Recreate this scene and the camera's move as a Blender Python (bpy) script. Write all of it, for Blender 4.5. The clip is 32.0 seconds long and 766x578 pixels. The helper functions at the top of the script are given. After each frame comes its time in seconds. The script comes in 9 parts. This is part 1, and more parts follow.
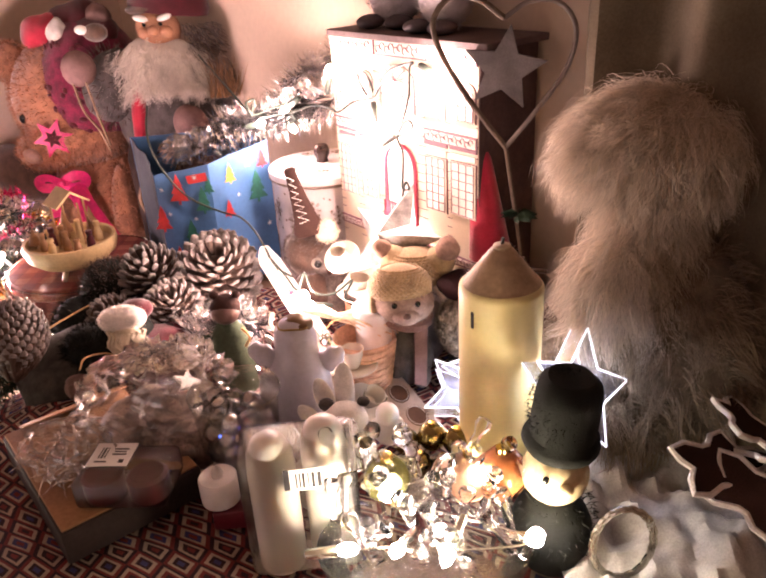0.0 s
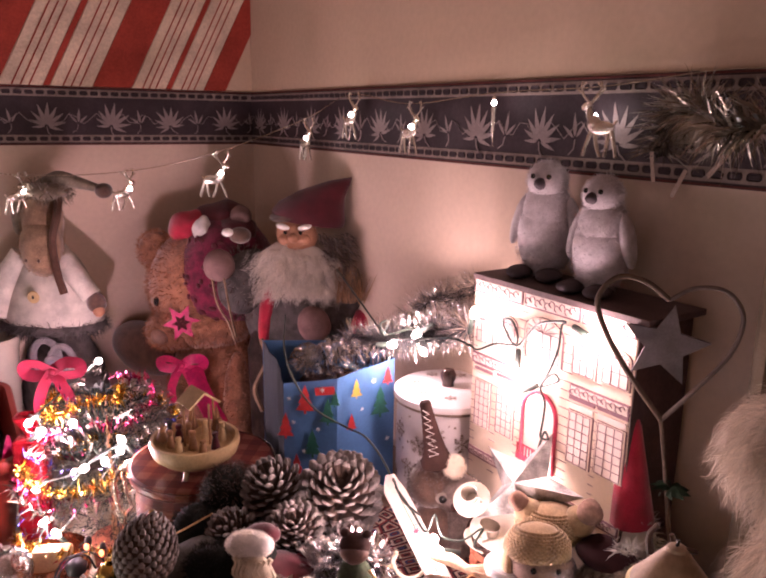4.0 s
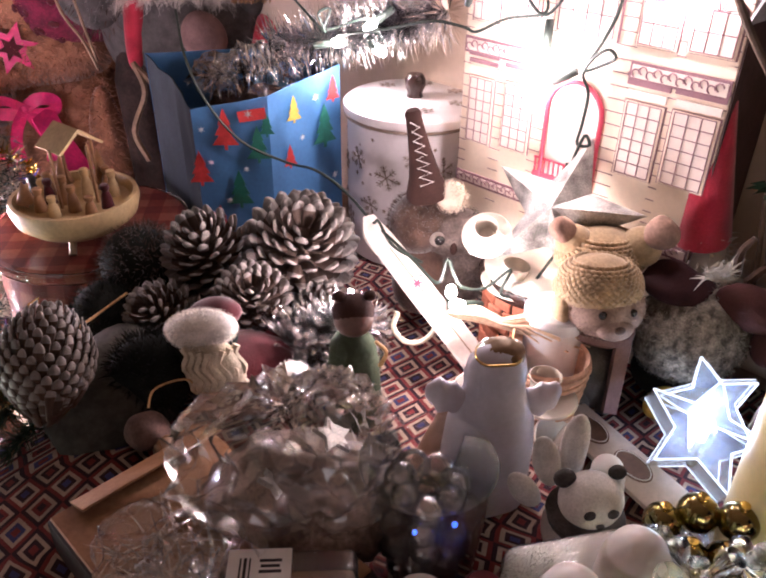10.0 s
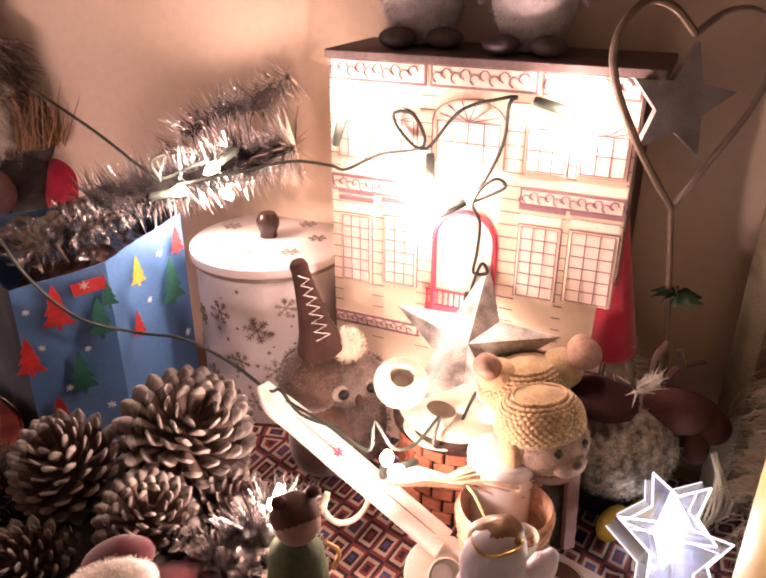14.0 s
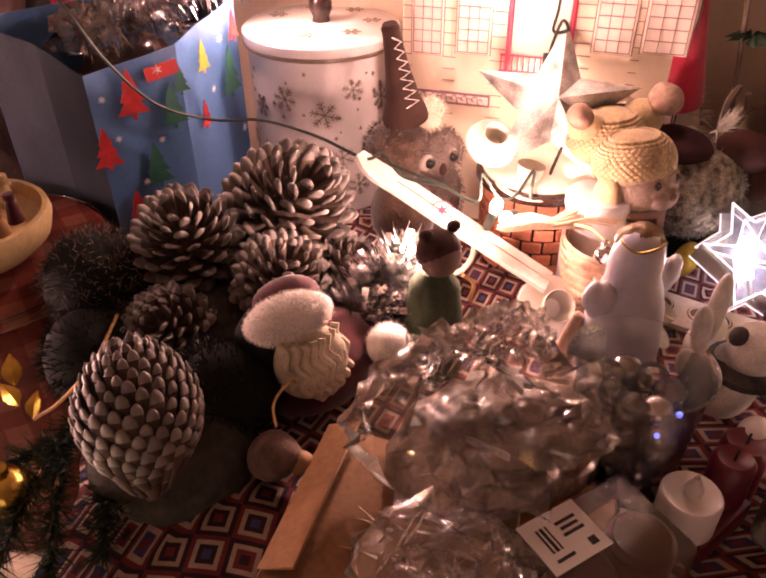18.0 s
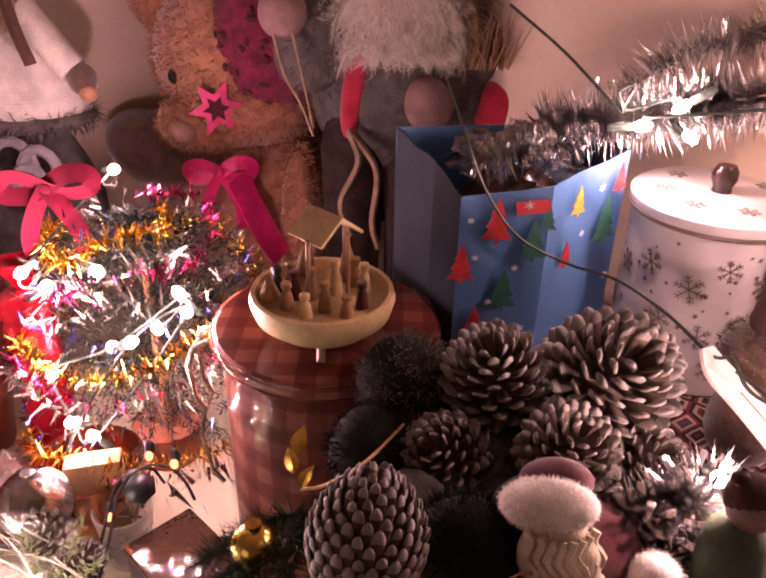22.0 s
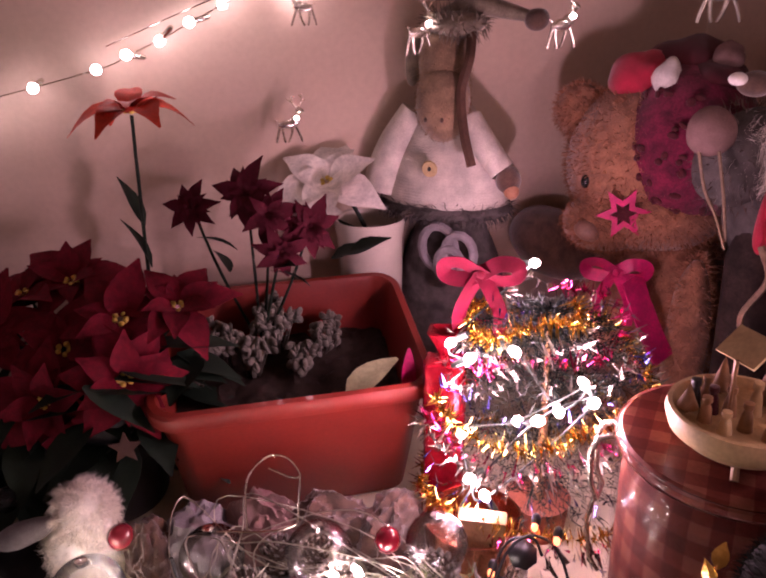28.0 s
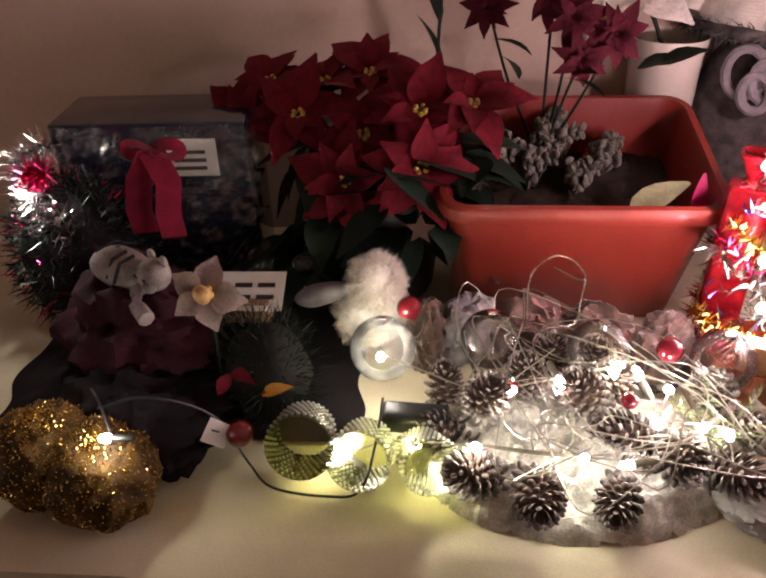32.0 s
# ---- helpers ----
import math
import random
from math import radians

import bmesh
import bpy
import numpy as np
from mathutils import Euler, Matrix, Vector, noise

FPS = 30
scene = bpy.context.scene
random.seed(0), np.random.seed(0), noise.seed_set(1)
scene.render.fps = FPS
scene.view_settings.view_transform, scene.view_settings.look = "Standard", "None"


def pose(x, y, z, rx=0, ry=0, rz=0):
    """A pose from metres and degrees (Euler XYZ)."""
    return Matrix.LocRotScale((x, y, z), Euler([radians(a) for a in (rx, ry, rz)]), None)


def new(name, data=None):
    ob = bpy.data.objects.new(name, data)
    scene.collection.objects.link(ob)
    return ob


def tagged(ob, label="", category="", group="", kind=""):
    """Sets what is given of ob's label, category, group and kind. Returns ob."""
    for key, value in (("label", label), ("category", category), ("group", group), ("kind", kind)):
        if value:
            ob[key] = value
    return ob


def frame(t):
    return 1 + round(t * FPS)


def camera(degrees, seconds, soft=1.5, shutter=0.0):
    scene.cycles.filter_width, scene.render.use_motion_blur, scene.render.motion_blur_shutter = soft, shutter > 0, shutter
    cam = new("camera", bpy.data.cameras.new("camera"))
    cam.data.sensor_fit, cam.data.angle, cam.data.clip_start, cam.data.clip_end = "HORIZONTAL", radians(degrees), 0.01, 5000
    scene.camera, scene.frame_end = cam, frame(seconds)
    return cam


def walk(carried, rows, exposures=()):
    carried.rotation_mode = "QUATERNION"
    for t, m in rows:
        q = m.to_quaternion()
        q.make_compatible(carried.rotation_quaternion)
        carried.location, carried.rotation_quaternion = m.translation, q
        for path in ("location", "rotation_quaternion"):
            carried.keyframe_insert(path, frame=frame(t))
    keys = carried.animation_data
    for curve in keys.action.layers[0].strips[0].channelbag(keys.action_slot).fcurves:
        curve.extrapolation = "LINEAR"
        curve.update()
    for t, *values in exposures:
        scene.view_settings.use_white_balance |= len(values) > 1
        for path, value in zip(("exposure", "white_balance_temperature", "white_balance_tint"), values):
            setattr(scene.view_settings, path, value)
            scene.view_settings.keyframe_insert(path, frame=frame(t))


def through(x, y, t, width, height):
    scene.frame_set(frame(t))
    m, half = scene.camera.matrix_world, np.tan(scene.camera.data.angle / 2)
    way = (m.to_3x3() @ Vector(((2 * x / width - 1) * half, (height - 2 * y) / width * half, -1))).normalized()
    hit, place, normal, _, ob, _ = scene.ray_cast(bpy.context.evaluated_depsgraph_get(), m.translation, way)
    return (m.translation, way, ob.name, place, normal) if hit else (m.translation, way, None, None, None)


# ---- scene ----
cam = camera(55.7, 32.0, soft=2.2)
METRES, EYE, TILT, LEAN, TURN = 1.6, 1.48, -26.0, 3.0, 0.0
ROWS = [
    (0.0, 0.0, 0.0, 0.0, 0.0, 0.0, -0.0),
    (0.5, -0.0079, -0.0046, 0.017, 0.3, 3.97, -1.11),
    (1.0, -0.0115, -0.0061, 0.0293, 0.7, 6.54, -2.0),
    (1.5, -0.016, -0.0193, 0.0395, 1.05, 9.29, -2.73),
    (2.0, -0.0222, -0.0319, 0.0503, 2.35, 11.97, -3.49),
    (2.5, -0.0282, -0.0345, 0.0585, 3.66, 13.33, -4.39),
    (3.0, -0.0362, -0.034, 0.0602, 4.06, 13.79, -5.77),
    (3.5, -0.048, -0.028, 0.0585, 4.44, 13.39, -6.47),
    (5.5, -0.1275, 0.0277, 0.0538, 0.23, 8.23, -4.41),
    (6.0, -0.139, 0.0298, 0.0407, -0.81, 6.67, -3.74),
    (6.5, -0.1451, 0.0375, 0.0282, -0.63, 2.45, -3.77),
    (7.0, -0.1477, 0.0523, 0.0192, -0.43, -1.24, -3.7),
    (7.5, -0.1442, 0.0658, 0.0147, -0.24, -3.32, -4.2),
    (8.0, -0.1328, 0.0878, 0.0168, 0.92, -6.78, -4.76),
    (8.5, -0.1253, 0.0977, 0.0135, 1.91, -6.94, -5.58),
    (9.0, -0.126, 0.1138, 0.0253, 2.23, -6.94, -5.77),
    (9.5, -0.1313, 0.1388, 0.0323, -0.78, -6.52, -4.72),
    (10.0, -0.1499, 0.1669, 0.0391, -6.88, -6.0, -0.79),
    (10.5, -0.1682, 0.1841, 0.0392, -11.31, -5.66, 1.65),
    (11.0, -0.1809, 0.1984, 0.0396, -16.98, -5.73, 5.13),
    (11.5, -0.1878, 0.2042, 0.0395, -20.34, -5.29, 6.8),
    (12.0, -0.2015, 0.2105, 0.0449, -22.34, -4.81, 7.4),
    (12.5, -0.203, 0.2057, 0.0608, -23.45, -1.04, 8.37),
    (13.0, -0.2097, 0.2082, 0.0658, -23.98, 0.42, 8.27),
    (13.5, -0.2005, 0.2196, 0.0767, -23.69, -0.04, 8.25),
    (15.5, -0.2587, 0.2562, 0.0767, -34.05, -3.85, 12.26),
    (16.0, -0.2725, 0.2556, 0.0608, -34.7, -6.93, 14.14),
    (16.5, -0.2802, 0.2566, 0.0491, -35.11, -9.91, 14.41),
    (17.0, -0.2891, 0.2576, 0.0384, -34.71, -12.18, 13.81),
    (17.5, -0.2991, 0.2576, 0.0425, -33.83, -12.55, 13.3),
    (18.0, -0.3092, 0.2635, 0.0445, -31.38, -12.05, 12.0),
    (18.5, -0.3185, 0.2685, 0.043, -28.07, -11.24, 10.99),
    (19.0, -0.3186, 0.2714, 0.0472, -22.99, -10.26, 9.48),
    (19.5, -0.3113, 0.2763, 0.0507, -15.86, -9.19, 5.73),
    (20.0, -0.3044, 0.2734, 0.0489, -9.38, -8.88, 2.11),
    (20.5, -0.2997, 0.2709, 0.055, -5.76, -7.83, 0.0),
    (21.0, -0.2918, 0.2786, 0.0616, -4.08, -6.67, -1.51),
    (21.5, -0.2796, 0.272, 0.0666, -2.23, -4.57, -2.93),
    (22.0, -0.2772, 0.2673, 0.0721, -1.04, -2.66, -4.02),
    (22.5, -0.2787, 0.2644, 0.0862, 0.53, -0.15, -4.46),
    (23.0, -0.2805, 0.252, 0.098, 1.63, 3.69, -4.78),
    (23.5, -0.2885, 0.2369, 0.1114, 2.96, 6.17, -5.24),
    (24.0, -0.2972, 0.2285, 0.1249, 4.83, 7.68, -5.93),
    (24.5, -0.3021, 0.2213, 0.1306, 6.79, 7.94, -6.62),
    (26.5, -0.3213, 0.1973, 0.1146, 15.19, 7.54, -10.03),
    (27.0, -0.3263, 0.1945, 0.1023, 17.91, 6.04, -11.16),
    (27.5, -0.3301, 0.2018, 0.0889, 21.34, 2.87, -11.92),
    (28.0, -0.3377, 0.2064, 0.0746, 23.63, -0.14, -12.39),
    (28.5, -0.343, 0.1973, 0.0616, 25.59, -3.27, -13.08),
    (29.0, -0.346, 0.1903, 0.0492, 27.25, -6.72, -14.17),
    (29.5, -0.3478, 0.192, 0.0345, 28.72, -9.93, -14.64),
    (30.0, -0.3589, 0.1827, 0.0207, 29.82, -11.11, -15.11),
    (30.5, -0.3654, 0.1748, 0.0101, 32.32, -12.78, -15.89),
    (31.0, -0.3757, 0.1634, 0.006, 34.93, -13.72, -16.84),
    (31.5, -0.3839, 0.1589, 0.0053, 37.28, -14.27, -17.33),
    (32.0, -0.393, 0.154, 0.0029, 39.18, -15.14, -17.94),
]
EXPOSURES = [(0.0, 2.42, 6400, 26), (1.0, 2.15, 6000, 41), (2.0, 1.63, 6000, 34), (3.0, 1.38, 5900, 34), (6.0, 1.84, 6200, 39), (7.0, 1.82, 5400, 28), (8.0, 1.78, 5500, 25), (9.0, 1.83, 5200, 25), (10.0, 1.67, 5200, 12), (11.0, 1.78, 5200, 16), (13.0, 1.8, 6100, 20), (16.0, 1.6, 7700, 34), (17.0, 1.78, 6100, 12), (18.0, 1.7, 7700, 47), (20.0, 1.36, 7000, 43), (21.0, 1.4, 6400, 56), (22.0, 1.5, 6700, 48), (23.0, 1.4, 7600, 36), (24.0, 1.48, 8700, 37), (27.0, 1.6, 6700, 24), (28.0, 1.2, 6100, 58), (29.0, 1.35, 5500, 52), (30.0, 1.38, 5400, 34), (31.0, 1.45, 5600, 19), (32.0, 1.57, 5900, 21)]
walk(cam, [(t, pose(0, 0, EYE, TILT, LEAN, TURN) @ pose(METRES * x, METRES * y, METRES * z, 90 + pitch, roll, yaw)) for t, x, y, z, yaw, pitch, roll in ROWS], exposures=EXPOSURES)

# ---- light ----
# Warm ambient fill, added; it comes in by an unseen opening in the end wall.
world = bpy.data.worlds.new("ambient_fill")
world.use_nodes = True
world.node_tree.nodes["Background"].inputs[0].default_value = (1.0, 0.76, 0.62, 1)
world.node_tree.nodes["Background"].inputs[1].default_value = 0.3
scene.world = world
WARM, WHITE, COOL, LEDC = (1.0, 0.72, 0.60), (1.0, 0.90, 0.70), (0.82, 0.9, 1.0), (1.0, 0.92, 0.62)


def glow(name, place, watts, colour=WARM, size=0.006):
    """The light of one bulb of a light string."""
    d = bpy.data.lights.new(name, "POINT")
    d.energy, d.color, d.shadow_soft_size = watts, colour, size
    ob = new(name, d)
    ob.location = place
    return ob


# ---- materials ----
def mat(name, colour, rough=0.7, metal=0.0, vary=0.25, scale=30.0, bump=0.15, fine=220.0, emit=0.0, glass=0.0, coat=0.0, sheen=0.0, tint=None, alpha=1.0, sub=0.0, each=0.0):
    """A surface with two scales of variation in colour and relief. tint: a second colour in patches. each: variation from piece to piece."""
    m = bpy.data.materials.new(name)
    m.use_nodes = True
    n, l = m.node_tree.nodes, m.node_tree.links
    b = n["Principled BSDF"]
    tex = n.new("ShaderNodeTexCoord")
    big, small = n.new("ShaderNodeTexNoise"), n.new("ShaderNodeTexNoise")
    big.inputs["Scale"].default_value, big.inputs["Detail"].default_value = scale, 4
    small.inputs["Scale"].default_value, small.inputs["Detail"].default_value = fine, 3
    for t in (big, small):
        l.new(tex.outputs["Object"], t.inputs["Vector"])
    mix = n.new("ShaderNodeMix")
    mix.data_type = "RGBA"
    dark = tint or tuple(c * (1 - vary) for c in colour)
    lift = tuple(min(1.0, c * (1 + vary * 0.5)) for c in colour)
    mix.inputs[6].default_value, mix.inputs[7].default_value = (*dark, 1), (*lift, 1)
    ramp = n.new("ShaderNodeMapRange")
    ramp.inputs[1].default_value, ramp.inputs[2].default_value = 0.35, 0.65
    l.new(big.outputs["Fac"], ramp.inputs[0])
    l.new(ramp.outputs[0], mix.inputs[0])
    last = mix.outputs[2]
    if vary:
        hsv = n.new("ShaderNodeHueSaturation")
        rng = n.new("ShaderNodeMapRange")
        rng.inputs[1].default_value, rng.inputs[2].default_value = 0.3, 0.7
        rng.inputs[3].default_value, rng.inputs[4].default_value = 1 - vary * 0.6, 1 + vary * 0.4
        l.new(small.outputs["Fac"], rng.inputs[0])
        if each:
            info, er, mul = n.new("ShaderNodeObjectInfo"), n.new("ShaderNodeMapRange"), n.new("ShaderNodeMath")
            er.inputs[3].default_value, er.inputs[4].default_value, mul.operation = 1 - each, 1 + each, "MULTIPLY"
            l.new(info.outputs["Random"], er.inputs[0])
            l.new(er.outputs[0], mul.inputs[0])
            l.new(rng.outputs[0], mul.inputs[1])
            l.new(mul.outputs[0], hsv.inputs["Value"])
        else:
            l.new(rng.outputs[0], hsv.inputs["Value"])
        l.new(last, hsv.inputs["Color"])
        last = hsv.outputs[0]
    l.new(last, b.inputs["Base Color"])
    rr = n.new("ShaderNodeMapRange")
    rr.inputs[3].default_value, rr.inputs[4].default_value = max(0.02, rough - 0.12 * (rough > 0.1)), min(1.0, rough + 0.1)
    l.new(big.outputs["Fac"], rr.inputs[0])
    l.new(rr.outputs[0], b.inputs["Roughness"])
    b.inputs["Metallic"].default_value = metal
    b.inputs["Specular IOR Level"].default_value = 0.5 if rough < 0.6 else 0.2
    if bump:
        bp = n.new("ShaderNodeBump")
        bp.inputs["Strength"].default_value, bp.inputs["Distance"].default_value = bump, 0.0008
        l.new(small.outputs["Fac"], bp.inputs["Height"])
        l.new(bp.outputs[0], b.inputs["Normal"])
    if emit:
        b.inputs["Emission Color"].default_value, b.inputs["Emission Strength"].default_value = (*colour, 1), emit
    b.inputs["Transmission Weight"].default_value = glass
    b.inputs["Coat Weight"].default_value = coat
    b.inputs["Sheen Weight"].default_value = sheen
    b.inputs["Alpha"].default_value = alpha
    b.inputs["Subsurface Weight"].default_value = sub
    b.inputs["Subsurface Scale"].default_value = 0.01
    b.inputs["Subsurface Radius"].default_value = (1.0, 0.8, 0.6)
    return m


plaster = mat("wall_paint_beige", (0.60, 0.47, 0.37), 0.85, scale=3, vary=0.08, bump=0.1, fine=90)
paint_up = mat("upper_wall_paint", (0.55, 0.42, 0.30), 0.85, scale=3, vary=0.08, bump=0.1, fine=90)
floorwood = mat("floor_boards", (0.16, 0.09, 0.05), 0.5, scale=4)
border_dark = mat("border_paper_dark", (0.042, 0.03, 0.034), 0.6, scale=20, vary=0.3)
border_leaf = mat("border_leaf_mauve", (0.27, 0.22, 0.21), 0.65, scale=20)
border_edge = mat("border_edge_maroon", (0.10, 0.025, 0.02), 0.65, scale=20)
border_light = mat("border_paper_taupe", (0.24, 0.19, 0.165), 0.65, scale=20)
stripe_red = mat("stripe_paper_red", (0.34, 0.05, 0.03), 0.7, scale=12)
stripe_cream = mat("stripe_paper_cream", (0.68, 0.56, 0.42), 0.7, scale=12)
# White cloth; its yellow tinge is the fairy lights' cast, put into the colour.
white_cloth = mat("white_table_cloth", (0.70, 0.64, 0.46), 0.9, scale=8, vary=0.12, bump=0.4, fine=500)
table_wood = mat("table_wood", (0.14, 0.075, 0.04), 0.45, scale=6)
rug_red = mat("woven_red", (0.17, 0.035, 0.035), 0.95, scale=40, bump=0.6, fine=700)
rug_dark = mat("woven_dark", (0.035, 0.018, 0.025), 0.95, scale=40, bump=0.6, fine=700)
rug_cream = mat("woven_cream", (0.40, 0.30, 0.23), 0.95, scale=40, bump=0.6, fine=700)
rug_blue = mat("woven_blue", (0.05, 0.05, 0.13), 0.95, scale=40, bump=0.6, fine=700)
card_cream = mat("printed_card_cream", (0.80, 0.66, 0.52), 0.6, scale=10, vary=0.06)
card_line = mat("printed_line_plum", (0.24, 0.13, 0.15), 0.6, vary=0.1)
card_pale = mat("printed_window_cream", (0.74, 0.62, 0.54), 0.55, vary=0.06)
card_red = mat("printed_red", (0.5, 0.05, 0.09), 0.55, vary=0.1)
card_brown = mat("card_brown", (0.33, 0.2, 0.12), 0.75)
tin_white = mat("white_enamel_tin", (0.62, 0.57, 0.57), 0.35, vary=0.06, bump=0.03, coat=0.3)
tin_print = mat("bronze_snowflake_print", (0.22, 0.16, 0.12), 0.4, metal=0.4)
dark_knob = mat("dark_varnished_knob", (0.03, 0.015, 0.012), 0.25)
bag_blue = mat("blue_gift_paper", (0.09, 0.22, 0.47), 0.35, vary=0.12, scale=14, coat=0.3)
# Side papers of the bag, darkened to carry the gusset's shade.
bag_side = mat("grey_blue_side_shaded", (0.022, 0.029, 0.039), 0.8, vary=0.3, scale=14)
bag_shade = mat("blue_paper_fold_shaded", (0.008, 0.012, 0.018), 0.8, vary=0.2, scale=14)
print_red = mat("print_red", (0.6, 0.05, 0.05), 0.4)
print_green = mat("print_green", (0.03, 0.16, 0.12), 0.4)
print_white = mat("print_white", (0.8, 0.82, 0.85), 0.4)
print_gold = mat("print_gold", (0.7, 0.5, 0.08), 0.4)
CHECK = ((0.095, 0.013, 0.008), (0.14, 0.025, 0.014), (0.21, 0.065, 0.038))
clear_glass = mat("clear_glass", (0.95, 0.95, 0.95), 0.03, vary=0, bump=0, glass=1.0)
frost_glass = mat("frosted_glass", (0.9, 0.9, 0.86), 0.3, vary=0, bump=0.2, glass=0.85)
wood_pale = mat("pale_turned_wood", (0.55, 0.40, 0.2), 0.5, scale=25, vary=0.2)
wood_mid = mat("stained_wood", (0.3, 0.16, 0.07), 0.5, scale=25)
fur_tan = mat("tan_plush", (0.34, 0.155, 0.085), 0.95, scale=60, vary=0.35, bump=0.8, fine=400, sheen=0.6)
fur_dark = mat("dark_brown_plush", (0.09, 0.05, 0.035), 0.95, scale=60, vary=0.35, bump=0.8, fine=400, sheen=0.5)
fur_white = mat("cream_long_fur", (0.6, 0.53, 0.44), 0.9, scale=60, vary=0.25, bump=0.5, fine=400, sheen=0.5)
def hair_mat(name, colour, vary=0.3, through=0.4):
    """Hair: part of the light goes through each strand; strands differ from one another."""
    m = bpy.data.materials.new(name)
    m.use_nodes = True
    n, l = m.node_tree.nodes, m.node_tree.links
    b = n["Principled BSDF"]
    geo, ramp, hsv, tr, mix = n.new("ShaderNodeNewGeometry"), n.new("ShaderNodeMapRange"), n.new("ShaderNodeHueSaturation"), n.new("ShaderNodeBsdfTranslucent"), n.new("ShaderNodeMixShader")
    ramp.inputs[3].default_value, ramp.inputs[4].default_value = 1 - vary, 1 + vary * 0.4
    hsv.inputs["Color"].default_value = (*colour, 1)
    l.new(geo.outputs["Random Per Island"], ramp.inputs[0])
    l.new(ramp.outputs[0], hsv.inputs["Value"])
    for q in (b.inputs["Base Color"], tr.inputs["Color"]):
        l.new(hsv.outputs[0], q)
    b.inputs["Roughness"].default_value = 0.55
    mix.inputs[0].default_value = through
    l.new(b.outputs[0], mix.inputs[1])
    l.new(tr.outputs[0], mix.inputs[2])
    l.new(mix.outputs[0], n["Material Output"].inputs[0])
    return m


hair_white = hair_mat("white_wool_hair", (0.88, 0.82, 0.74))
hair_cream = hair_mat("cream_plush_hair", (0.74, 0.64, 0.52))
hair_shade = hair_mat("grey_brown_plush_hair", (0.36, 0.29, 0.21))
hair_tan = hair_mat("tan_plush_hair", (0.47, 0.22, 0.125), 0.45, 0.3)
hair_grey = hair_mat("pale_grey_plush_hair", (0.60, 0.55, 0.57))
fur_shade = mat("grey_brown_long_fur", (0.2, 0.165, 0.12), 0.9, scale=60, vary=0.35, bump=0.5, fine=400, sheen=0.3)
felt_mauve = mat("mauve_wool", (0.2, 0.12, 0.11), 0.95, scale=40, bump=0.5, fine=600)
felt_red = mat("red_felt", (0.42, 0.02, 0.045), 0.95, scale=40, bump=0.5, fine=600, sheen=0.4)
felt_maroon = mat("maroon_felt", (0.075, 0.010, 0.015), 0.95, scale=40, bump=0.5, fine=600, sheen=0.3)
velvet_red = mat("deep_red_velvet", (0.20, 0.004, 0.026), 0.8, scale=40, bump=0.3, fine=500, sheen=0.15)
felt_pink = mat("magenta_ribbon", (0.66, 0.02, 0.16), 0.5, scale=40, bump=0.2)
# White plush and silk with the shade of their corner mixed in.
felt_dim = mat("white_plush_dimmed", (0.30, 0.26, 0.25), 0.95, scale=40, vary=0.4, bump=0.6, fine=500)
petal_dim = mat("white_silk_dimmed", (0.34, 0.27, 0.25), 0.7, scale=40, vary=0.4)
felt_white = mat("white_felt", (0.72, 0.68, 0.64), 0.95, scale=40, bump=0.5, fine=600, sheen=0.4)
felt_grey = mat("grey_felt", (0.22, 0.2, 0.21), 0.95, scale=40, bump=0.5, fine=600)
cloth_grey = mat("grey_tweed", (0.09, 0.08, 0.075), 0.95, scale=50, vary=0.4, bump=0.7, fine=600)
cloth_white = mat("cream_knit", (0.60, 0.55, 0.48), 0.95, scale=30, bump=0.6, fine=500)
skin_tan = mat("painted_clay_tan", (0.4, 0.2, 0.12), 0.6)
black_gloss = mat("black_gloss", (0.01, 0.01, 0.01), 0.15, vary=0)
black_matt = mat("black_plastic", (0.015, 0.015, 0.016), 0.45)
wire_green = mat("dark_green_wire", (0.012, 0.02, 0.014), 0.5)
wire_dull = mat("dull_silver_wire", (0.34, 0.32, 0.26), 0.4, metal=0.8)
wire_silver = mat("silver_wire", (0.6, 0.58, 0.5), 0.25, metal=1.0)
cone_brown = mat("pine_cone_brown", (0.105, 0.07, 0.055), 0.7, scale=60, vary=0.4, each=0.25)
cone_tip = mat("frosted_cone_tip", (0.25, 0.215, 0.195), 0.5, scale=90, vary=0.55, each=0.25)
tinsel_dull = mat("dull_silver_tinsel", (0.36, 0.33, 0.28), 0.28, metal=0.9, vary=0.3)
tinsel_silver = mat("silver_tinsel", (0.8, 0.78, 0.78), 0.18, metal=1.0, vary=0.1)
tinsel_gold = mat("gold_tinsel", (0.75, 0.5, 0.1), 0.2, metal=1.0, vary=0.1)
tinsel_pink = mat("pink_tinsel", (0.6, 0.05, 0.18), 0.25, metal=1.0, vary=0.1)
tinsel_blue = mat("blue_tinsel", (0.1, 0.1, 0.45), 0.25, metal=1.0, vary=0.1)
needle_dark = mat("black_green_needles", (0.006, 0.011, 0.007), 0.7, scale=60)
needle_green = mat("dark_green_needles", (0.014, 0.030, 0.014), 0.7, scale=60)
leaf_green = mat("dark_leaf", (0.009, 0.018, 0.011), 0.6, scale=40)
leaf_red = mat("poinsettia_red", (0.115, 0.004, 0.011), 0.92, scale=60, vary=0.3, sub=0.1)
leaf_orange = mat("orange_red_petals", (0.62, 0.06, 0.02), 0.6, scale=40)
leaf_white = mat("white_silk_petals", (0.72, 0.66, 0.6), 0.7, scale=40)
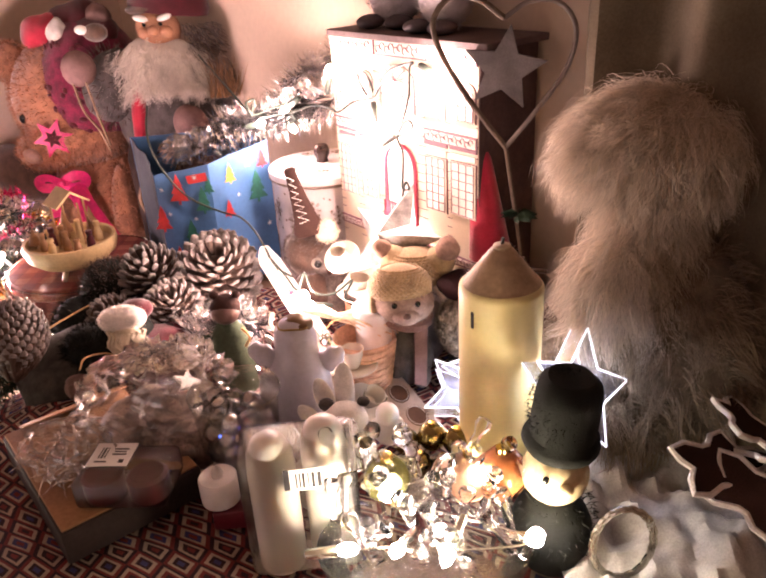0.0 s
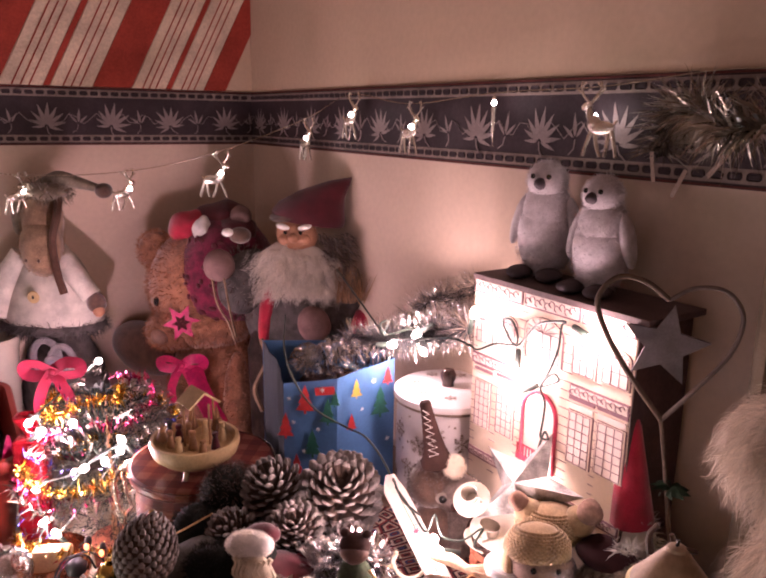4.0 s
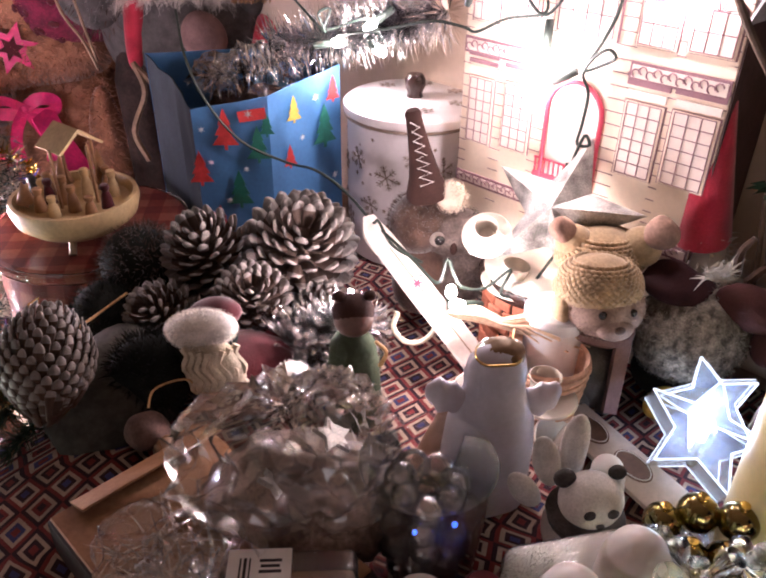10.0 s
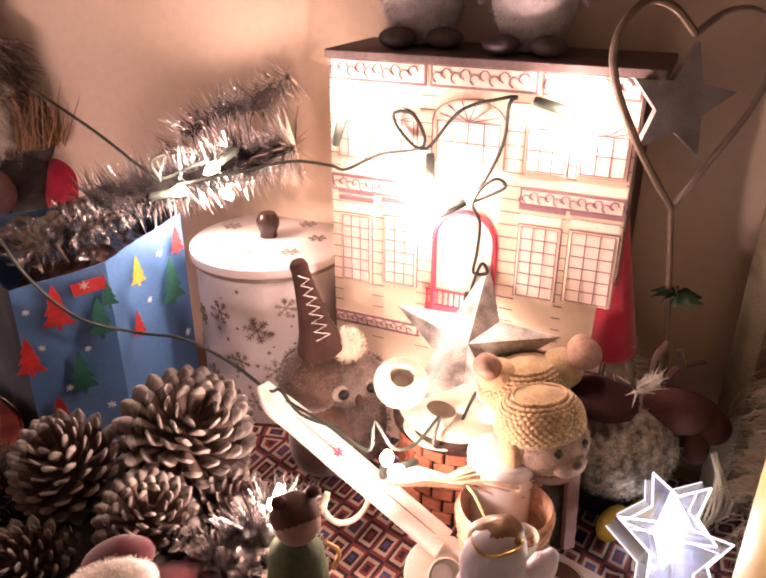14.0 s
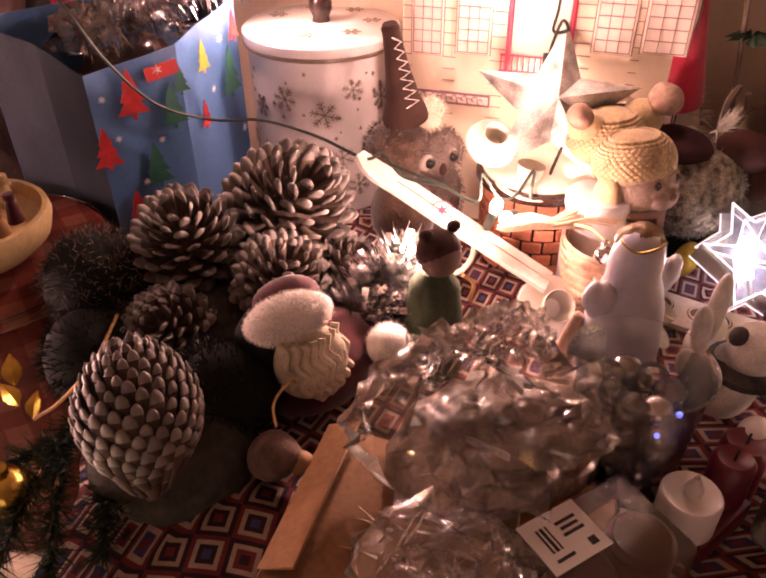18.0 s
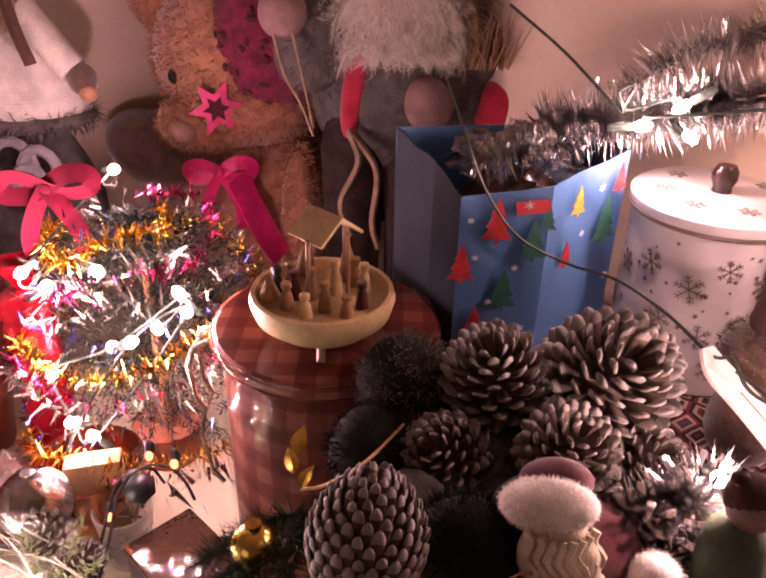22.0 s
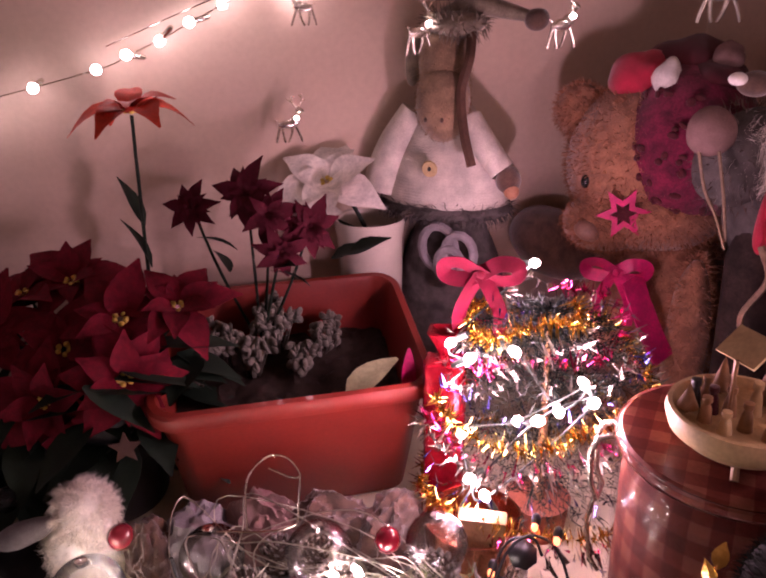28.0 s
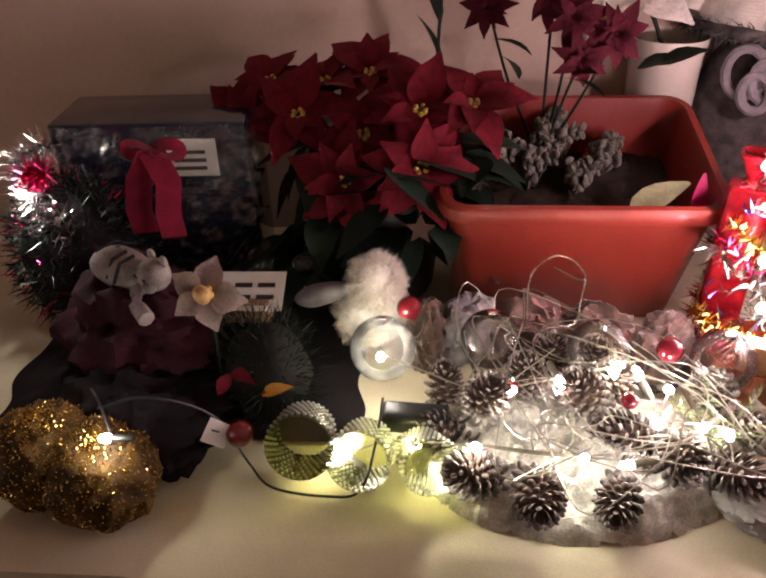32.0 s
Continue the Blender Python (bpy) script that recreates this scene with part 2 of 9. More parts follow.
flower_dark = mat("dark_red_petals", (0.07, 0.006, 0.014), 0.9, scale=40)
trough_red = mat("red_plastic", (0.22, 0.020, 0.010), 0.5, vary=0.15, scale=9, coat=0.2, sub=0.2)
soil = mat("potting_soil", (0.03, 0.02, 0.015), 0.95, scale=80, bump=1.0)
sprig = mat("dried_grey_sprig", (0.14, 0.13, 0.105), 0.9, scale=60)
wax_cream = mat("cream_candle_wax", (0.72, 0.6, 0.3), 0.45, vary=0.06, scale=14, sub=0.4)
wax_white = mat("white_candle_wax", (0.78, 0.74, 0.7), 0.4, vary=0.05, sub=0.3)
wax_red = mat("red_candle_wax", (0.13, 0.01, 0.02), 0.4, sub=0.1)
china = mat("white_china", (0.55, 0.50, 0.42), 0.2, vary=0.05, coat=0.5)
glitter_silver = mat("silver_glitter", (0.55, 0.53, 0.50), 0.35, metal=0.6, vary=0.7, fine=900, bump=1.0)
glitter_gold = mat("gold_glitter", (0.10, 0.056, 0.015), 0.6, metal=0.3, vary=0.7, fine=900, bump=1.0)
gold = mat("polished_gold", (0.75, 0.52, 0.12), 0.2, metal=1.0)
silver = mat("polished_silver", (0.8, 0.8, 0.8), 0.12, metal=1.0)
bulb_warm = mat("lit_bulb_warm", (1.0, 0.8, 0.62), 0.3, vary=0, bump=0, emit=30)
bulb_white = mat("lit_bulb_white", (1.0, 0.9, 0.72), 0.3, vary=0, bump=0, emit=30)
led_white = mat("lit_star_edge", (0.88, 0.92, 1.0), 0.2, vary=0, bump=0, emit=0.38)
led_core = mat("lit_star_bulb", (0.95, 0.96, 1.0), 0.3, vary=0, bump=0, emit=40)


def gingham(name, dark, mid, pale, pitch, round_=0.0):
    """Checked cloth: stripes both ways, on a flat top or, with a radius, round a jar."""
    m = mat(name, mid, 0.7, vary=0.25, scale=20, coat=0.25)
    n, l = m.node_tree.nodes, m.node_tree.links
    tex, sep = n.new("ShaderNodeTexCoord"), n.new("ShaderNodeSeparateXYZ")
    l.new(tex.outputs["Object"], sep.inputs[0])

    def op(kind, a, b=0.0):
        q = n.new("ShaderNodeMath")
        q.operation = kind
        for k, v in enumerate((a, b)):
            if isinstance(v, (int, float)):
                q.inputs[k].default_value = v
            else:
                l.new(v, q.inputs[k])
        return q.outputs[0]

    u, v = sep.outputs["X"], sep.outputs["Y"]
    if round_:
        u, v = op("MULTIPLY", op("ARCTAN2", v, u), round_), sep.outputs["Z"]
    both = op("ADD", *[op("GREATER_THAN", op("FRACT", op("DIVIDE", op("ADD", q, 3.0), pitch)), 0.5) for q in (u, v)])
    ramp = n.new("ShaderNodeValToRGB")
    ramp.color_ramp.interpolation = "CONSTANT"
    e = ramp.color_ramp.elements
    e[0].position, e[0].color = 0.0, (*pale, 1)
    e[1].position, e[1].color = 0.75, (*dark, 1)
    e.new(0.25).color = (*mid, 1)
    l.new(op("MULTIPLY", both, 0.5), ramp.inputs[0])
    hsv = [q for q in n if q.type == "HUE_SAT"][0]
    l.new(ramp.outputs[0], hsv.inputs["Color"])
    return m


def film_mat(name, tint, clear=0.1, scale=70, crease=0.5, gloss_r=0.07):
    """Thin clear film: it lets light straight through, with a sharp gloss that grows at grazing angles."""
    m = bpy.data.materials.new(name)
    m.use_nodes = True
    n, l = m.node_tree.nodes, m.node_tree.links
    n.remove(n["Principled BSDF"])
    mix, through_, gloss, fres, add = n.new("ShaderNodeMixShader"), n.new("ShaderNodeBsdfTransparent"), n.new("ShaderNodeBsdfGlossy"), n.new("ShaderNodeFresnel"), n.new("ShaderNodeMath")
    fres.inputs["IOR"].default_value = 1.5
    add.inputs[1].default_value = clear
    through_.inputs[0].default_value = (*tint, 1)
    gloss.inputs["Roughness"].default_value = gloss_r
    tex, bp = n.new("ShaderNodeTexNoise"), n.new("ShaderNodeBump")
    tex.inputs["Scale"].default_value = scale
    bp.inputs["Strength"].default_value, bp.inputs["Distance"].default_value = crease, 0.004
    l.new(tex.outputs["Fac"], bp.inputs["Height"])
    l.new(bp.outputs[0], gloss.inputs["Normal"])
    l.new(fres.outputs[0], add.inputs[0])
    l.new(add.outputs[0], mix.inputs[0])
    l.new(through_.outputs[0], mix.inputs[1])
    l.new(gloss.outputs[0], mix.inputs[2])
    l.new(mix.outputs[0], n["Material Output"].inputs[0])
    return m


film_clear = film_mat("clear_cellophane", (0.98, 0.97, 0.96), 0.20, 60, 0.12, 0.08)
jar_glass = mat("clear_jar_glass", (0.16, 0.12, 0.11), 0.03, vary=0, bump=0, alpha=0.07)
bottle_clear = film_mat("clear_thin_glass", (0.96, 0.96, 0.93), 0.09, 40, 0.25)
paper_white = mat("white_label_paper", (0.75, 0.72, 0.7), 0.6, vary=0.05)
skin_pale = mat("pale_painted_face", (0.62, 0.5, 0.3), 0.6)
ink = mat("label_ink", (0.04, 0.035, 0.04), 0.6)
brick_red = mat("small_red_brick", (0.35, 0.12, 0.07), 0.8, each=0.2)
berry_red = mat("red_gloss_berry", (0.16, 0.006, 0.014), 0.1, vary=0.1, coat=0.8)
raffia = mat("raffia_straw", (0.62, 0.38, 0.17), 0.7, scale=40, vary=0.3)
felt_black = mat("black_green_felt", (0.012, 0.013, 0.011), 0.95, scale=40, bump=0.5, fine=600)
felt_brown = mat("dark_brown_felt", (0.042, 0.020, 0.016), 0.95, scale=40, bump=0.5, fine=600)
wool_cream = mat("cream_wool", (0.58, 0.50, 0.37), 0.95, scale=60, bump=0.6, fine=500)
kraft = mat("orange_brown_card", (0.33, 0.17, 0.085), 0.7, scale=9, vary=0.25, bump=0.3)
olive = mat("olive_green_felt", (0.05, 0.065, 0.038), 0.9, bump=0.5)
yellow = mat("yellow_felt", (0.6, 0.4, 0.06), 0.8, bump=0.4)


# ---- building blocks ----
def part(name, bm, material, parent=None, label="", smooth=True):
    """Links a bmesh as one mesh object under a thing or a part."""
    me = bpy.data.meshes.new(name)
    bm.to_mesh(me)
    bm.free()
    for m in material if isinstance(material, (list, tuple)) else (material,):
        me.materials.append(m)
    if smooth:
        me.polygons.foreach_set("use_smooth", [True] * len(me.polygons))
        me.set_sharp_from_angle(angle=radians(40))
    ob = new(name, me)
    if parent:
        ob.parent = parent
    if label:
        ob["label"] = label
    return ob


def piece(name, mesh, parent, m):
    """One more object on a shared mesh."""
    ob = new(name, mesh)
    ob.parent, ob.matrix_basis = parent, m
    return ob


def thing(name, place, label, category, turn=0.0, group="", kind="", tilt=(0, 0)):
    ob = new(name)
    ob.empty_display_size = 0.02
    ob.location, ob.rotation_euler = place, (radians(tilt[0]), radians(tilt[1]), radians(turn))
    return tagged(ob, label, category, group, kind)


def at(bm, x=0, y=0, z=0, rx=0, ry=0, rz=0, s=(1, 1, 1)):
    bm.transform(pose(x, y, z, rx, ry, rz) @ Matrix.Diagonal((*s, 1)))
    return bm


def joined(*bms, slots=None):
    """Several bmeshes as one; slots: the material slot of each."""
    out = bmesh.new()
    for k, b in enumerate(bms):
        if slots:
            for f in b.faces:
                f.material_index = slots[k]
        me = bpy.data.meshes.new("tmp")
        b.to_mesh(me)
        b.free()
        out.from_mesh(me)
        bpy.data.meshes.remove(me)
    return out


def box(sx, sy, sz, bevel=0.0, seg=2):
    """A box that stands on z = 0."""
    bm = bmesh.new()
    bmesh.ops.create_cube(bm, size=1.0)
    bm.transform(Matrix.Translation((0, 0, sz / 2)) @ Matrix.Diagonal((sx, sy, sz, 1)))
    if bevel:
        bmesh.ops.bevel(bm, geom=bm.edges[:], offset=bevel, segments=seg, affect="EDGES", profile=0.5)
    return bm


def ball(rx, ry=None, rz=None, u=20, v=12, lump=0.0, freq=20.0, seed=0.0):
    bm = bmesh.new()
    bmesh.ops.create_uvsphere(bm, u_segments=u, v_segments=v, radius=1.0)
    bm.transform(Matrix.Diagonal((rx, ry or rx, rz or rx, 1)))
    if lump:
        for w in bm.verts:
            w.co += w.co.normalized() * lump * noise.noise(w.co * freq + Vector((seed, seed * 0.7, -seed)))
    return bm


def lathe(profile, seg=28, wob=0.0):
    """Turns (radius, height) pairs round the z axis."""
    bm = bmesh.new()
    rings = []
    for r, z in profile:
        if r < 1e-5:
            rings.append([bm.verts.new((0, 0, z))])
        else:
            rings.append([bm.verts.new((r * math.cos(a) * (1 + wob * math.sin(3 * a + z * 40)), r * math.sin(a) * (1 + wob * math.cos(2 * a)), z)) for a in (2 * math.pi * k / seg for k in range(seg))])
    for a, b in zip(rings, rings[1:]):
        for k in range(seg):
            q = [a[k % len(a)], a[(k + 1) % len(a)], b[(k + 1) % len(b)], b[k % len(b)]]
            q = [w for n, w in enumerate(q) if w not in q[:n]]
            if len(q) > 2:
                bm.faces.new(q)
    bmesh.ops.recalc_face_normals(bm, faces=bm.faces[:])
    return bm


def tube(points, r, seg=6, taper=1.0, closed=False):
    """A round rod along points."""
    pts = [Vector(p) for p in points]
    bm = bmesh.new()
    rings, n = [], len(pts)
    side = None
    for k, p in enumerate(pts):
        d = (pts[(k + 1) % n] - pts[k - 1]) if closed else (pts[min(k + 1, n - 1)] - pts[max(k - 1, 0)])
        d = d.normalized() if d.length > 1e-9 else Vector((0, 0, 1))
        if side is None:
            side = d.orthogonal().normalized()
        side = (side - d * side.dot(d))
        side = side.normalized() if side.length > 1e-6 else d.orthogonal().normalized()
        up = d.cross(side)
        rr = r * (1 + (taper - 1) * k / max(1, n - 1))
        rings.append([bm.verts.new(p + rr * (side * math.cos(a) + up * math.sin(a))) for a in (2 * math.pi * j / seg for j in range(seg))])
    for a, b in list(zip(rings, rings[1:])) + ([(rings[-1], rings[0])] if closed else []):
        for j in range(seg):
            bm.faces.new((a[j], a[(j + 1) % seg], b[(j + 1) % seg], b[j]))
    if not closed:
        bm.faces.new(rings[0][::-1])
        bm.faces.new(rings[-1])
    return bm


def curve(points, steps=6):
    """Points on a smooth line through the given ones."""
    p = [Vector(q) for q in points]
    p = [2 * p[0] - p[1], *p, 2 * p[-1] - p[-2]]
    out = []
    for a, b, c, d in zip(p, p[1:], p[2:], p[3:]):
        for k in range(steps):
            t = k / steps
            out.append(0.5 * (2 * b + (c - a) * t + (2 * a - 5 * b + 4 * c - d) * t * t + (3 * b - a - 3 * c + d) * t ** 3))
    return out + [p[-2]]


def slab(outline, thick, z=0.0):
    """A flat shape in the xz plane with its front at y = 0 and its back at y = thick."""
    bm = bmesh.new()
    a = [bm.verts.new((x, 0, h + z)) for x, h in outline]
    b = [bm.verts.new((x, thick, h + z)) for x, h in outline]
    n = len(a)
    bm.faces.new(a)
    bm.faces.new(b[::-1])
    for k in range(n):
        bm.faces.new((a[k], b[k], b[(k + 1) % n], a[(k + 1) % n]))
    bmesh.ops.recalc_face_normals(bm, faces=bm.faces[:])
    return bm


def star_outline(n, r0, r1, turn=90.0):
    return [((r0 if k % 2 == 0 else r1) * math.cos(radians(turn + 180 * k / n)), (r0 if k % 2 == 0 else r1) * math.sin(radians(turn + 180 * k / n))) for k in range(2 * n)]


def petal(length, width, bend=0.3, cup=0.2, pointed=1.0, n=5):
    """A leaf or petal from the origin along +x."""
    bm = bmesh.new()
    rows = []
    for k in range(n + 1):
        t = k / n
        w = width * math.sin(math.pi * min(0.98, t ** 0.8 * (1 - 0.02) + 0.04)) ** pointed / 2
        x, z = length * t, bend * length * (t - t * t * 1.6)
        rows.append([bm.verts.new((x, s * w, z + cup * abs(s) * w)) for s in (-1, 0, 1)])
    for a, b in zip(rows, rows[1:]):
        for j in (0, 1):
            bm.faces.new((a[j], a[j + 1], b[j + 1], b[j]))
    return bm


def strands(spots, length, width, droop=0.4, jitter=0.5, seed=1, seg=3):
    """Tapered hairs or needles: spots are (place, direction)."""
    rnd = random.Random(seed)
    bm = bmesh.new()
    for p, d in spots:
        d = (Vector(d).normalized() + Vector((rnd.uniform(-1, 1), rnd.uniform(-1, 1), rnd.uniform(-1, 1))) * jitter).normalized()
        side = d.cross(Vector((rnd.uniform(-1, 1), rnd.uniform(-1, 1), rnd.uniform(-1, 1)))).normalized()
        ln = length * rnd.uniform(0.6, 1.2)
        prev, q = None, Vector(p)
        for k in range(seg + 1):
            w = width * (1 - k / seg) / 2
            cur = (bm.verts.new(q - side * w), bm.verts.new(q + side * w)) if k < seg else (bm.verts.new(q),)
            if prev:
                bm.faces.new((prev[0], prev[1], cur[1], cur[0]) if len(cur) == 2 else (prev[0], prev[1], cur[0]))
            prev = cur
            q = q + d * (ln / seg)
            d = (d + Vector((0, 0, -droop / seg))).normalized()
    return bm


def locks(spots, length, width, per=8, spread=0.006, wave=0.006, droop=1.2, jitter=0.25, seed=1, seg=6):
    """Long hair in wavy locks: each spot grows a lock of strands that run together to a point."""
    rnd = random.Random(seed)
    verts, faces = [], []
    for p, d0 in spots:
        d0 = (Vector(d0).normalized() + Vector((rnd.uniform(-1, 1), rnd.uniform(-1, 1), rnd.uniform(-1, 1))) * jitter).normalized()
        sw = d0.cross(Vector((rnd.uniform(-1, 1), rnd.uniform(-1, 1), rnd.uniform(-1, 1)))).normalized()
        ph, ln0 = rnd.uniform(0, 6.28), length * rnd.uniform(0.65, 1.2)
        for _ in range(per):
            off = Vector((rnd.gauss(0, 1), rnd.gauss(0, 1), rnd.gauss(0, 1))) * spread * 0.6
            d, q, ln = d0.copy(), Vector(p), ln0 * rnd.uniform(0.75, 1.1)
            side = d.cross(Vector((rnd.uniform(-1, 1), rnd.uniform(-1, 1), rnd.uniform(-1, 1)))).normalized()
            base = len(verts)
            for k in range(seg + 1):
                f = k / seg
                c = q + off * (1 - 0.6 * f) + sw * wave * math.sin(ph + 4.5 * f) * f
                w = side * width * (1 - f * 0.85) / 2
                verts += [c - w, c + w]
                if k:
                    b = base + 2 * k
                    faces.append((b - 2, b - 1, b + 1, b))
                q = q + d * (ln / seg)
                d = (d + Vector((0, 0, -droop / seg))).normalized()
    me = bpy.data.meshes.new("locks")
    me.from_pydata(verts, [], faces)
    bm = bmesh.new()
    bm.from_mesh(me)
    bpy.data.meshes.remove(me)
    return bm


def shell_spots(rx, ry, rz, n, seed=1, place=(0, 0, 0), zmin=-1.0):
    rnd = random.Random(seed)
    out = []
    while len(out) < n:
        v = Vector((rnd.gauss(0, 1), rnd.gauss(0, 1), rnd.gauss(0, 1))).normalized()
        if v.z >= zmin:
            out.append((Vector(place) + Vector((v.x * rx, v.y * ry, v.z * rz)), Vector((v.x / rx, v.y / ry, v.z / rz)).normalized()))
    return out


def tinsel(points, r, n, width=0.0016, seed=1, droop=0.0):
    """Spots for tinsel fibres along a line."""
    rnd = random.Random(seed)
    pts = curve(points, 8)
    out = []
    for _ in range(n):
        k = rnd.randrange(len(pts) - 1)
        a, b = pts[k], pts[k + 1]
        d = (b - a).normalized()
        v = Vector((rnd.gauss(0, 1), rnd.gauss(0, 1), rnd.gauss(0, 1)))
        v = (v - d * v.dot(d)).normalized()
        out.append((a.lerp(b, rnd.random()), v))
    return out


def along(base, x_axis, up):
    """A pose whose x axis lies along x_axis, with z near up."""
    x = Vector(x_axis).normalized()
    y = Vector(up).cross(x).normalized()
    z = x.cross(y)
    m = Matrix((x, y, z)).transposed().to_4x4()
    m.translation = base
    return m


# ---- large structure ----
CORNER, R_TURN, L_TURN = (-0.640, 1.860, 0.0), -50.0, 38.0
TABLE, CHEST = 0.73, 0.962

w = thing("wall_right", CORNER, "beige painted wall behind the display", "wall", R_TURN, kind="structure")
part("lower_wall", at(box(4.3, 0.12, 1.51), 2.15, 0.06, 0), plaster, w)
part("border_backing", at(box(4.3, 0.12, 0.127), 2.15, 0.06, 1.51), plaster, w)
part("upper_wall", at(box(4.3, 0.12, 0.863), 2.15, 0.06, 1.637), paint_up, w)
w = thing("wall_left", CORNER, "beige painted wall behind the plush toys", "wall", L_TURN, kind="structure")
part("lower_wall", at(box(4.62, 0.12, 1.51), -2.19, 0.06, 0), plaster, w)
part("border_backing", at(box(4.62, 0.12, 0.127), -2.19, 0.06, 1.51), plaster, w)
part("upper_wall", at(box(4.62, 0.12, 0.863), -2.19, 0.06, 1.637), paint_up, w)
# Unseen end wall; its opening is added to let the world fill in.
w = thing("wall_far_end", CORNER, "unseen beige end wall with an added opening for fill light", "wall", R_TURN, kind="structure")
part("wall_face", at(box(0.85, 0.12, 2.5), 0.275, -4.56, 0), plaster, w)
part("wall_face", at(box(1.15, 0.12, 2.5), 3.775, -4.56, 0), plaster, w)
part("wall_over_fill_opening", at(box(2.5, 0.12, 0.4), 1.95, -4.56, 2.1), plaster, w)
w = thing("wall_side_end", CORNER, "plain beige wall at the end of the room", "wall", R_TURN, kind="structure")
part("wall_face", at(box(0.12, 4.6, 2.5), 4.26, -2.2, 0), plaster, w)
w = thing("floor", CORNER, "dark wooden floor of the room", "floor", R_TURN, kind="structure")
part("floor_boards", at(box(4.6, 4.9, 0.1), 2.0, -2.25, -0.1), floorwood, w)
w = thing("ceiling", CORNER, "plain pale ceiling of the room", "ceiling", R_TURN, kind="structure")
part("ceiling_face", at(box(4.6, 4.9, 0.1), 2.0, -2.25, 2.5), plaster, w)


def border(name, turn, x0, x1, side):
    """The dark wallpaper border with pale leaves between two chains of links."""
    t = thing(name, CORNER, "dark wallpaper border with pale leaf sprays and link chains", "wallpaper border", turn, kind="structure")
    part("dark_band", at(box(x1 - x0, 0.003, 0.127), (x0 + x1) / 2, -0.0016, 1.51), border_dark, t)
    links, lines = [], []
    for z in (1.524, 1.623):
        x = x0 + 0.012
        while x < x1:
            links.append(at(box(0.0165, 0.0012, 0.0088, 0.0022, 1), x, -0.0048, z - 0.0044))
            x += 0.0222
        lines.append(at(box(x1 - x0, 0.0010, 0.0165), (x0 + x1) / 2, -0.0038, z - 0.00825))
    tagged(part("link_chain", joined(*links), border_dark, t, smooth=False), kind="stuff")
    for b in lines:
        part("pale_strip", b, border_light, t, smooth=False)
    for z in (1.512, 1.6345):
        part("edge_line", at(box(x1 - x0, 0.0012, 0.0025), (x0 + x1) / 2, -0.0038, z - 0.0012), border_edge, t, smooth=False)
    part("vine", tube([(x0 + (x1 - x0) * k / 160, -0.0042, 1.568 + 0.012 * math.sin(k * 1.7)) for k in range(161)], 0.0008, 4), border_leaf, t)
    def leaves(fan):
        out = []
        for a, ln in fan:
            pl = petal(ln, ln * 0.2, 0.0, 0.0, 1.0, 5)
            pl.transform(Matrix.Rotation(radians(90), 4, "X"))
            pl.transform(Matrix.Translation((0.004 * math.cos(radians(a)), -0.0048, 0.004 * math.sin(radians(a)))) @ Matrix.Rotation(radians(-a), 4, "Y"))
            out.append(pl)
        return out

    big = leaves(((90, 0.050), (67, 0.046), (114, 0.047), (44, 0.044), (138, 0.040), (18, 0.040), (163, 0.034), (-10, 0.032), (190, 0.028)))
    big.append(tube([(0, -0.0046, 0), (0.003, -0.0046, -0.012), (0.012, -0.0046, -0.022)], 0.0011, 4))
    small = leaves(((92, 0.034), (52, 0.026), (138, 0.027)))
    small.append(tube([(0, -0.0046, 0), (-0.002, -0.0046, -0.014), (-0.012, -0.0046, -0.022)], 0.0009, 4))
    firsts = [part("leaf_spray", joined(*big), border_leaf, t), part("leaf_sprig", joined(*small), border_leaf, t)]
    x, k = x0 + 0.05, 0
    rnd = random.Random(side)
    while x < x1:
        sc = (rnd.uniform(0.9, 1.02), rnd.uniform(0.8, 0.95))[k % 2]
        turn = rnd.uniform(-24, 24) if k % 2 == 0 else rnd.uniform(-16, 16)
        m = Matrix.Translation((x, 0, (1.551, 1.556)[k % 2])) @ Matrix.Rotation(radians(turn), 4, "Y") @ Matrix.Diagonal((sc, 1, sc, 1))
        if k > 1:
            piece("leaf_spray" if k % 2 == 0 else "leaf_sprig", firsts[k % 2].data, t, m)
        else:
            firsts[k].matrix_basis = m
        x += 0.070 if k % 2 else 0.066
        k += 1


border("border_right", R_TURN, 0.003, 2.3, 1)
border("border_left", L_TURN, -2.3, -0.003, 2)

# striped paper over the border on the left wall, its stripes leaning
t = thing("striped_paper", CORNER, "red and cream striped paper above the wallpaper border", "striped paper", L_TURN, kind="structure")
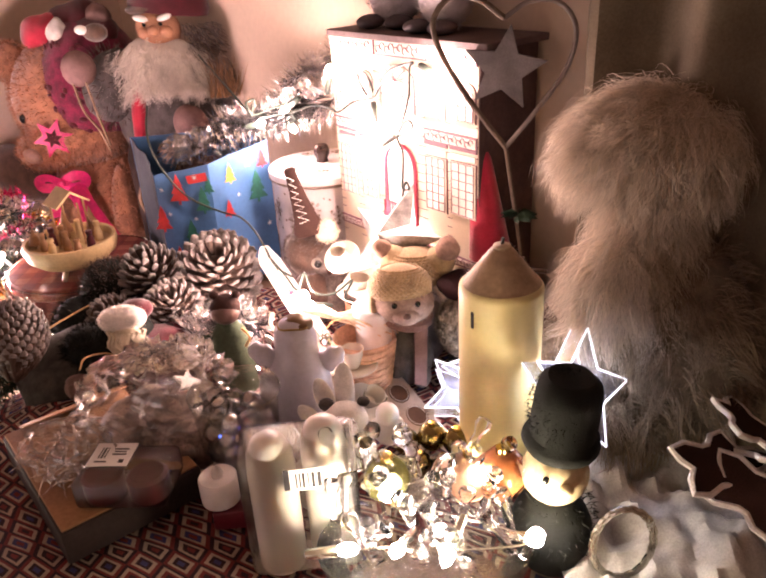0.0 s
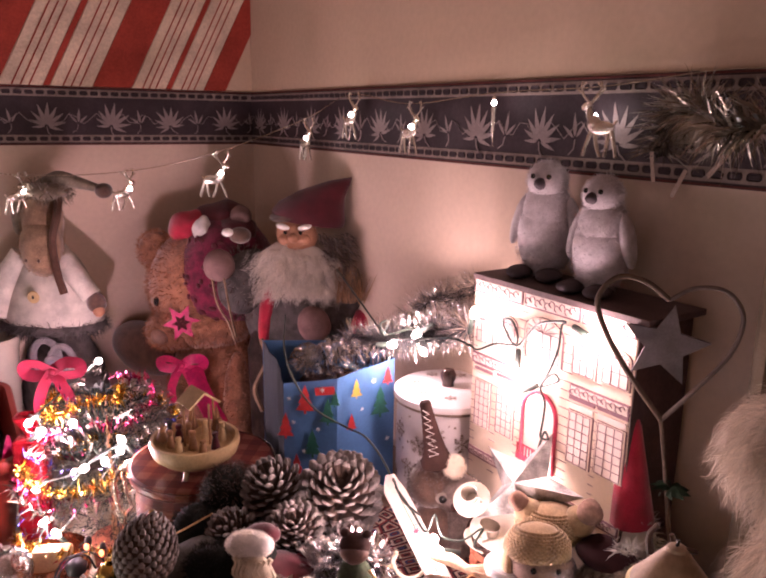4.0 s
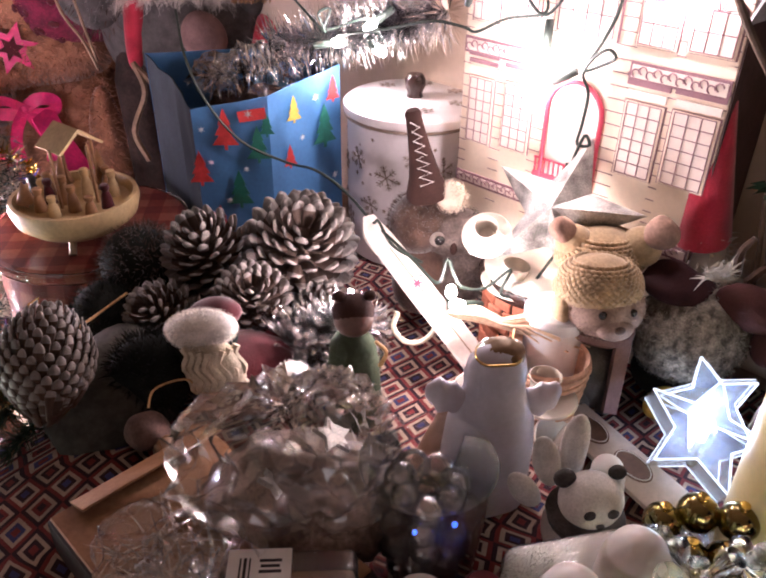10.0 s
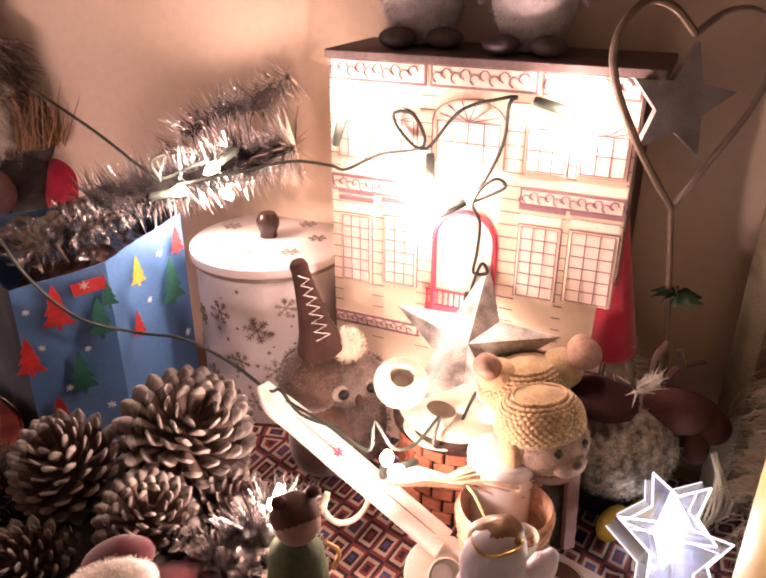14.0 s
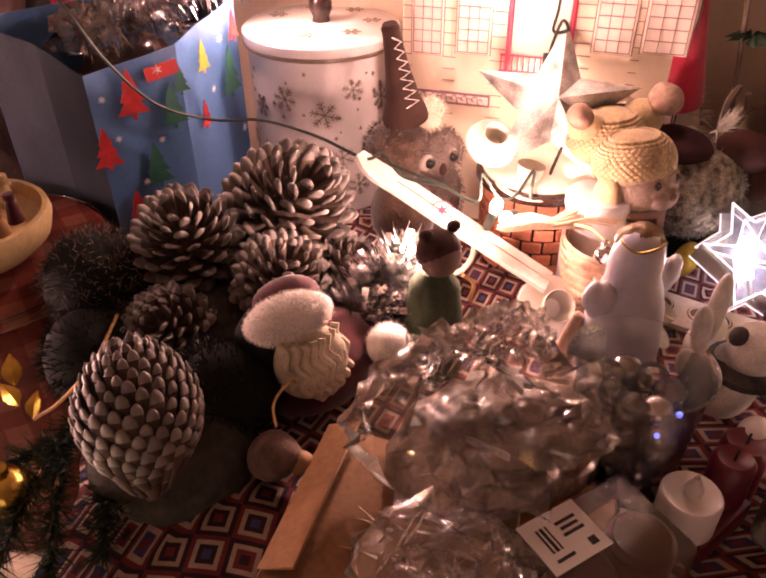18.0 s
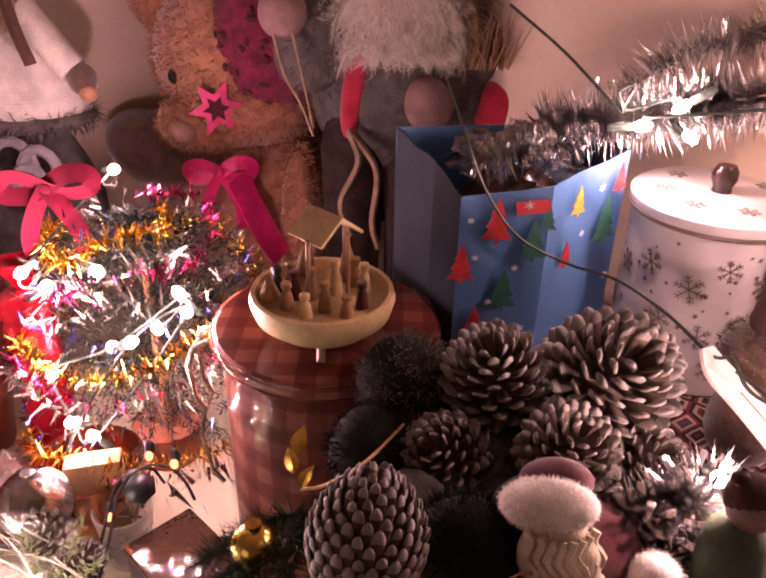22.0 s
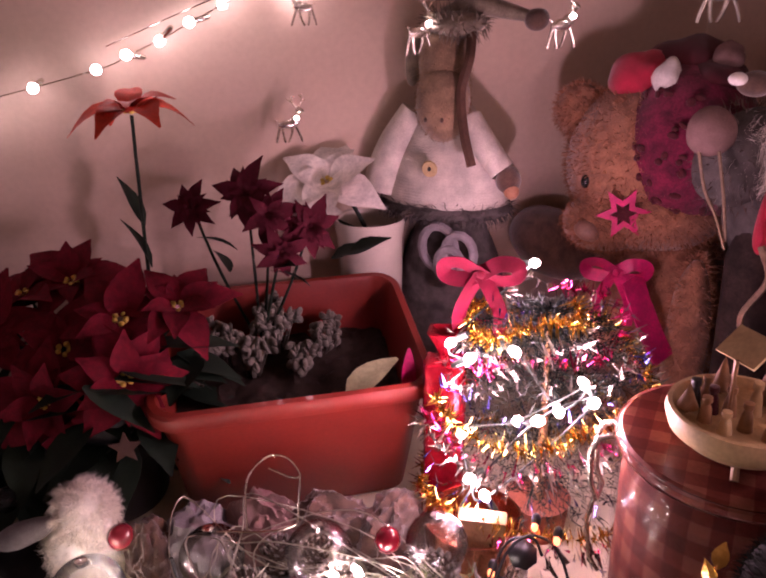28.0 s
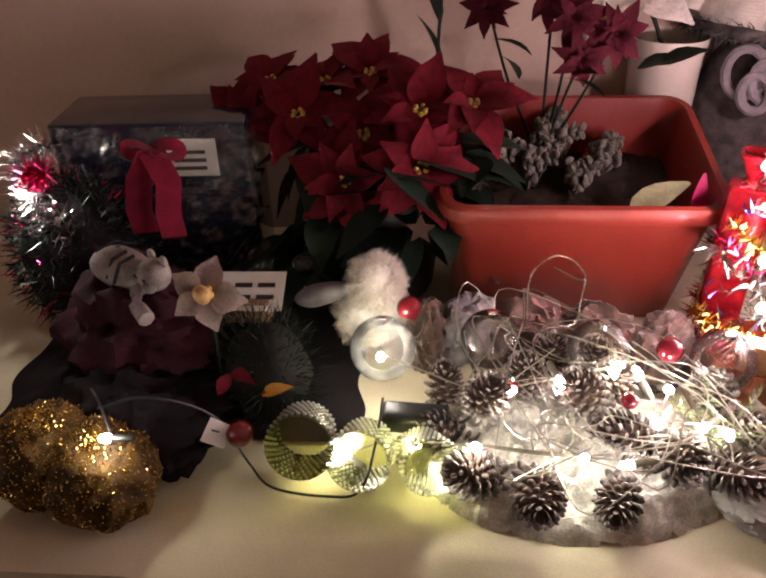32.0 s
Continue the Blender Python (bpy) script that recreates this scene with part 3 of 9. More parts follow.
for k, (a, wd, m) in enumerate(((-0.070, 0.055, stripe_red), (-0.127, 0.075, stripe_cream), (-0.204, 0.012, stripe_red), (-0.218, 0.075, stripe_cream), (-0.295, 0.085, stripe_red),
                                (-0.382, 0.085, stripe_cream), (-0.469, 0.013, stripe_red), (-0.484, 0.085, stripe_cream), (-0.571, 0.085, stripe_red), (-0.658, 0.09, stripe_cream), (-0.75, 0.013, stripe_red), (-0.765, 0.2, stripe_cream))):
    part("stripe", at(slab([(a - wd, 1.638), (a, 1.638), (a + 0.25, 2.13), (a - wd + 0.25, 2.13)], 0.002), 0, -0.0025 - 0.0002 * (k % 3), 0), m, t, smooth=False)
    for j in (0.3, 0.5, 0.7) if m is stripe_cream and wd > 0.05 else ():
        q = a - wd * j
        part("pinstripe", at(slab([(q - 0.0015, 1.638), (q + 0.0015, 1.638), (q + 0.2515, 2.13), (q + 0.2485, 2.13)], 0.001), 0, -0.0042, 0), stripe_red, t, smooth=False)

# the long table with its white cloth, along the left wall
t = thing("side_table", CORNER, "long dark wooden table along the wall under a white cloth", "table", L_TURN)
part("tabletop", at(box(2.25, 0.74, 0.03, 0.004), -1.16, -0.43, TABLE - 0.034), table_wood, t)
for x, y in ((-2.22, -0.75), (-0.1, -0.75), (-2.22, -0.1), (-0.1, -0.1)):
    part("leg", at(box(0.06, 0.06, TABLE - 0.034, 0.004), x, y, 0), table_wood, t)
bm = bmesh.new()
grid = {}
for i in range(97):
    for j in range(49):
        x, y = -2.30 + 2.29 * i / 96, -0.035 - 0.93 * j / 48
        z = 0.0015 + 0.0025 * noise.noise((x * 9, y * 9, 0)) + 0.0012 * noise.noise((x * 30, y * 30, 2))
        if y < -0.805:
            d = -0.805 - y
            z -= d * 2.4
            y = -0.805 - 0.02 - 0.012 * math.sin(x * 24) * min(1, d * 14) * 0.9 - d * 0.04
        grid[i, j] = bm.verts.new((x, y, TABLE + z))
for i in range(96):
    for j in range(48):
        bm.faces.new((grid[i, j], grid[i, j + 1], grid[i + 1, j + 1], grid[i + 1, j]))
tagged(part("table_cloth", bm, white_cloth), "creased white cloth spread over the side table", "tablecloth")
bpy.data.objects["table_cloth"].location, bpy.data.objects["table_cloth"].rotation_euler = CORNER, (0, 0, radians(L_TURN))

# the raised chest in the corner, under a woven cloth
EDGE = [(-0.47, 1.28), (-0.378, 1.02), (-0.47, 0.86), (-0.55, 0.72), (-0.545, 0.64), (-0.505, 0.575), (-0.43, 0.51), (-0.37, 0.42), (-0.33, 0.30), (0.42, 0.12), (0.60, 0.36), (-0.005, 1.08), (-0.27, 1.39)]
bm = bmesh.new()
lo = [bm.verts.new((x, y, 0)) for x, y in EDGE]
hi = [bm.verts.new((x, y, CHEST - 0.006)) for x, y in EDGE]
bm.faces.new(hi)
bm.faces.new(lo[::-1])
for k in range(len(EDGE)):
    bm.faces.new((lo[k], lo[(k + 1) % len(EDGE)], hi[(k + 1) % len(EDGE)], hi[k]))
bmesh.ops.recalc_face_normals(bm, faces=bm.faces[:])
t = thing("corner_chest", (0, 0, 0), "dark wooden corner chest under the woven cloth", "chest")
part("chest_body", bm, table_wood, t, smooth=False)


def left_edge(y):
    """The x of the chest's left edge at y."""
    for (ax, ay), (bx, by) in zip(EDGE[:8], EDGE[1:9]):
        if by <= y <= ay:
            return ax + (bx - ax) * (y - ay) / (by - ay)
    return EDGE[8][0] if y < 0.3 else EDGE[0][0]


def cloth_top(x, y):
    z = CHEST + 0.004 + 0.004 * noise.noise((x * 14, y * 14, 0))
    z += 0.03 * math.exp(-((x + 0.42) ** 2 + (y - 0.72) ** 2) / 0.006)
    return z


bm = bmesh.new()
PITCH, SUB, grid = 0.034, 8, {}


def cloth_point(a, b):
    """A place of the cloth from its two weave directions: across and along the chest's edge."""
    if (a, b) not in grid:
        u, y = (a + b) * PITCH / SUB / 2, (a - b) * PITCH / SUB / 2
        e = left_edge(y)
        if u >= 0:
            x, z = e + u, cloth_top(e + u, y) - 0.006 * max(0.0, 1 - u / 0.03) ** 2
        else:
            x, z = e - 0.012 + 0.10 * u - 0.006 * math.sin(y * 60), cloth_top(e, y) - 0.006 + u * 0.92
        grid[a, b] = bm.verts.new((x, y, z))
    return grid[a, b]


for a in range(-14, 440):
    for b in range(-307, 160):
        u, v = (a + b) * PITCH / SUB / 2, (a - b) * PITCH / SUB / 2
        if -0.22 < u < 0.85 and 0.3 < v < 1.08:
            f = bm.faces.new([cloth_point(*q) for q in ((a, b), (a + 1, b), (a + 1, b + 1), (a, b + 1))])
            ka, kb = a % SUB, b % SUB
            ring = min(ka, kb, SUB - 1 - ka, SUB - 1 - kb)
            kind = (a // SUB * 3 + b // SUB * 5) % 4
            f.material_index = ((1, 0)[(a // SUB + b // SUB) % 2], 2, (0, 3, 1, 1)[kind], (1, 0, 0, 3)[kind])[ring]
bmesh.ops.delete(bm, geom=[f for f in bm.faces if f.calc_center_median().xy.dot(Vector((0.766, 0.643))) > 0.655], context="FACES")
tagged(part("woven_cloth", bm, (rug_red, rug_dark, rug_cream, rug_blue)), "dark red woven cloth with a diamond pattern over the chest", "cloth")


# ---- the large things ----
def on_right_wall(s, out=0.0, z=0.0):
    c, sn = math.cos(radians(R_TURN)), math.sin(radians(R_TURN))
    return (CORNER[0] + s * c + out * sn, CORNER[1] + s * sn - out * c, z)


# advent calendar house
HX, HY, HZ = -0.078, 1.02, CHEST + 0.006
t = thing("advent_calendar_house", (HX, HY, HZ), "cream cardboard advent calendar house with printed plum windows", "advent calendar", R_TURN)
part("body", at(box(0.272, 0.098, 0.396, 0.001, 1), 0.136, 0.049, 0), card_cream, t)
part("roof", at(box(0.29, 0.104, 0.008, 0.001, 1), 0.142, 0.049, 0.396), mat("roof_card", (0.12, 0.085, 0.085), 0.7), t)
# Dark sheet over the cream side, standing in for its shade.
part("side_panel", at(box(0.0016, 0.097, 0.394), 0.2729, 0.049, 0.001), mat("side_card_shaded", (0.085, 0.05, 0.045), 0.7), t, smooth=False)


def win(s0, s1, z0, z1, cols, rows, arch=False):
    w, h = s1 - s0, z1 - z0
    if arch:
        out = [(-w / 2, 0), (w / 2, 0)] + [(w / 2 * math.cos(radians(a)), h - w / 3 + w / 3 * math.sin(radians(a))) for a in range(0, 181, 20)]
    else:
        out = [(-w / 2, 0), (w / 2, 0), (w / 2, h), (-w / 2, h)]
    f = part("window", at(slab([(x * 1.20, z * 1.06 - 0.002) for x, z in out], 0.0015), (s0 + s1) / 2, -0.0015, z0 - HZ), card_line, t, smooth=False)
    part("frame", at(slab([(x * 1.14, z * 1.045 - 0.0015) for x, z in out], 0.0006), (s0 + s1) / 2, -0.0021, z0 - HZ), card_cream, f, smooth=False)
    part("pane", at(slab(out, 0.0006), (s0 + s1) / 2, -0.0027, z0 - HZ), card_pale, f, smooth=False)
    hh = h - (w / 3 if arch else 0)
    bars = [at(box(0.00065, 0.0008, hh), (s0 + s1) / 2 - w / 2 + w * k / cols, -0.003, z0 - HZ) for k in range(cols + 1)]
    bars += [at(box(w, 0.0008, 0.00065), (s0 + s1) / 2, -0.003, z0 - HZ + hh * k / rows) for k in range(rows + 1)]
    if arch:
        for a in range(20, 161, 28):
            bars.append(at(tube([(0, 0, 0), (w / 2 * math.cos(radians(a)), 0, w / 3 * math.sin(radians(a)))], 0.0005, 4), (s0 + s1) / 2, -0.003, z0 - HZ + hh))
    part("glazing_grid", joined(*bars), card_line, f, smooth=False)
    return f


for s0, s1, z0, z1, a, c in ((0.010, 0.038, 1.277, 1.318, True, 3), (0.050, 0.084, 1.279, 1.326, True, 3), (0.106, 0.162, 1.282, 1.337, True, 4), (0.186, 0.218, 1.283, 1.329, True, 3), (0.231, 0.266, 1.285, 1.329, True, 3)):
    win(s0, s1, z0, z1, c, 2, a)
for s0, s1, z0, z1 in ((0.012, 0.040, 1.152, 1.219), (0.057, 0.087, 1.156, 1.222), (0.187, 0.219, 1.167, 1.233), (0.231, 0.267, 1.170, 1.234)):
    win(s0, s1, z0, z1, 3, 6)
    for dz, hh, ex in ((0.008, 0.007, 0.004), (0.019, 0.004, 0.008), (0.026, 0.003, 0.01)):
        part("lintel", at(box(s1 - s0 + ex, 0.002, hh), (s0 + s1) / 2, -0.001, z1 + dz - HZ - 0.004), card_line if dz > 0.01 else card_pale, t, smooth=False)


def frieze(x0, x1, z0, z1):
    f = part("frieze", at(box(x1 - x0, 0.0016, z1 - z0), (x0 + x1) / 2, -0.0008, z0 - HZ), card_line, t, smooth=False)
    part("panel", at(box(x1 - x0 - 0.004, 0.0008, z1 - z0 - 0.005), (x0 + x1) / 2, -0.0018, z0 - HZ + 0.0025), card_pale, f, smooth=False)
    curls, x, k = [], x0 + 0.006, 0
    while x < x1 - 0.006:
        r = (z1 - z0) * 0.22
        curls.append(tube([(x + r * math.cos(a), -0.0026, (z0 + z1) / 2 - HZ + (1 if k % 2 else -1) * r * 0.4 + r * math.sin(a)) for a in (j * 0.9 for j in range(6))], 0.0007, 4))
        x += r * 1.9
        k += 1
    tagged(part("scroll", joined(*curls), card_line, f), kind="stuff")


for x0, x1 in ((0.001, 0.094), (0.098, 0.19), (0.194, 0.271)):
    frieze(x0, x1, 1.346, 1.366)
frieze(0.001, 0.093, 1.243, 1.259)
frieze(0.183, 0.271, 1.252, 1.268)
frieze(0.001, 0.093, 1.101, 1.114)
frieze(0.183, 0.271, 1.101, 1.114)
lines = []
for k in range(22):
    z = 1.09 + k * 0.0118 - HZ
    for x0, x1 in ((0.0, 0.010), (0.042, 0.055), (0.089, 0.104), (0.166, 0.185), (0.221, 0.229), (0.269, 0.2715)):
        lines.append(at(box(x1 - x0, 0.0006, 0.0007), (x0 + x1) / 2, -0.0003, z))
tagged(part("siding_print", joined(*lines), card_line, t, smooth=False), kind="stuff")
arch = [(0.029 * math.cos(a), 0.075 + 0.029 * math.sin(a)) for a in (math.pi * k / 10 for k in range(11))]
part("door", at(slab([(-0.026, 0), (0.026, 0)] + [(x * 0.88, z) for x, z in arch], 0.001), 0.136, -0.001, 1.135 - HZ), card_pale, t, smooth=False)
part("door_arch", at(tube([(0.029, 0, 0)] + [(x, 0, z) for x, z in arch] + [(-0.029, 0, 0)], 0.0026, 6), 0.136, -0.002, 1.135 - HZ), card_red, t)
balcony = part("balcony", joined(at(box(0.045, 0.003, 0.007), 0.122, -0.002, 1.135 - HZ), at(box(0.045, 0.002, 0.0015), 0.122, -0.002, 1.156 - HZ)), card_red, t, smooth=False)
for k in range(9):
    part("baluster", at(box(0.0012, 0.002, 0.016), 0.101 + 0.0055 * k, -0.002, 1.14 - HZ), card_red, balcony, smooth=False)

# two grey plush penguins on the house
def penguin(place, turn, s, label):
    t = thing("plush_penguin", place, label, "plush toy", turn, group="penguins on the house")
    part("body", joined(at(ball(0.04, 0.036, 0.055, lump=0.003), 0, 0, 0.055), at(ball(0.034, 0.031, 0.05, lump=0.002), 0, 0, 0.085), at(ball(0.027, 0.026, 0.027), 0, -0.004, 0.13)).copy(), fur_pen, t)
    tagged(part("plush_fuzz", joined(strands(shell_spots(0.04, 0.036, 0.055, 1500, 11, (0, 0, 0.055)), 0.006, 0.001, 0.3, 0.8, 12), strands(shell_spots(0.034, 0.031, 0.05, 1200, 13, (0, 0, 0.085)), 0.006, 0.001, 0.3, 0.8, 14), strands(shell_spots(0.027, 0.026, 0.027, 900, 15, (0, -0.004, 0.13)), 0.005, 0.001, 0.3, 0.8, 16)), hair_grey, t), kind="stuff")
    for sx in (-1, 1):
        part("flipper", at(ball(0.008, 0.014, 0.036), sx * 0.04, 0, 0.075, 0, -sx * 14, 0), fur_pen, t)
        part("foot", at(ball(0.017, 0.023, 0.009), sx * 0.021, -0.03, 0.009), fur_foot, t)
        part("eye", at(ball(0.0035, u=10, v=8), sx * 0.011, -0.027, 0.137), black_gloss, t)
    part("beak", at(lathe([(0.009, 0), (0.006, 0.009), (0, 0.018)], 12), 0, -0.026, 0.128, 90, 0, 0, (1, 1, 1)), fur_foot, t)
    t.scale = (s, s, s)


fur_pen = mat("pale_grey_plush", (0.56, 0.51, 0.53), 0.95, scale=60, vary=0.2, bump=0.7, fine=500, sheen=0.5)
fur_foot = mat("dark_grey_plush", (0.11, 0.09, 0.1), 0.95, scale=60, vary=0.2, bump=0.7, fine=500)
HTOP = HZ + 0.404
penguin((0.012, 1.012, HTOP), -30, 1.0, "small pale grey plush penguin sitting on the house roof")
penguin((0.07, 0.925, HTOP), -45, 0.93, "pale grey plush penguin with a glitter tag on the house roof")

# white tin
t = thing("cookie_tin", (-0.113, 1.125, CHEST + 0.006), "white round tin with bronze snowflakes and a dark knob", "tin", 0)
part("drum", lathe([(0, 0), (0.080, 0), (0.082, 0.002), (0.082, 0.178), (0.079, 0.180), (0, 0.180)], 48), tin_white, t)
part("lid", lathe([(0, 0.1805), (0.086, 0.1805), (0.0865, 0.182), (0.0865, 0.190), (0.084, 0.192), (0.02, 0.195), (0, 0.195)], 48), tin_white, t)
part("lid_band", lathe([(0.0826, 0.1755), (0.0855, 0.176), (0.0872, 0.178), (0.0872, 0.1805), (0.0826, 0.1802)], 48), tin_print, t)
part("knob", lathe([(0, 0.195), (0.010, 0.195), (0.009, 0.2), (0.0125, 0.208), (0.0125, 0.216), (0.009, 0.222), (0, 0.223)], 20), dark_knob, t)


def flake(r):
    b = []
    for k in range(6):
        a = [at(box(r * 0.06, 0.0006, r), 0, 0, 0)]
        for q in (0.45, 0.7):
            for sg in (-1, 1):
                a.append(at(box(r * 0.05, 0.0006, r * 0.3), 0, 0, r * q, 0, sg * 50, 0))
        j = joined(*a)
        j.transform(Matrix.Rotation(radians(60 * k), 4, "Y"))
        b.append(j)
    return joined(*b)


fl = part("snowflake", flake(0.014), tin_print, t, smooth=False)
dot = part("star_dot", at(slab(star_outline(5, 0.004, 0.0017), 0.0006), 0, 0, 0), tin_print, t, smooth=False)
rnd = random.Random(5)
spots = [(-150, 0.135, 1.0), (-120, 0.12, 1.15), (-98, 0.145, 0.9), (-72, 0.13, 1.0), (-135, 0.08, 0.85), (-108, 0.07, 1.05), (-85, 0.085, 0.8), (-62, 0.075, 1.1), (-165, 0.05, 1.0), (-125, 0.03, 0.9), (-95, 0.035, 1.0), (-70, 0.03, 0.8), (-175, 0.12, 0.9), (165, 0.07, 1)]
for k, (a, z, s) in enumerate(spots):
    m = Matrix.Rotation(radians(a + 90), 4, "Z") @ Matrix.Translation((0, -0.0824, z)) @ Matrix.Rotation(radians(rnd.uniform(0, 60)), 4, "Y") @ Matrix.Diagonal((s, 1, s, 1))
    if k:
        piece("snowflake", fl.data, t, m)
    else:
        fl.matrix_basis = m
for k in range(46):
    m = Matrix.Rotation(radians(rnd.uniform(-190, -40) + 90), 4, "Z") @ Matrix.Translation((0, -0.0824, rnd.uniform(0.012, 0.165))) @ Matrix.Rotation(rnd.uniform(0, 3), 4, "Y") @ Matrix.Diagonal((0.8, 1, 0.8, 1)) @ Matrix.Scale(rnd.uniform(0.5, 1.1), 4)
    if k:
        piece("star_dot", dot.data, t, m)
    else:
        dot.matrix_basis = m
for k in range(7):
    piece("snowflake", fl.data, t, Matrix.Translation((0.055 * math.cos(k * 0.9 + 0.3), 0.055 * math.sin(k * 0.9 + 0.3), 0.1955)) @ Matrix.Rotation(radians(90), 4, "X") @ Matrix.Scale(0.75, 4))

# blue gift bag
BAG = [(-0.376, 1.095), (-0.288, 1.093), (-0.202, 1.150), (-0.235, 1.245), (-0.44, 1.205)]
BTOP = (1.162, 1.176, 1.196, 1.196, 1.198)
t = thing("gift_bag", (-0.33, 1.15, CHEST + 0.006), "blue paper gift bag printed with trees, full of crinkled film", "gift bag")


def bag_panel(name, a, b, material, n=8):
    bm = bmesh.new()
    (ax, ay), (bx, by) = BAG[a], BAG[b]
    nx, ny = by - ay, ax - bx
    ln = math.hypot(nx, ny)
    nx, ny = nx / ln, ny / ln
    g = {}
    for i in range(n + 1):
        for j in range(n + 1):
            f, h = i / n, j / n
            top = BTOP[a] + (BTOP[b] - BTOP[a]) * f
            z = (CHEST + 0.006) + (top - CHEST - 0.006) * h
            wv = 0.006 * noise.noise((f * 2.2 + a, h * 2.2, a * 3.1)) * math.sin(math.pi * f)
            g[i, j] = [bm.verts.new((ax + (bx - ax) * f + nx * (wv + o) + 0.33, ay + (by - ay) * f + ny * (wv + o) - 1.15, z - CHEST - 0.006)) for o in (0, -0.0012)]
    for i in range(n):
        for j in range(n):
            for o in (0, 1):
                q = [g[c][o] for c in ((i, j), (i + 1, j), (i + 1, j + 1), (i, j + 1))]
                bm.faces.new(q if o == 0 else q[::-1])
    for i in range(n):
        bm.faces.new((g[i, n][0], g[i + 1, n][0], g[i + 1, n][1], g[i, n][1]))
    return part(name, bm, material, t)


bag_panel("front_panel", 0, 1, bag_blue)
bag_panel("front_fold", 1, 2, bag_blue)
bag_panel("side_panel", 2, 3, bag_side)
bag_panel("back_panel", 3, 4, bag_blue)
BAG += [(-0.400, 1.150)]
BTOP += (1.180,)
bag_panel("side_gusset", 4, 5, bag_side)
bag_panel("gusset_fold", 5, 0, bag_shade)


def fir(h, w, tiers=3):
    o = []
    for k in range(tiers):
        b, c = k / (tiers + 0.6), (k + 1.7) / (tiers + 0.7)
        hw = w / 2 * (1 - 0.26 * k)
        o.append(((-hw, h * (0.12 + 0.88 * b)), (-hw * 0.45, h * (0.12 + 0.88 * b) + h * 0.24)))
    left = [p for q in o for p in q][:-1] + [(0, h)]
    return [(-w * 0.06, 0), (-w * 0.06, h * 0.12)] + left + [(-x, z) for x, z in left[-2::-1]] + [(w * 0.06, h * 0.12), (w * 0.06, 0)]


def bag_print(name, outline, material, a, b, f, z, th=0.0008, lean=0.0):
    (ax, ay), (bx, by) = BAG[a], BAG[b]
    nx, ny = by - ay, ax - bx
    ln = math.hypot(nx, ny)
    bm = slab(outline, th)
    ang = math.degrees(math.atan2(by - ay, bx - ax))
    bm.transform(Matrix.Translation((ax + (bx - ax) * f + nx / ln * 0.0068 + 0.33, ay + (by - ay) * f + ny / ln * 0.0068 - 1.15, z - CHEST - 0.006)) @ Matrix.Rotation(radians(ang), 4, "Z") @ Matrix.Rotation(radians(lean), 4, "Y"))
    return part(name, bm, material, t, smooth=False)


for a, b, f, z, h, m in ((0, 1, 0.42, 1.115, 0.05, print_red), (0, 1, 0.84, 1.098, 0.046, print_green), (0, 1, 0.05, 1.07, 0.045, print_red), (0, 1, 0.55, 1.04, 0.05, print_green), (0, 1, 0.97, 1.13, 0.03, print_green),
                         (1, 2, 0.3, 1.14, 0.033, print_gold), (1, 2, 0.72, 1.10, 0.055, print_green), (1, 2, 0.22, 1.085, 0.03, print_red), (1, 2, 0.85, 1.155, 0.032, print_red), (0, 1, 0.25, 1.0, 0.045, print_red)):
    p = bag_print("tree_print", fir(h, h * 0.62), m, a, b, f, z)
for a, b, f, z, s in ((0, 1, 0.74, 1.158, 0.006), (0, 1, 0.2, 1.1, 0.004), (0, 1, 0.66, 1.09, 0.004), (0, 1, 0.12, 1.14, 0.004), (1, 2, 0.6, 1.165, 0.005), (1, 2, 0.4, 1.12, 0.004), (0, 1, 0.4, 1.05, 0.005), (1, 2, 0.85, 1.06, 0.005), (0, 1, 0.8, 1.02, 0.005)):
    bag_print("flake_print", star_outline(6, s, s * 0.35), print_white, a, b, f, z)
bag_print("present_print", [(-0.016, 0), (0.016, 0), (0.016, 0.013), (-0.016, 0.013)], print_red, 0, 1, 0.8, 1.150, lean=-8)

# glass jar lined with red checked cloth
t = thing("storage_jar", (-0.508, 1.075, TABLE + 0.002), "large glass clip jar lined with red checked cloth", "jar")
part("cloth_lining", lathe([(0, 0.004), (0.104, 0.004), (0.108, 0.02), (0.108, 0.25), (0.102, 0.275), (0, 0.280)], 40), gingham("red_check_round", *CHECK, 0.040, 0.108), t)
part("glass_wall", lathe([(0.111, 0.0), (0.115, 0.01), (0.115, 0.235), (0.106, 0.262), (0.106, 0.268), (0.1035, 0.268), (0.1035, 0.262), (0.1125, 0.235), (0.1125, 0.01)], 40), jar_glass, t).visible_shadow = False
part("lid", lathe([(0, 0.284), (0.108, 0.284), (0.116, 0.288), (0.117, 0.294), (0.112, 0.300), (0, 0.302)], 40), gingham("red_check_lid", *CHECK, 0.040), t)
part("lid_rim", lathe([(0.1165, 0.284), (0.1185, 0.288), (0.119, 0.294), (0.117, 0.299), (0.1155, 0.297), (0.1165, 0.29)], 40), clear_glass, t).visible_shadow = False
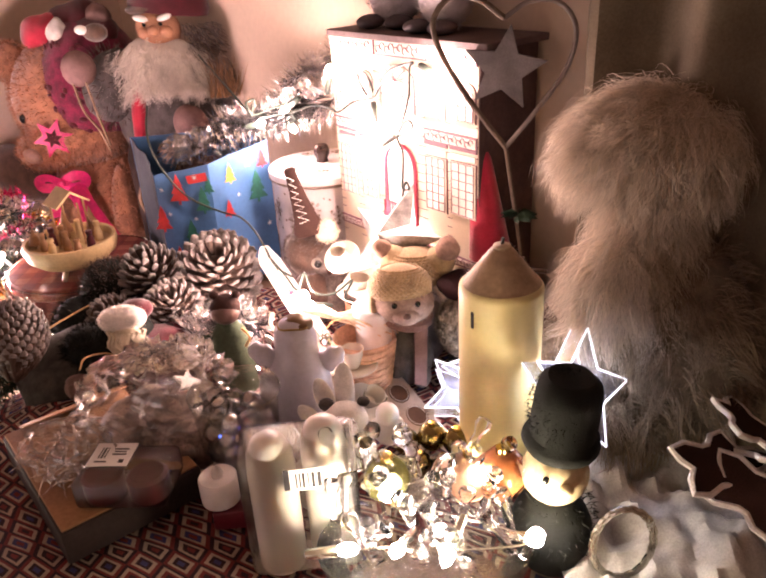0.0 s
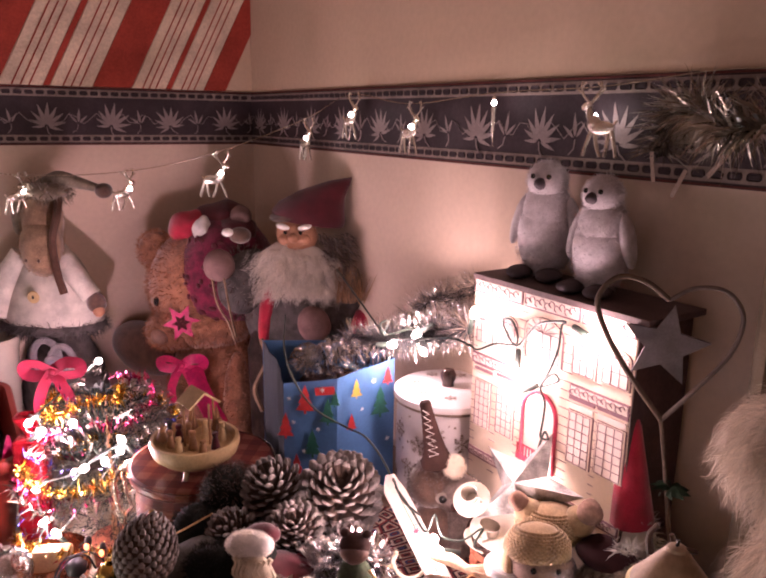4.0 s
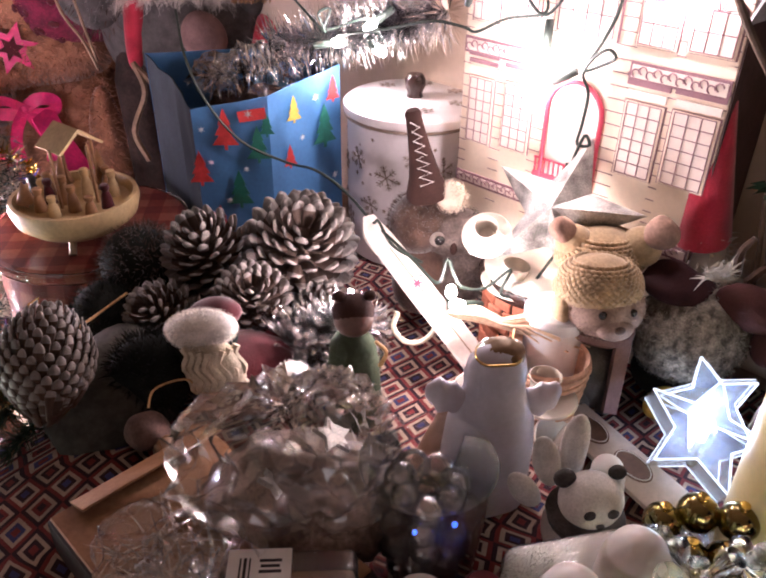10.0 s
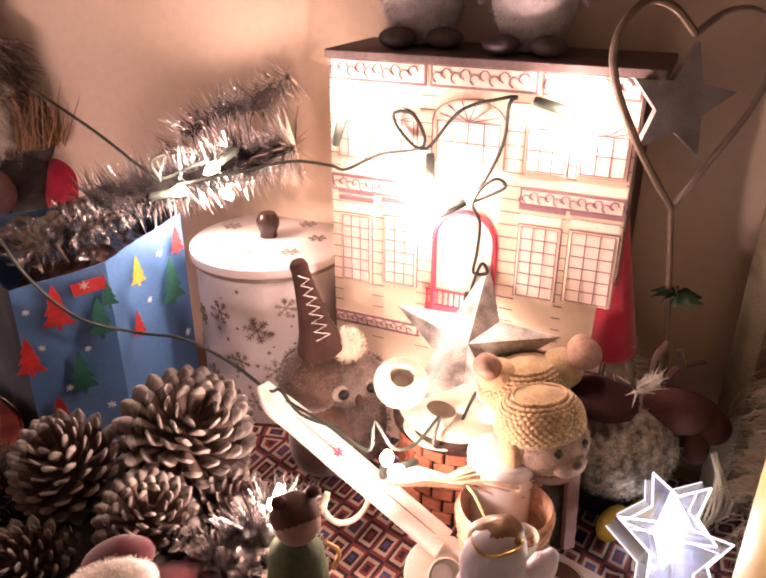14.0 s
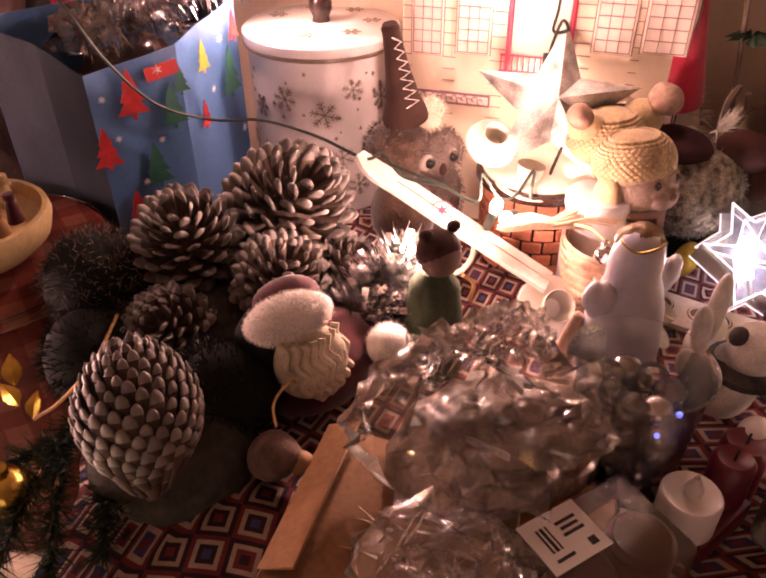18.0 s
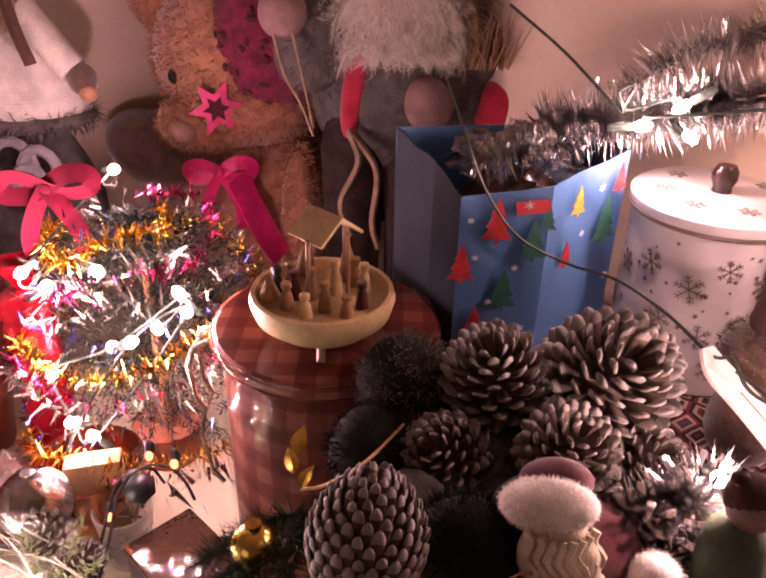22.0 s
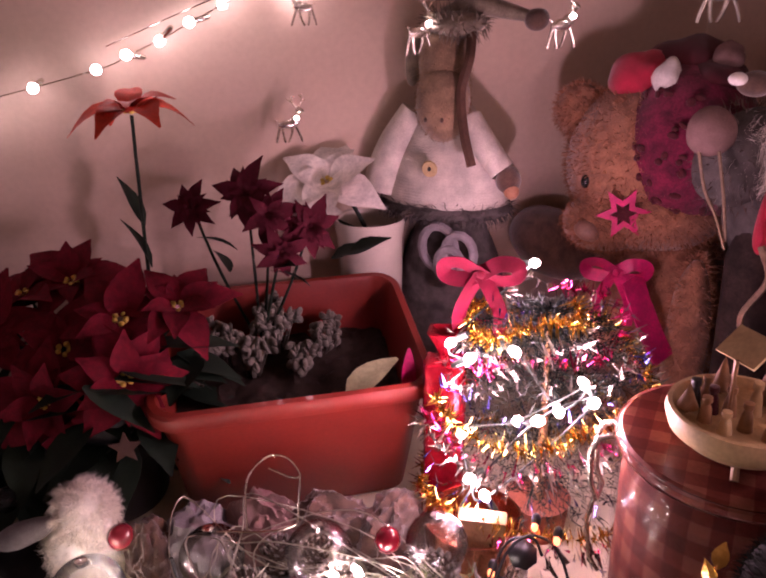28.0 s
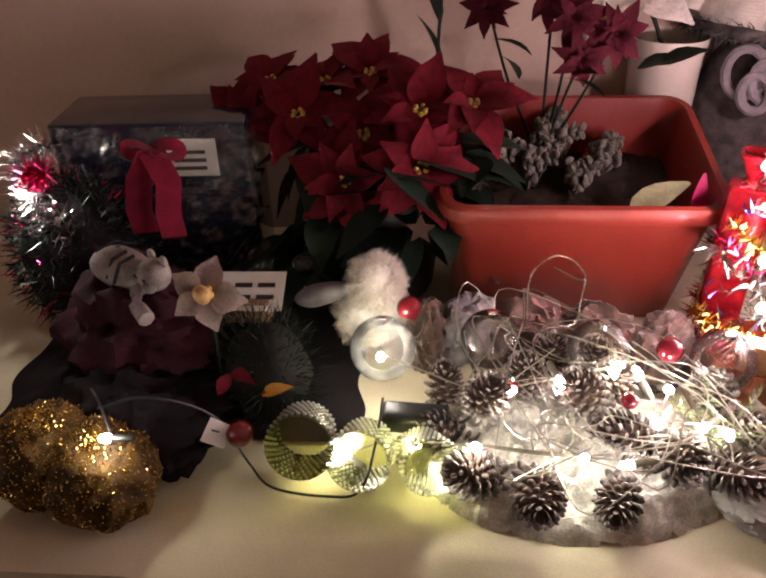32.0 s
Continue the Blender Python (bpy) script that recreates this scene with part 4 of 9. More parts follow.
for sx, a in ((-1, 188),):
    ca, sa = math.cos(radians(a)), math.sin(radians(a))
    part("clip_loop", tube([(ca * r, sa * r + dy, z) for r, dy, z in ((0.117, -0.015, 0.29), (0.131, -0.016, 0.285), (0.139, -0.016, 0.265), (0.136, -0.016, 0.225), (0.128, -0.015, 0.205), (0.128, 0.015, 0.205), (0.136, 0.016, 0.225), (0.139, 0.016, 0.265), (0.131, 0.016, 0.285), (0.117, 0.015, 0.29))], 0.0035, 8), wire_silver, t)
    part("clip_lever", tube([(ca * r, sa * r, z) for r, z in ((0.131, 0.205), (0.139, 0.16), (0.132, 0.11), (0.121, 0.09))], 0.0028, 8), wire_silver, t)

# turned wooden bowl with a small carved village
t = thing("wooden_village_bowl", (-0.508, 1.045, TABLE + 0.305), "pale turned wooden bowl with a small carved village in it", "wooden ornament", 12)
for a in (20, 140, 260):
    part("foot", at(tube([(0.04 * math.cos(radians(a)), 0.04 * math.sin(radians(a)), 0.012), (0.052 * math.cos(radians(a)), 0.052 * math.sin(radians(a)), 0.0)], 0.0042, 8)), wood_pale, t)
part("bowl", lathe([(0, 0.008), (0.03, 0.009), (0.052, 0.015), (0.066, 0.027), (0.0705, 0.042), (0.0685, 0.050), (0.064, 0.050), (0.060, 0.040), (0, 0.036)], 40), wood_pale, t)
h = part("shelter_roof", joined(at(box(0.034, 0.046, 0.003), 0.012, 0.0, 0, 0, 38, 0), at(box(0.034, 0.046, 0.003), -0.012, 0, 0, 0, -38, 0)), wood_pale, t, smooth=False)
h.matrix_basis = pose(0.006, 0.012, 0.112, 0, 0, 35)
for x, y in ((-0.014, -0.008), (0.024, -0.004), (-0.006, 0.03), (0.026, 0.03)):
    part("post", at(tube([(x, y, 0.036), (x, y, 0.105)], 0.002, 6)), wood_mid, t)
for k, (x, y, hh) in enumerate(((-0.035, -0.012, 0.03), (-0.02, -0.03, 0.026), (0.0, -0.02, 0.032), (0.035, -0.022, 0.03), (0.042, 0.008, 0.034), (-0.042, 0.015, 0.034), (0.018, -0.036, 0.024), (-0.028, 0.03, 0.03), (-0.010, 0.006, 0.034), (0.014, 0.012, 0.038), (0.036, 0.024, 0.033), (-0.026, 0.008, 0.031))):
    f = part("figure", at(lathe([(0, 0), (0.0075, 0), (0.0055, hh * 0.5), (0.0035, hh * 0.7), (0.0052, hh * 0.8), (0.0048, hh * 0.95), (0, hh)], 12), x, y, 0.037), (wood_mid, wood_pale, wood_mid, felt_maroon, wood_pale, black_matt, wood_mid, wood_mid)[k % 8], t)
for x, y, hh in ((-0.05, 0.0, 0.035), (0.03, 0.038, 0.05), (-0.012, 0.045, 0.045)):
    part("tree", at(lathe([(0, 0), (0.0018, 0), (0.0018, 0.008), (0.011, 0.009), (0.007, hh * 0.5), (0, hh)], 12), x, y, 0.037), wood_mid, t)


# ---- plush toys and dolls along the left wall ----
def wpart(name, bm, material, t, label="", smooth=True):
    """A part given in the room's own metres."""
    bm.transform(Matrix.Translation(-Vector(t.location)))
    return part(name, bm, material, t, label, smooth)


def egg(x, y, z, rx, ry, rz, lump=0.004, freq=22, rot=(0, 0, 0), u=22, v=14):
    return at(ball(rx, ry, rz, u, v, lump, freq, x * 7), x, y, z, *rot)


def pelt(x, y, z, rx, ry, rz, n, length, width=0.0022, droop=0.5, jitter=0.45, seed=1, zmin=-1.0):
    return strands(shell_spots(rx, ry, rz, n, seed, (x, y, z), zmin), length, width, droop, jitter, seed)


def bow(x, y, z, s, turn=0.0, tails=True):
    """Two loops, a knot and two tails of ribbon."""
    b = []
    for sg in (-1, 1):
        p = curve([(0, 0, 0), (sg * 0.5, -0.1, 0.32), (sg * 0.95, 0, 0.22), (sg * 0.9, 0.05, -0.12), (sg * 0.4, -0.02, -0.16), (0, 0, 0)], 5)
        b.append(ribbon(p, 0.42, face=True))
        if tails:
            b.append(ribbon(curve([(0, -0.02, 0), (sg * 0.3, -0.1, -0.5), (sg * 0.55, 0.02, -1.2), (sg * 0.5, -0.05, -1.9)], 5), 0.4, face=True))
    b.append(ball(0.16, 0.13, 0.17, 12, 8))
    j = joined(*b)
    j.transform(pose(x, y, z, 0, 0, turn) @ Matrix.Scale(s, 4))
    return j


def ribbon(pts, width, thick=0.02, face=False):
    bm = bmesh.new()
    rows = []
    for k, p in enumerate(pts):
        d = (pts[min(k + 1, len(pts) - 1)] - pts[max(k - 1, 0)]).normalized()
        s = d.cross(Vector((0, 1, 0)))
        s = s.normalized() if s.length > 0.05 else Vector((0, 0, 1))
        s = (s * (0.95 if face else 0.55) + Vector((0, 0.45 if face else 0.85, 0))).normalized()
        rows.append([bm.verts.new(p + s * width * f / 2 + d.cross(s) * o) for f, o in ((-1, 0), (1, 0), (1, thick), (-1, thick))])
    for a, b in zip(rows, rows[1:]):
        for j in range(4):
            bm.faces.new((a[j], a[(j + 1) % 4], b[(j + 1) % 4], b[j]))
    bm.faces.new(rows[0][::-1])
    bm.faces.new(rows[-1])
    return bm


# teddy bear
t = thing("teddy_bear", (-0.66, 1.60, TABLE + 0.004), "large tan teddy bear in a maroon hood with magenta bow", "teddy bear")
wpart("body", egg(-0.655, 1.60, 0.935, 0.125, 0.11, 0.20), fur_tan, t)
wpart("head", egg(-0.685, 1.605, 1.195, 0.132, 0.118, 0.142), fur_tan, t)
wpart("head_fur", pelt(-0.685, 1.605, 1.195, 0.132, 0.118, 0.142, 8000, 0.013, 0.0017, 0.5, 0.8, 3), hair_tan, t)["kind"] = "stuff"
wpart("body_fur", joined(pelt(-0.655, 1.60, 0.935, 0.125, 0.11, 0.20, 6500, 0.013, 0.0017, 0.5, 0.8, 4), pelt(-0.585, 1.50, 0.95, 0.032, 0.035, 0.13, 2200, 0.013, 0.0017, 0.5, 0.8, 5)), hair_tan, t)["kind"] = "stuff"
wpart("cheek", egg(-0.675, 1.565, 1.125, 0.118, 0.085, 0.066, 0.003), fur_tan, t)
wpart("cheek_fur", pelt(-0.675, 1.565, 1.125, 0.118, 0.085, 0.066, 5200, 0.013, 0.0016, 0.5, 0.8, 9), hair_tan, t)["kind"] = "stuff"
wpart("muzzle", egg(-0.735, 1.535, 1.105, 0.068, 0.055, 0.046), fur_tan, t)
wpart("muzzle_fur", pelt(-0.735, 1.535, 1.105, 0.068, 0.055, 0.046, 2600, 0.011, 0.0016, 0.5, 0.8, 6), hair_tan, t)["kind"] = "stuff"
wpart("nose", egg(-0.752, 1.487, 1.103, 0.022, 0.014, 0.016, 0.001, rot=(0, 20, 0)), mat("brown_leather_nose", (0.3, 0.17, 0.13), 0.4), t)
wpart("eye", egg(-0.766, 1.512, 1.177, 0.008, 0.006, 0.011, 0, u=12, v=8), black_gloss, t)
wpart("ear", egg(-0.80, 1.60, 1.275, 0.042, 0.025, 0.045, rot=(0, -25, 0)), fur_tan, t)
wpart("ear_fur", pelt(-0.80, 1.60, 1.275, 0.042, 0.025, 0.045, 1400, 0.012, 0.0017, 0.5, 0.8, 7), hair_tan, t)["kind"] = "stuff"
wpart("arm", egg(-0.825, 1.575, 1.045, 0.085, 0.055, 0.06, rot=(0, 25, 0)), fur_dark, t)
wpart("leg", egg(-0.585, 1.505, 0.92, 0.034, 0.037, 0.15), fur_tan, t)
wpart("foot", egg(-0.72, 1.49, 0.785, 0.06, 0.08, 0.05), fur_tan, t)
hood = wpart("hood", egg(-0.632, 1.598, 1.225, 0.112, 0.126, 0.142, 0.004), mat("maroon_lace_knit", (0.16, 0.012, 0.04), 0.9, scale=45, vary=0.5, bump=1.0, fine=300, sheen=0.3), t)
holes = []
rnd = random.Random(8)
for k in range(46):
    a, b = rnd.uniform(-2.4, -0.9), rnd.uniform(-0.6, 0.75)
    n = Vector((math.cos(a) * math.cos(b), math.sin(a) * math.cos(b), math.sin(b)))
    c = Vector((-0.632 + n.x * 0.1125, 1.598 + n.y * 0.1265, 1.225 + n.z * 0.1425))
    holes.append(at(ball(rnd.uniform(0.004, 0.009), 0.002, rnd.uniform(0.003, 0.007), 8, 6), c.x, c.y, c.z, 0, rnd.uniform(0, 90), math.degrees(a) + 90))
wpart("lace_hole", joined(*holes), felt_maroon, t)["kind"] = "stuff"
wpart("cap", joined(egg(-0.705, 1.575, 1.335, 0.045, 0.045, 0.036, 0.014, 26), egg(-0.635, 1.60, 1.352, 0.065, 0.05, 0.042, 0.014, 22), egg(-0.60, 1.57, 1.335, 0.05, 0.045, 0.03, 0.01, 26), slots=(0, 1, 1)), (felt_red, felt_maroon), t, "crumpled red felt cap")
wpart("cap_trim", egg(-0.662, 1.535, 1.338, 0.02, 0.018, 0.026, 0.008, 50), felt_white, t, "white felt trim")
wpart("cap_trim", egg(-0.585, 1.565, 1.368, 0.022, 0.02, 0.02, 0.007, 50), felt_mauve, t)
star = slab(star_outline(6, 0.042, 0.02, 80), 0.003)
wpart("star_cutout", at(star, -0.698, 1.478, 1.14, -6, 12, 8), felt_pink, t, "magenta felt star")
wpart("star_centre", at(slab(star_outline(6, 0.02, 0.010, 80), 0.002), -0.698, 1.4755, 1.14, -6, 12, 8), felt_maroon, t)
wpart("bow", bow(-0.70, 1.475, 1.045, 0.048, 8), felt_pink, t, "magenta ribbon bow")
wpart("bow_tail", ribbon([Vector(p) for p in ((-0.675, 1.47, 1.04), (-0.655, 1.455, 1.0), (-0.63, 1.45, 0.95), (-0.612, 1.455, 0.915))], 0.045, 0.003), felt_pink, t)

# bearded gnome doll: one mesh
MATS = (cloth_grey, felt_maroon, felt_mauve, hair_white, felt_red, fur_dark, mat("dull_beige_cord", (0.26, 0.18, 0.12), 0.9, scale=60, bump=0.5), felt_white, wood_mid, skin_tan, black_gloss)
t = thing("bearded_gnome_doll", (-0.45, 1.52, TABLE + 0.004), "tall bearded gnome doll in a grey robe and maroon pointed hat", "doll")
S = []


def g(bm, slot):
    S.append((bm, slot))


LEG = [(0, 0), (0.042, 0), (0.046, 0.012), (0.040, 0.09), (0.043, 0.22), (0.048, 0.36), (0.030, 0.42), (0, 0.43)]
g(joined(at(lathe(LEG, 20, 0.05), -0.052, -0.045, 0), at(lathe(LEG, 20, 0.05), 0.040, -0.035, 0), at(ball(0.085, 0.06, 0.12, 24, 16, 0.006), 0, 0, 0.34)), 11)
g(egg(-0.45, 1.51, 1.17, 0.115, 0.085, 0.13), 0)
g(egg(-0.36, 1.50, 1.18, 0.055, 0.06, 0.10, rot=(0, -15, 0)), 0)
g(egg(-0.545, 1.47, 1.24, 0.06, 0.05, 0.075, rot=(0, 35, 0)), 0)
g(pelt(-0.545, 1.47, 1.24, 0.06, 0.05, 0.075, 500, 0.02, 0.002, 0.4, 0.5, 11), 5)
g(egg(-0.588, 1.418, 1.283, 0.031, 0.026, 0.033), 2)
g(egg(-0.395, 1.425, 1.167, 0.034, 0.028, 0.038), 2)
g(egg(-0.436, 1.462, 1.345, 0.042, 0.034, 0.04), 9)
g(egg(-0.436, 1.426, 1.342, 0.011, 0.011, 0.010), 9)
g(egg(-0.454, 1.436, 1.338, 0.015, 0.011, 0.012), 9)
g(egg(-0.416, 1.436, 1.338, 0.015, 0.011, 0.012), 9)
for x in (-0.458, -0.413):
    g(egg(x, 1.43, 1.365, 0.015, 0.007, 0.006, 0.001, rot=(0, 14 if x < -0.43 else -14, 0), u=12, v=8), 7)
g(egg(-0.445, 1.455, 1.275, 0.082, 0.03, 0.058, 0.008), 3)
rnd = random.Random(12)
sp = []
for k in range(2600):
    a = rnd.uniform(-1, 1)
    sp.append(((-0.445 + a * 0.088, 1.44 + 0.02 * a * a + rnd.uniform(-0.015, 0.01), 1.320 - rnd.random() ** 0.8 * 0.085 - 0.02 * a * a), (a * 0.75, -0.6, -0.6)))
g(locks(sp[:900], 0.036, 0.0012, 12, 0.008, 0.012, 0.6, 0.7, 13), 3)
g(strands([((-0.35 + rnd.uniform(-0.04, 0.03), 1.46 + rnd.uniform(-0.02, 0.02), 1.30 + rnd.uniform(-0.05, 0.05)), (0.5, -0.5, -0.3)) for _ in range(700)], 0.035, 0.0024, 0.4, 0.5, 14), 5)
hatb = lathe([(0.074, 0), (0.078, 0.012), (0.07, 0.03), (0.048, 0.06), (0.022, 0.09), (0, 0.105)], 22)
for w in hatb.verts:
    w.co.x += 9.0 * max(0, w.co.z - 0.012) ** 2
    w.co.y *= 0.75
g(at(hatb, -0.418, 1.485, 1.370, 0, 8, 0), 1)
g(egg(-0.43, 1.475, 1.382, 0.066, 0.045, 0.015, 0.003, rot=(0, -4, 0)), 5)
for x in (-0.452, -0.421):
    g(egg(x, 1.4265, 1.354, 0.004, 0.003, 0.004, 0, u=8, v=6), 10)
g(egg(-0.495, 1.445, 1.19, 0.018, 0.02, 0.09, 0.003, rot=(0, 8, 0)), 4)
g(egg(-0.288, 1.475, 1.15, 0.045, 0.04, 0.05, 0.006), 4)
g(egg(-0.325, 1.47, 1.235, 0.03, 0.03, 0.05, 0.006), 0)
g(strands([((-0.32 + rnd.uniform(-0.03, 0.03), 1.435 + rnd.uniform(-0.02, 0.02), 1.215), (rnd.uniform(-0.4, 0.4), -0.1, 1)) for _ in range(110)], 0.085, 0.0022, 0.0, 0.2, 15), 8)
g(tube(curve([(-0.60, 1.405, 1.26), (-0.585, 1.39, 1.21), (-0.565, 1.395, 1.17), (-0.55, 1.39, 1.13)], 5), 0.0022, 5), 6)
g(tube(curve([(-0.575, 1.405, 1.26), (-0.56, 1.39, 1.20), (-0.55, 1.395, 1.14)], 5), 0.0022, 5), 6)
g(tube(curve([(-0.505, 1.42, 1.13), (-0.49, 1.40, 1.09), (-0.515, 1.40, 1.03), (-0.50, 1.40, 0.98)], 5), 0.0048, 5), 6)
g(tube(curve([(-0.505, 1.42, 1.13), (-0.465, 1.40, 1.08), (-0.47, 1.40, 1.0), (-0.46, 1.40, 0.96)], 5), 0.0048, 5), 6)
g(egg(-0.545, 1.425, 1.345, 0.022, 0.018, 0.016), 5)
g(egg(-0.566, 1.412, 1.352, 0.011, 0.010, 0.008), 7)
bms = []
for bm, slot in S:
    bms.append(bm)
bms[0].transform(Matrix.Translation(t.location))
wpart("doll", joined(*bms, slots=[q for _, q in S]), (*MATS, mat("dark_brown_velour", (0.032, 0.020, 0.017), 0.95, scale=30, vary=0.5, bump=0.5)), t)

# plush horse in a cream jumper
t = thing("plush_horse", (-1.0, 1.50, TABLE + 0.004), "tan plush horse in a cream knitted jumper with a button", "plush toy")
horse_fur = mat("dull_tan_plush", (0.26, 0.165, 0.10), 0.95, scale=50, vary=0.3, bump=0.7, fine=400, sheen=0.4)
wpart("head", joined(egg(-0.995, 1.475, 1.345, 0.042, 0.045, 0.075), egg(-0.99, 1.455, 1.30, 0.044, 0.042, 0.062, 0.002)), horse_fur, t)
wpart("head_fur", joined(pelt(-0.995, 1.475, 1.345, 0.042, 0.045, 0.075, 1800, 0.006, 0.0011, 0.8, 0.6, 23), pelt(-0.99, 1.455, 1.30, 0.044, 0.042, 0.062, 1600, 0.006, 0.0011, 0.8, 0.6, 24)), hair_mat("dull_tan_hair", (0.34, 0.22, 0.13), 0.4, 0.3), t)["kind"] = "stuff"
wpart("nostril", joined(egg(-1.004, 1.416, 1.278, 0.003, 0.003, 0.004, 0, u=8, v=6), egg(-0.976, 1.416, 1.278, 0.003, 0.003, 0.004, 0, u=8, v=6)), fur_dark, t)
wpart("forelock", joined(egg(-0.975, 1.47, 1.418, 0.05, 0.04, 0.02, 0.005), pelt(-0.975, 1.47, 1.418, 0.05, 0.04, 0.02, 350, 0.02, 0.003, 0.8, 0.6, 21)), fur_shade, t)
wpart("ear", tube(curve([(-0.99, 1.485, 1.425), (-0.95, 1.475, 1.445), (-0.90, 1.465, 1.438), (-0.855, 1.462, 1.428)], 5), 0.021, 10, 0.4), fur_shade, t)
wpart("ear_tip", egg(-0.845, 1.46, 1.425, 0.018, 0.016, 0.017, 0.004), fur_dark, t)
wpart("drooping_ear", egg(-1.05, 1.48, 1.365, 0.016, 0.014, 0.045, 0.003, rot=(0, 8, 0)), fur_shade, t)
wpart("bridle", tube(curve([(-0.945, 1.46, 1.405), (-0.94, 1.438, 1.37), (-0.95, 1.43, 1.32), (-0.94, 1.42, 1.26), (-0.925, 1.415, 1.21)], 5), 0.0085, 6), mat("brown_leather", (0.09, 0.045, 0.03), 0.6), t)
sw = lathe([(0.0, 0), (0.112, 0.0), (0.116, 0.02), (0.10, 0.07), (0.075, 0.13), (0.045, 0.17), (0.03, 0.185), (0, 0.187)], 28)
wpart("jumper", at(sw, -1.005, 1.50, 1.125, 0, 0, 0, (1, 0.62, 1)), cloth_white, t)
rows = []
for k in range(30):
    f = k / 30
    z = 0.006 + 0.150 * f
    r = float(np.interp(z, (0.0, 0.02, 0.07, 0.13, 0.17), (0.112, 0.116, 0.10, 0.075, 0.045))) + 0.0006
    rows.append(at(tube([(r * math.cos(a), 0.62 * r * math.sin(a), z + 0.0005 * math.sin(23 * a + k * 1.6)) for a in (2 * math.pi * q / 48 for q in range(48))], 0.0014, 4, closed=True), -1.005, 1.50, 1.125))
wpart("knit_row", joined(*rows), cloth_white, t)["kind"] = "stuff"
wpart("sleeve", tube(curve([(-1.05, 1.48, 1.28), (-1.085, 1.465, 1.22), (-1.11, 1.46, 1.15)], 5), 0.026, 10, 1.3), cloth_white, t)
wpart("sleeve", tube(curve([(-0.955, 1.48, 1.27), (-0.915, 1.465, 1.225), (-0.888, 1.46, 1.195)], 5), 0.024, 10, 0.9), cloth_white, t)
wpart("hoof", joined(egg(-0.876, 1.455, 1.185, 0.021, 0.02, 0.024), egg(-0.868, 1.447, 1.168, 0.013, 0.013, 0.014), slots=(0, 1)), (fur_dark, skin_tan), t)
wpart("button", at(lathe([(0, 0), (0.013, 0), (0.014, 0.002), (0.012, 0.004), (0.006, 0.003), (0, 0.003)], 20), -1.0, 1.425, 1.198, 90, 0, 0), wood_pale, t)
wpart("button_thread", egg(-1.0, 1.4215, 1.198, 0.003, 0.002, 0.004, 0, u=8, v=6), black_matt, t)
wpart("fur_skirt", joined(egg(-1.005, 1.50, 1.12, 0.118, 0.075, 0.026, 0.006), pelt(-1.005, 1.50, 1.12, 0.118, 0.075, 0.026, 1400, 0.022, 0.0024, 0.9, 0.6, 22)), cloth_grey, t)
wpart("lower_body", egg(-0.995, 1.51, 0.95, 0.10, 0.075, 0.17), cloth_grey, t)
for k, (x, z, r) in enumerate(((-0.985, 1.065, 0.03), (-0.945, 1.06, 0.026), (-0.96, 1.04, 0.022))):
    wpart("scarf_loop", tube([(x + r * math.cos(a), 1.425 - 0.006 * k, z + r * 1.25 * math.sin(a)) for a in (2 * math.pi * j / 14 for j in range(14))], 0.008, 7, closed=True), felt_grey, t)

# ---- planter and flowers ----
TX, TY, TT = -1.150, 1.194, 38.5


def rrect(w, d, r, z, n=5):
    out = []
    for cx, cy, a0 in ((w / 2 - r, d / 2 - r, 0), (-w / 2 + r, d / 2 - r, 90), (-w / 2 + r, -d / 2 + r, 180), (w / 2 - r, -d / 2 + r, 270)):
        for k in range(n + 1):
            a = radians(a0 + 90 * k / n)
            out.append((cx + r * math.cos(a), cy + r * math.sin(a), z))
    return out


def loops(rings, cap=True):
    bm = bmesh.new()
    vs = [[bm.verts.new(p) for p in r] for r in rings]
    for a, b in zip(vs, vs[1:]):
        for k in range(len(a)):
            bm.faces.new((a[k], a[(k + 1) % len(a)], b[(k + 1) % len(a)], b[k]))
    if cap:
        bm.faces.new(vs[0][::-1])
        bm.faces.new(vs[-1])
    return bm


t = thing("flower_trough", (TX, TY, TABLE + 0.004), "red plastic flower trough with dry soil and dried sprigs", "planter", TT, tilt=(12, 0))
t.location.z, t.scale = TABLE + 0.030, (1, 1, 0.95)
part("trough_body", loops([rrect(0.33, 0.235, 0.03, 0), rrect(0.335, 0.24, 0.03, 0.004), rrect(0.372, 0.275, 0.035, 0.222), rrect(0.394, 0.297, 0.04, 0.224), rrect(0.398, 0.301, 0.04, 0.230), rrect(0.398, 0.301, 0.04, 0.248), rrect(0.392, 0.295, 0.04, 0.252), rrect(0.374, 0.277, 0.035, 0.252), rrect(0.366, 0.269, 0.034, 0.245), rrect(0.335, 0.240, 0.03, 0.09)], True), trough_red, t)
bm = bmesh.new()
bmesh.ops.create_grid(bm, x_segments=44, y_segments=32, size=0.5)
for w in bm.verts:
    w.co.x, w.co.y = w.co.x * 0.343, w.co.y * 0.248
    w.co.z = 0.150 + 0.014 * noise.noise(w.co * 30) + 0.008 * noise.noise(w.co * 90)
part("soil", bm, soil, t)
rnd = random.Random(31)
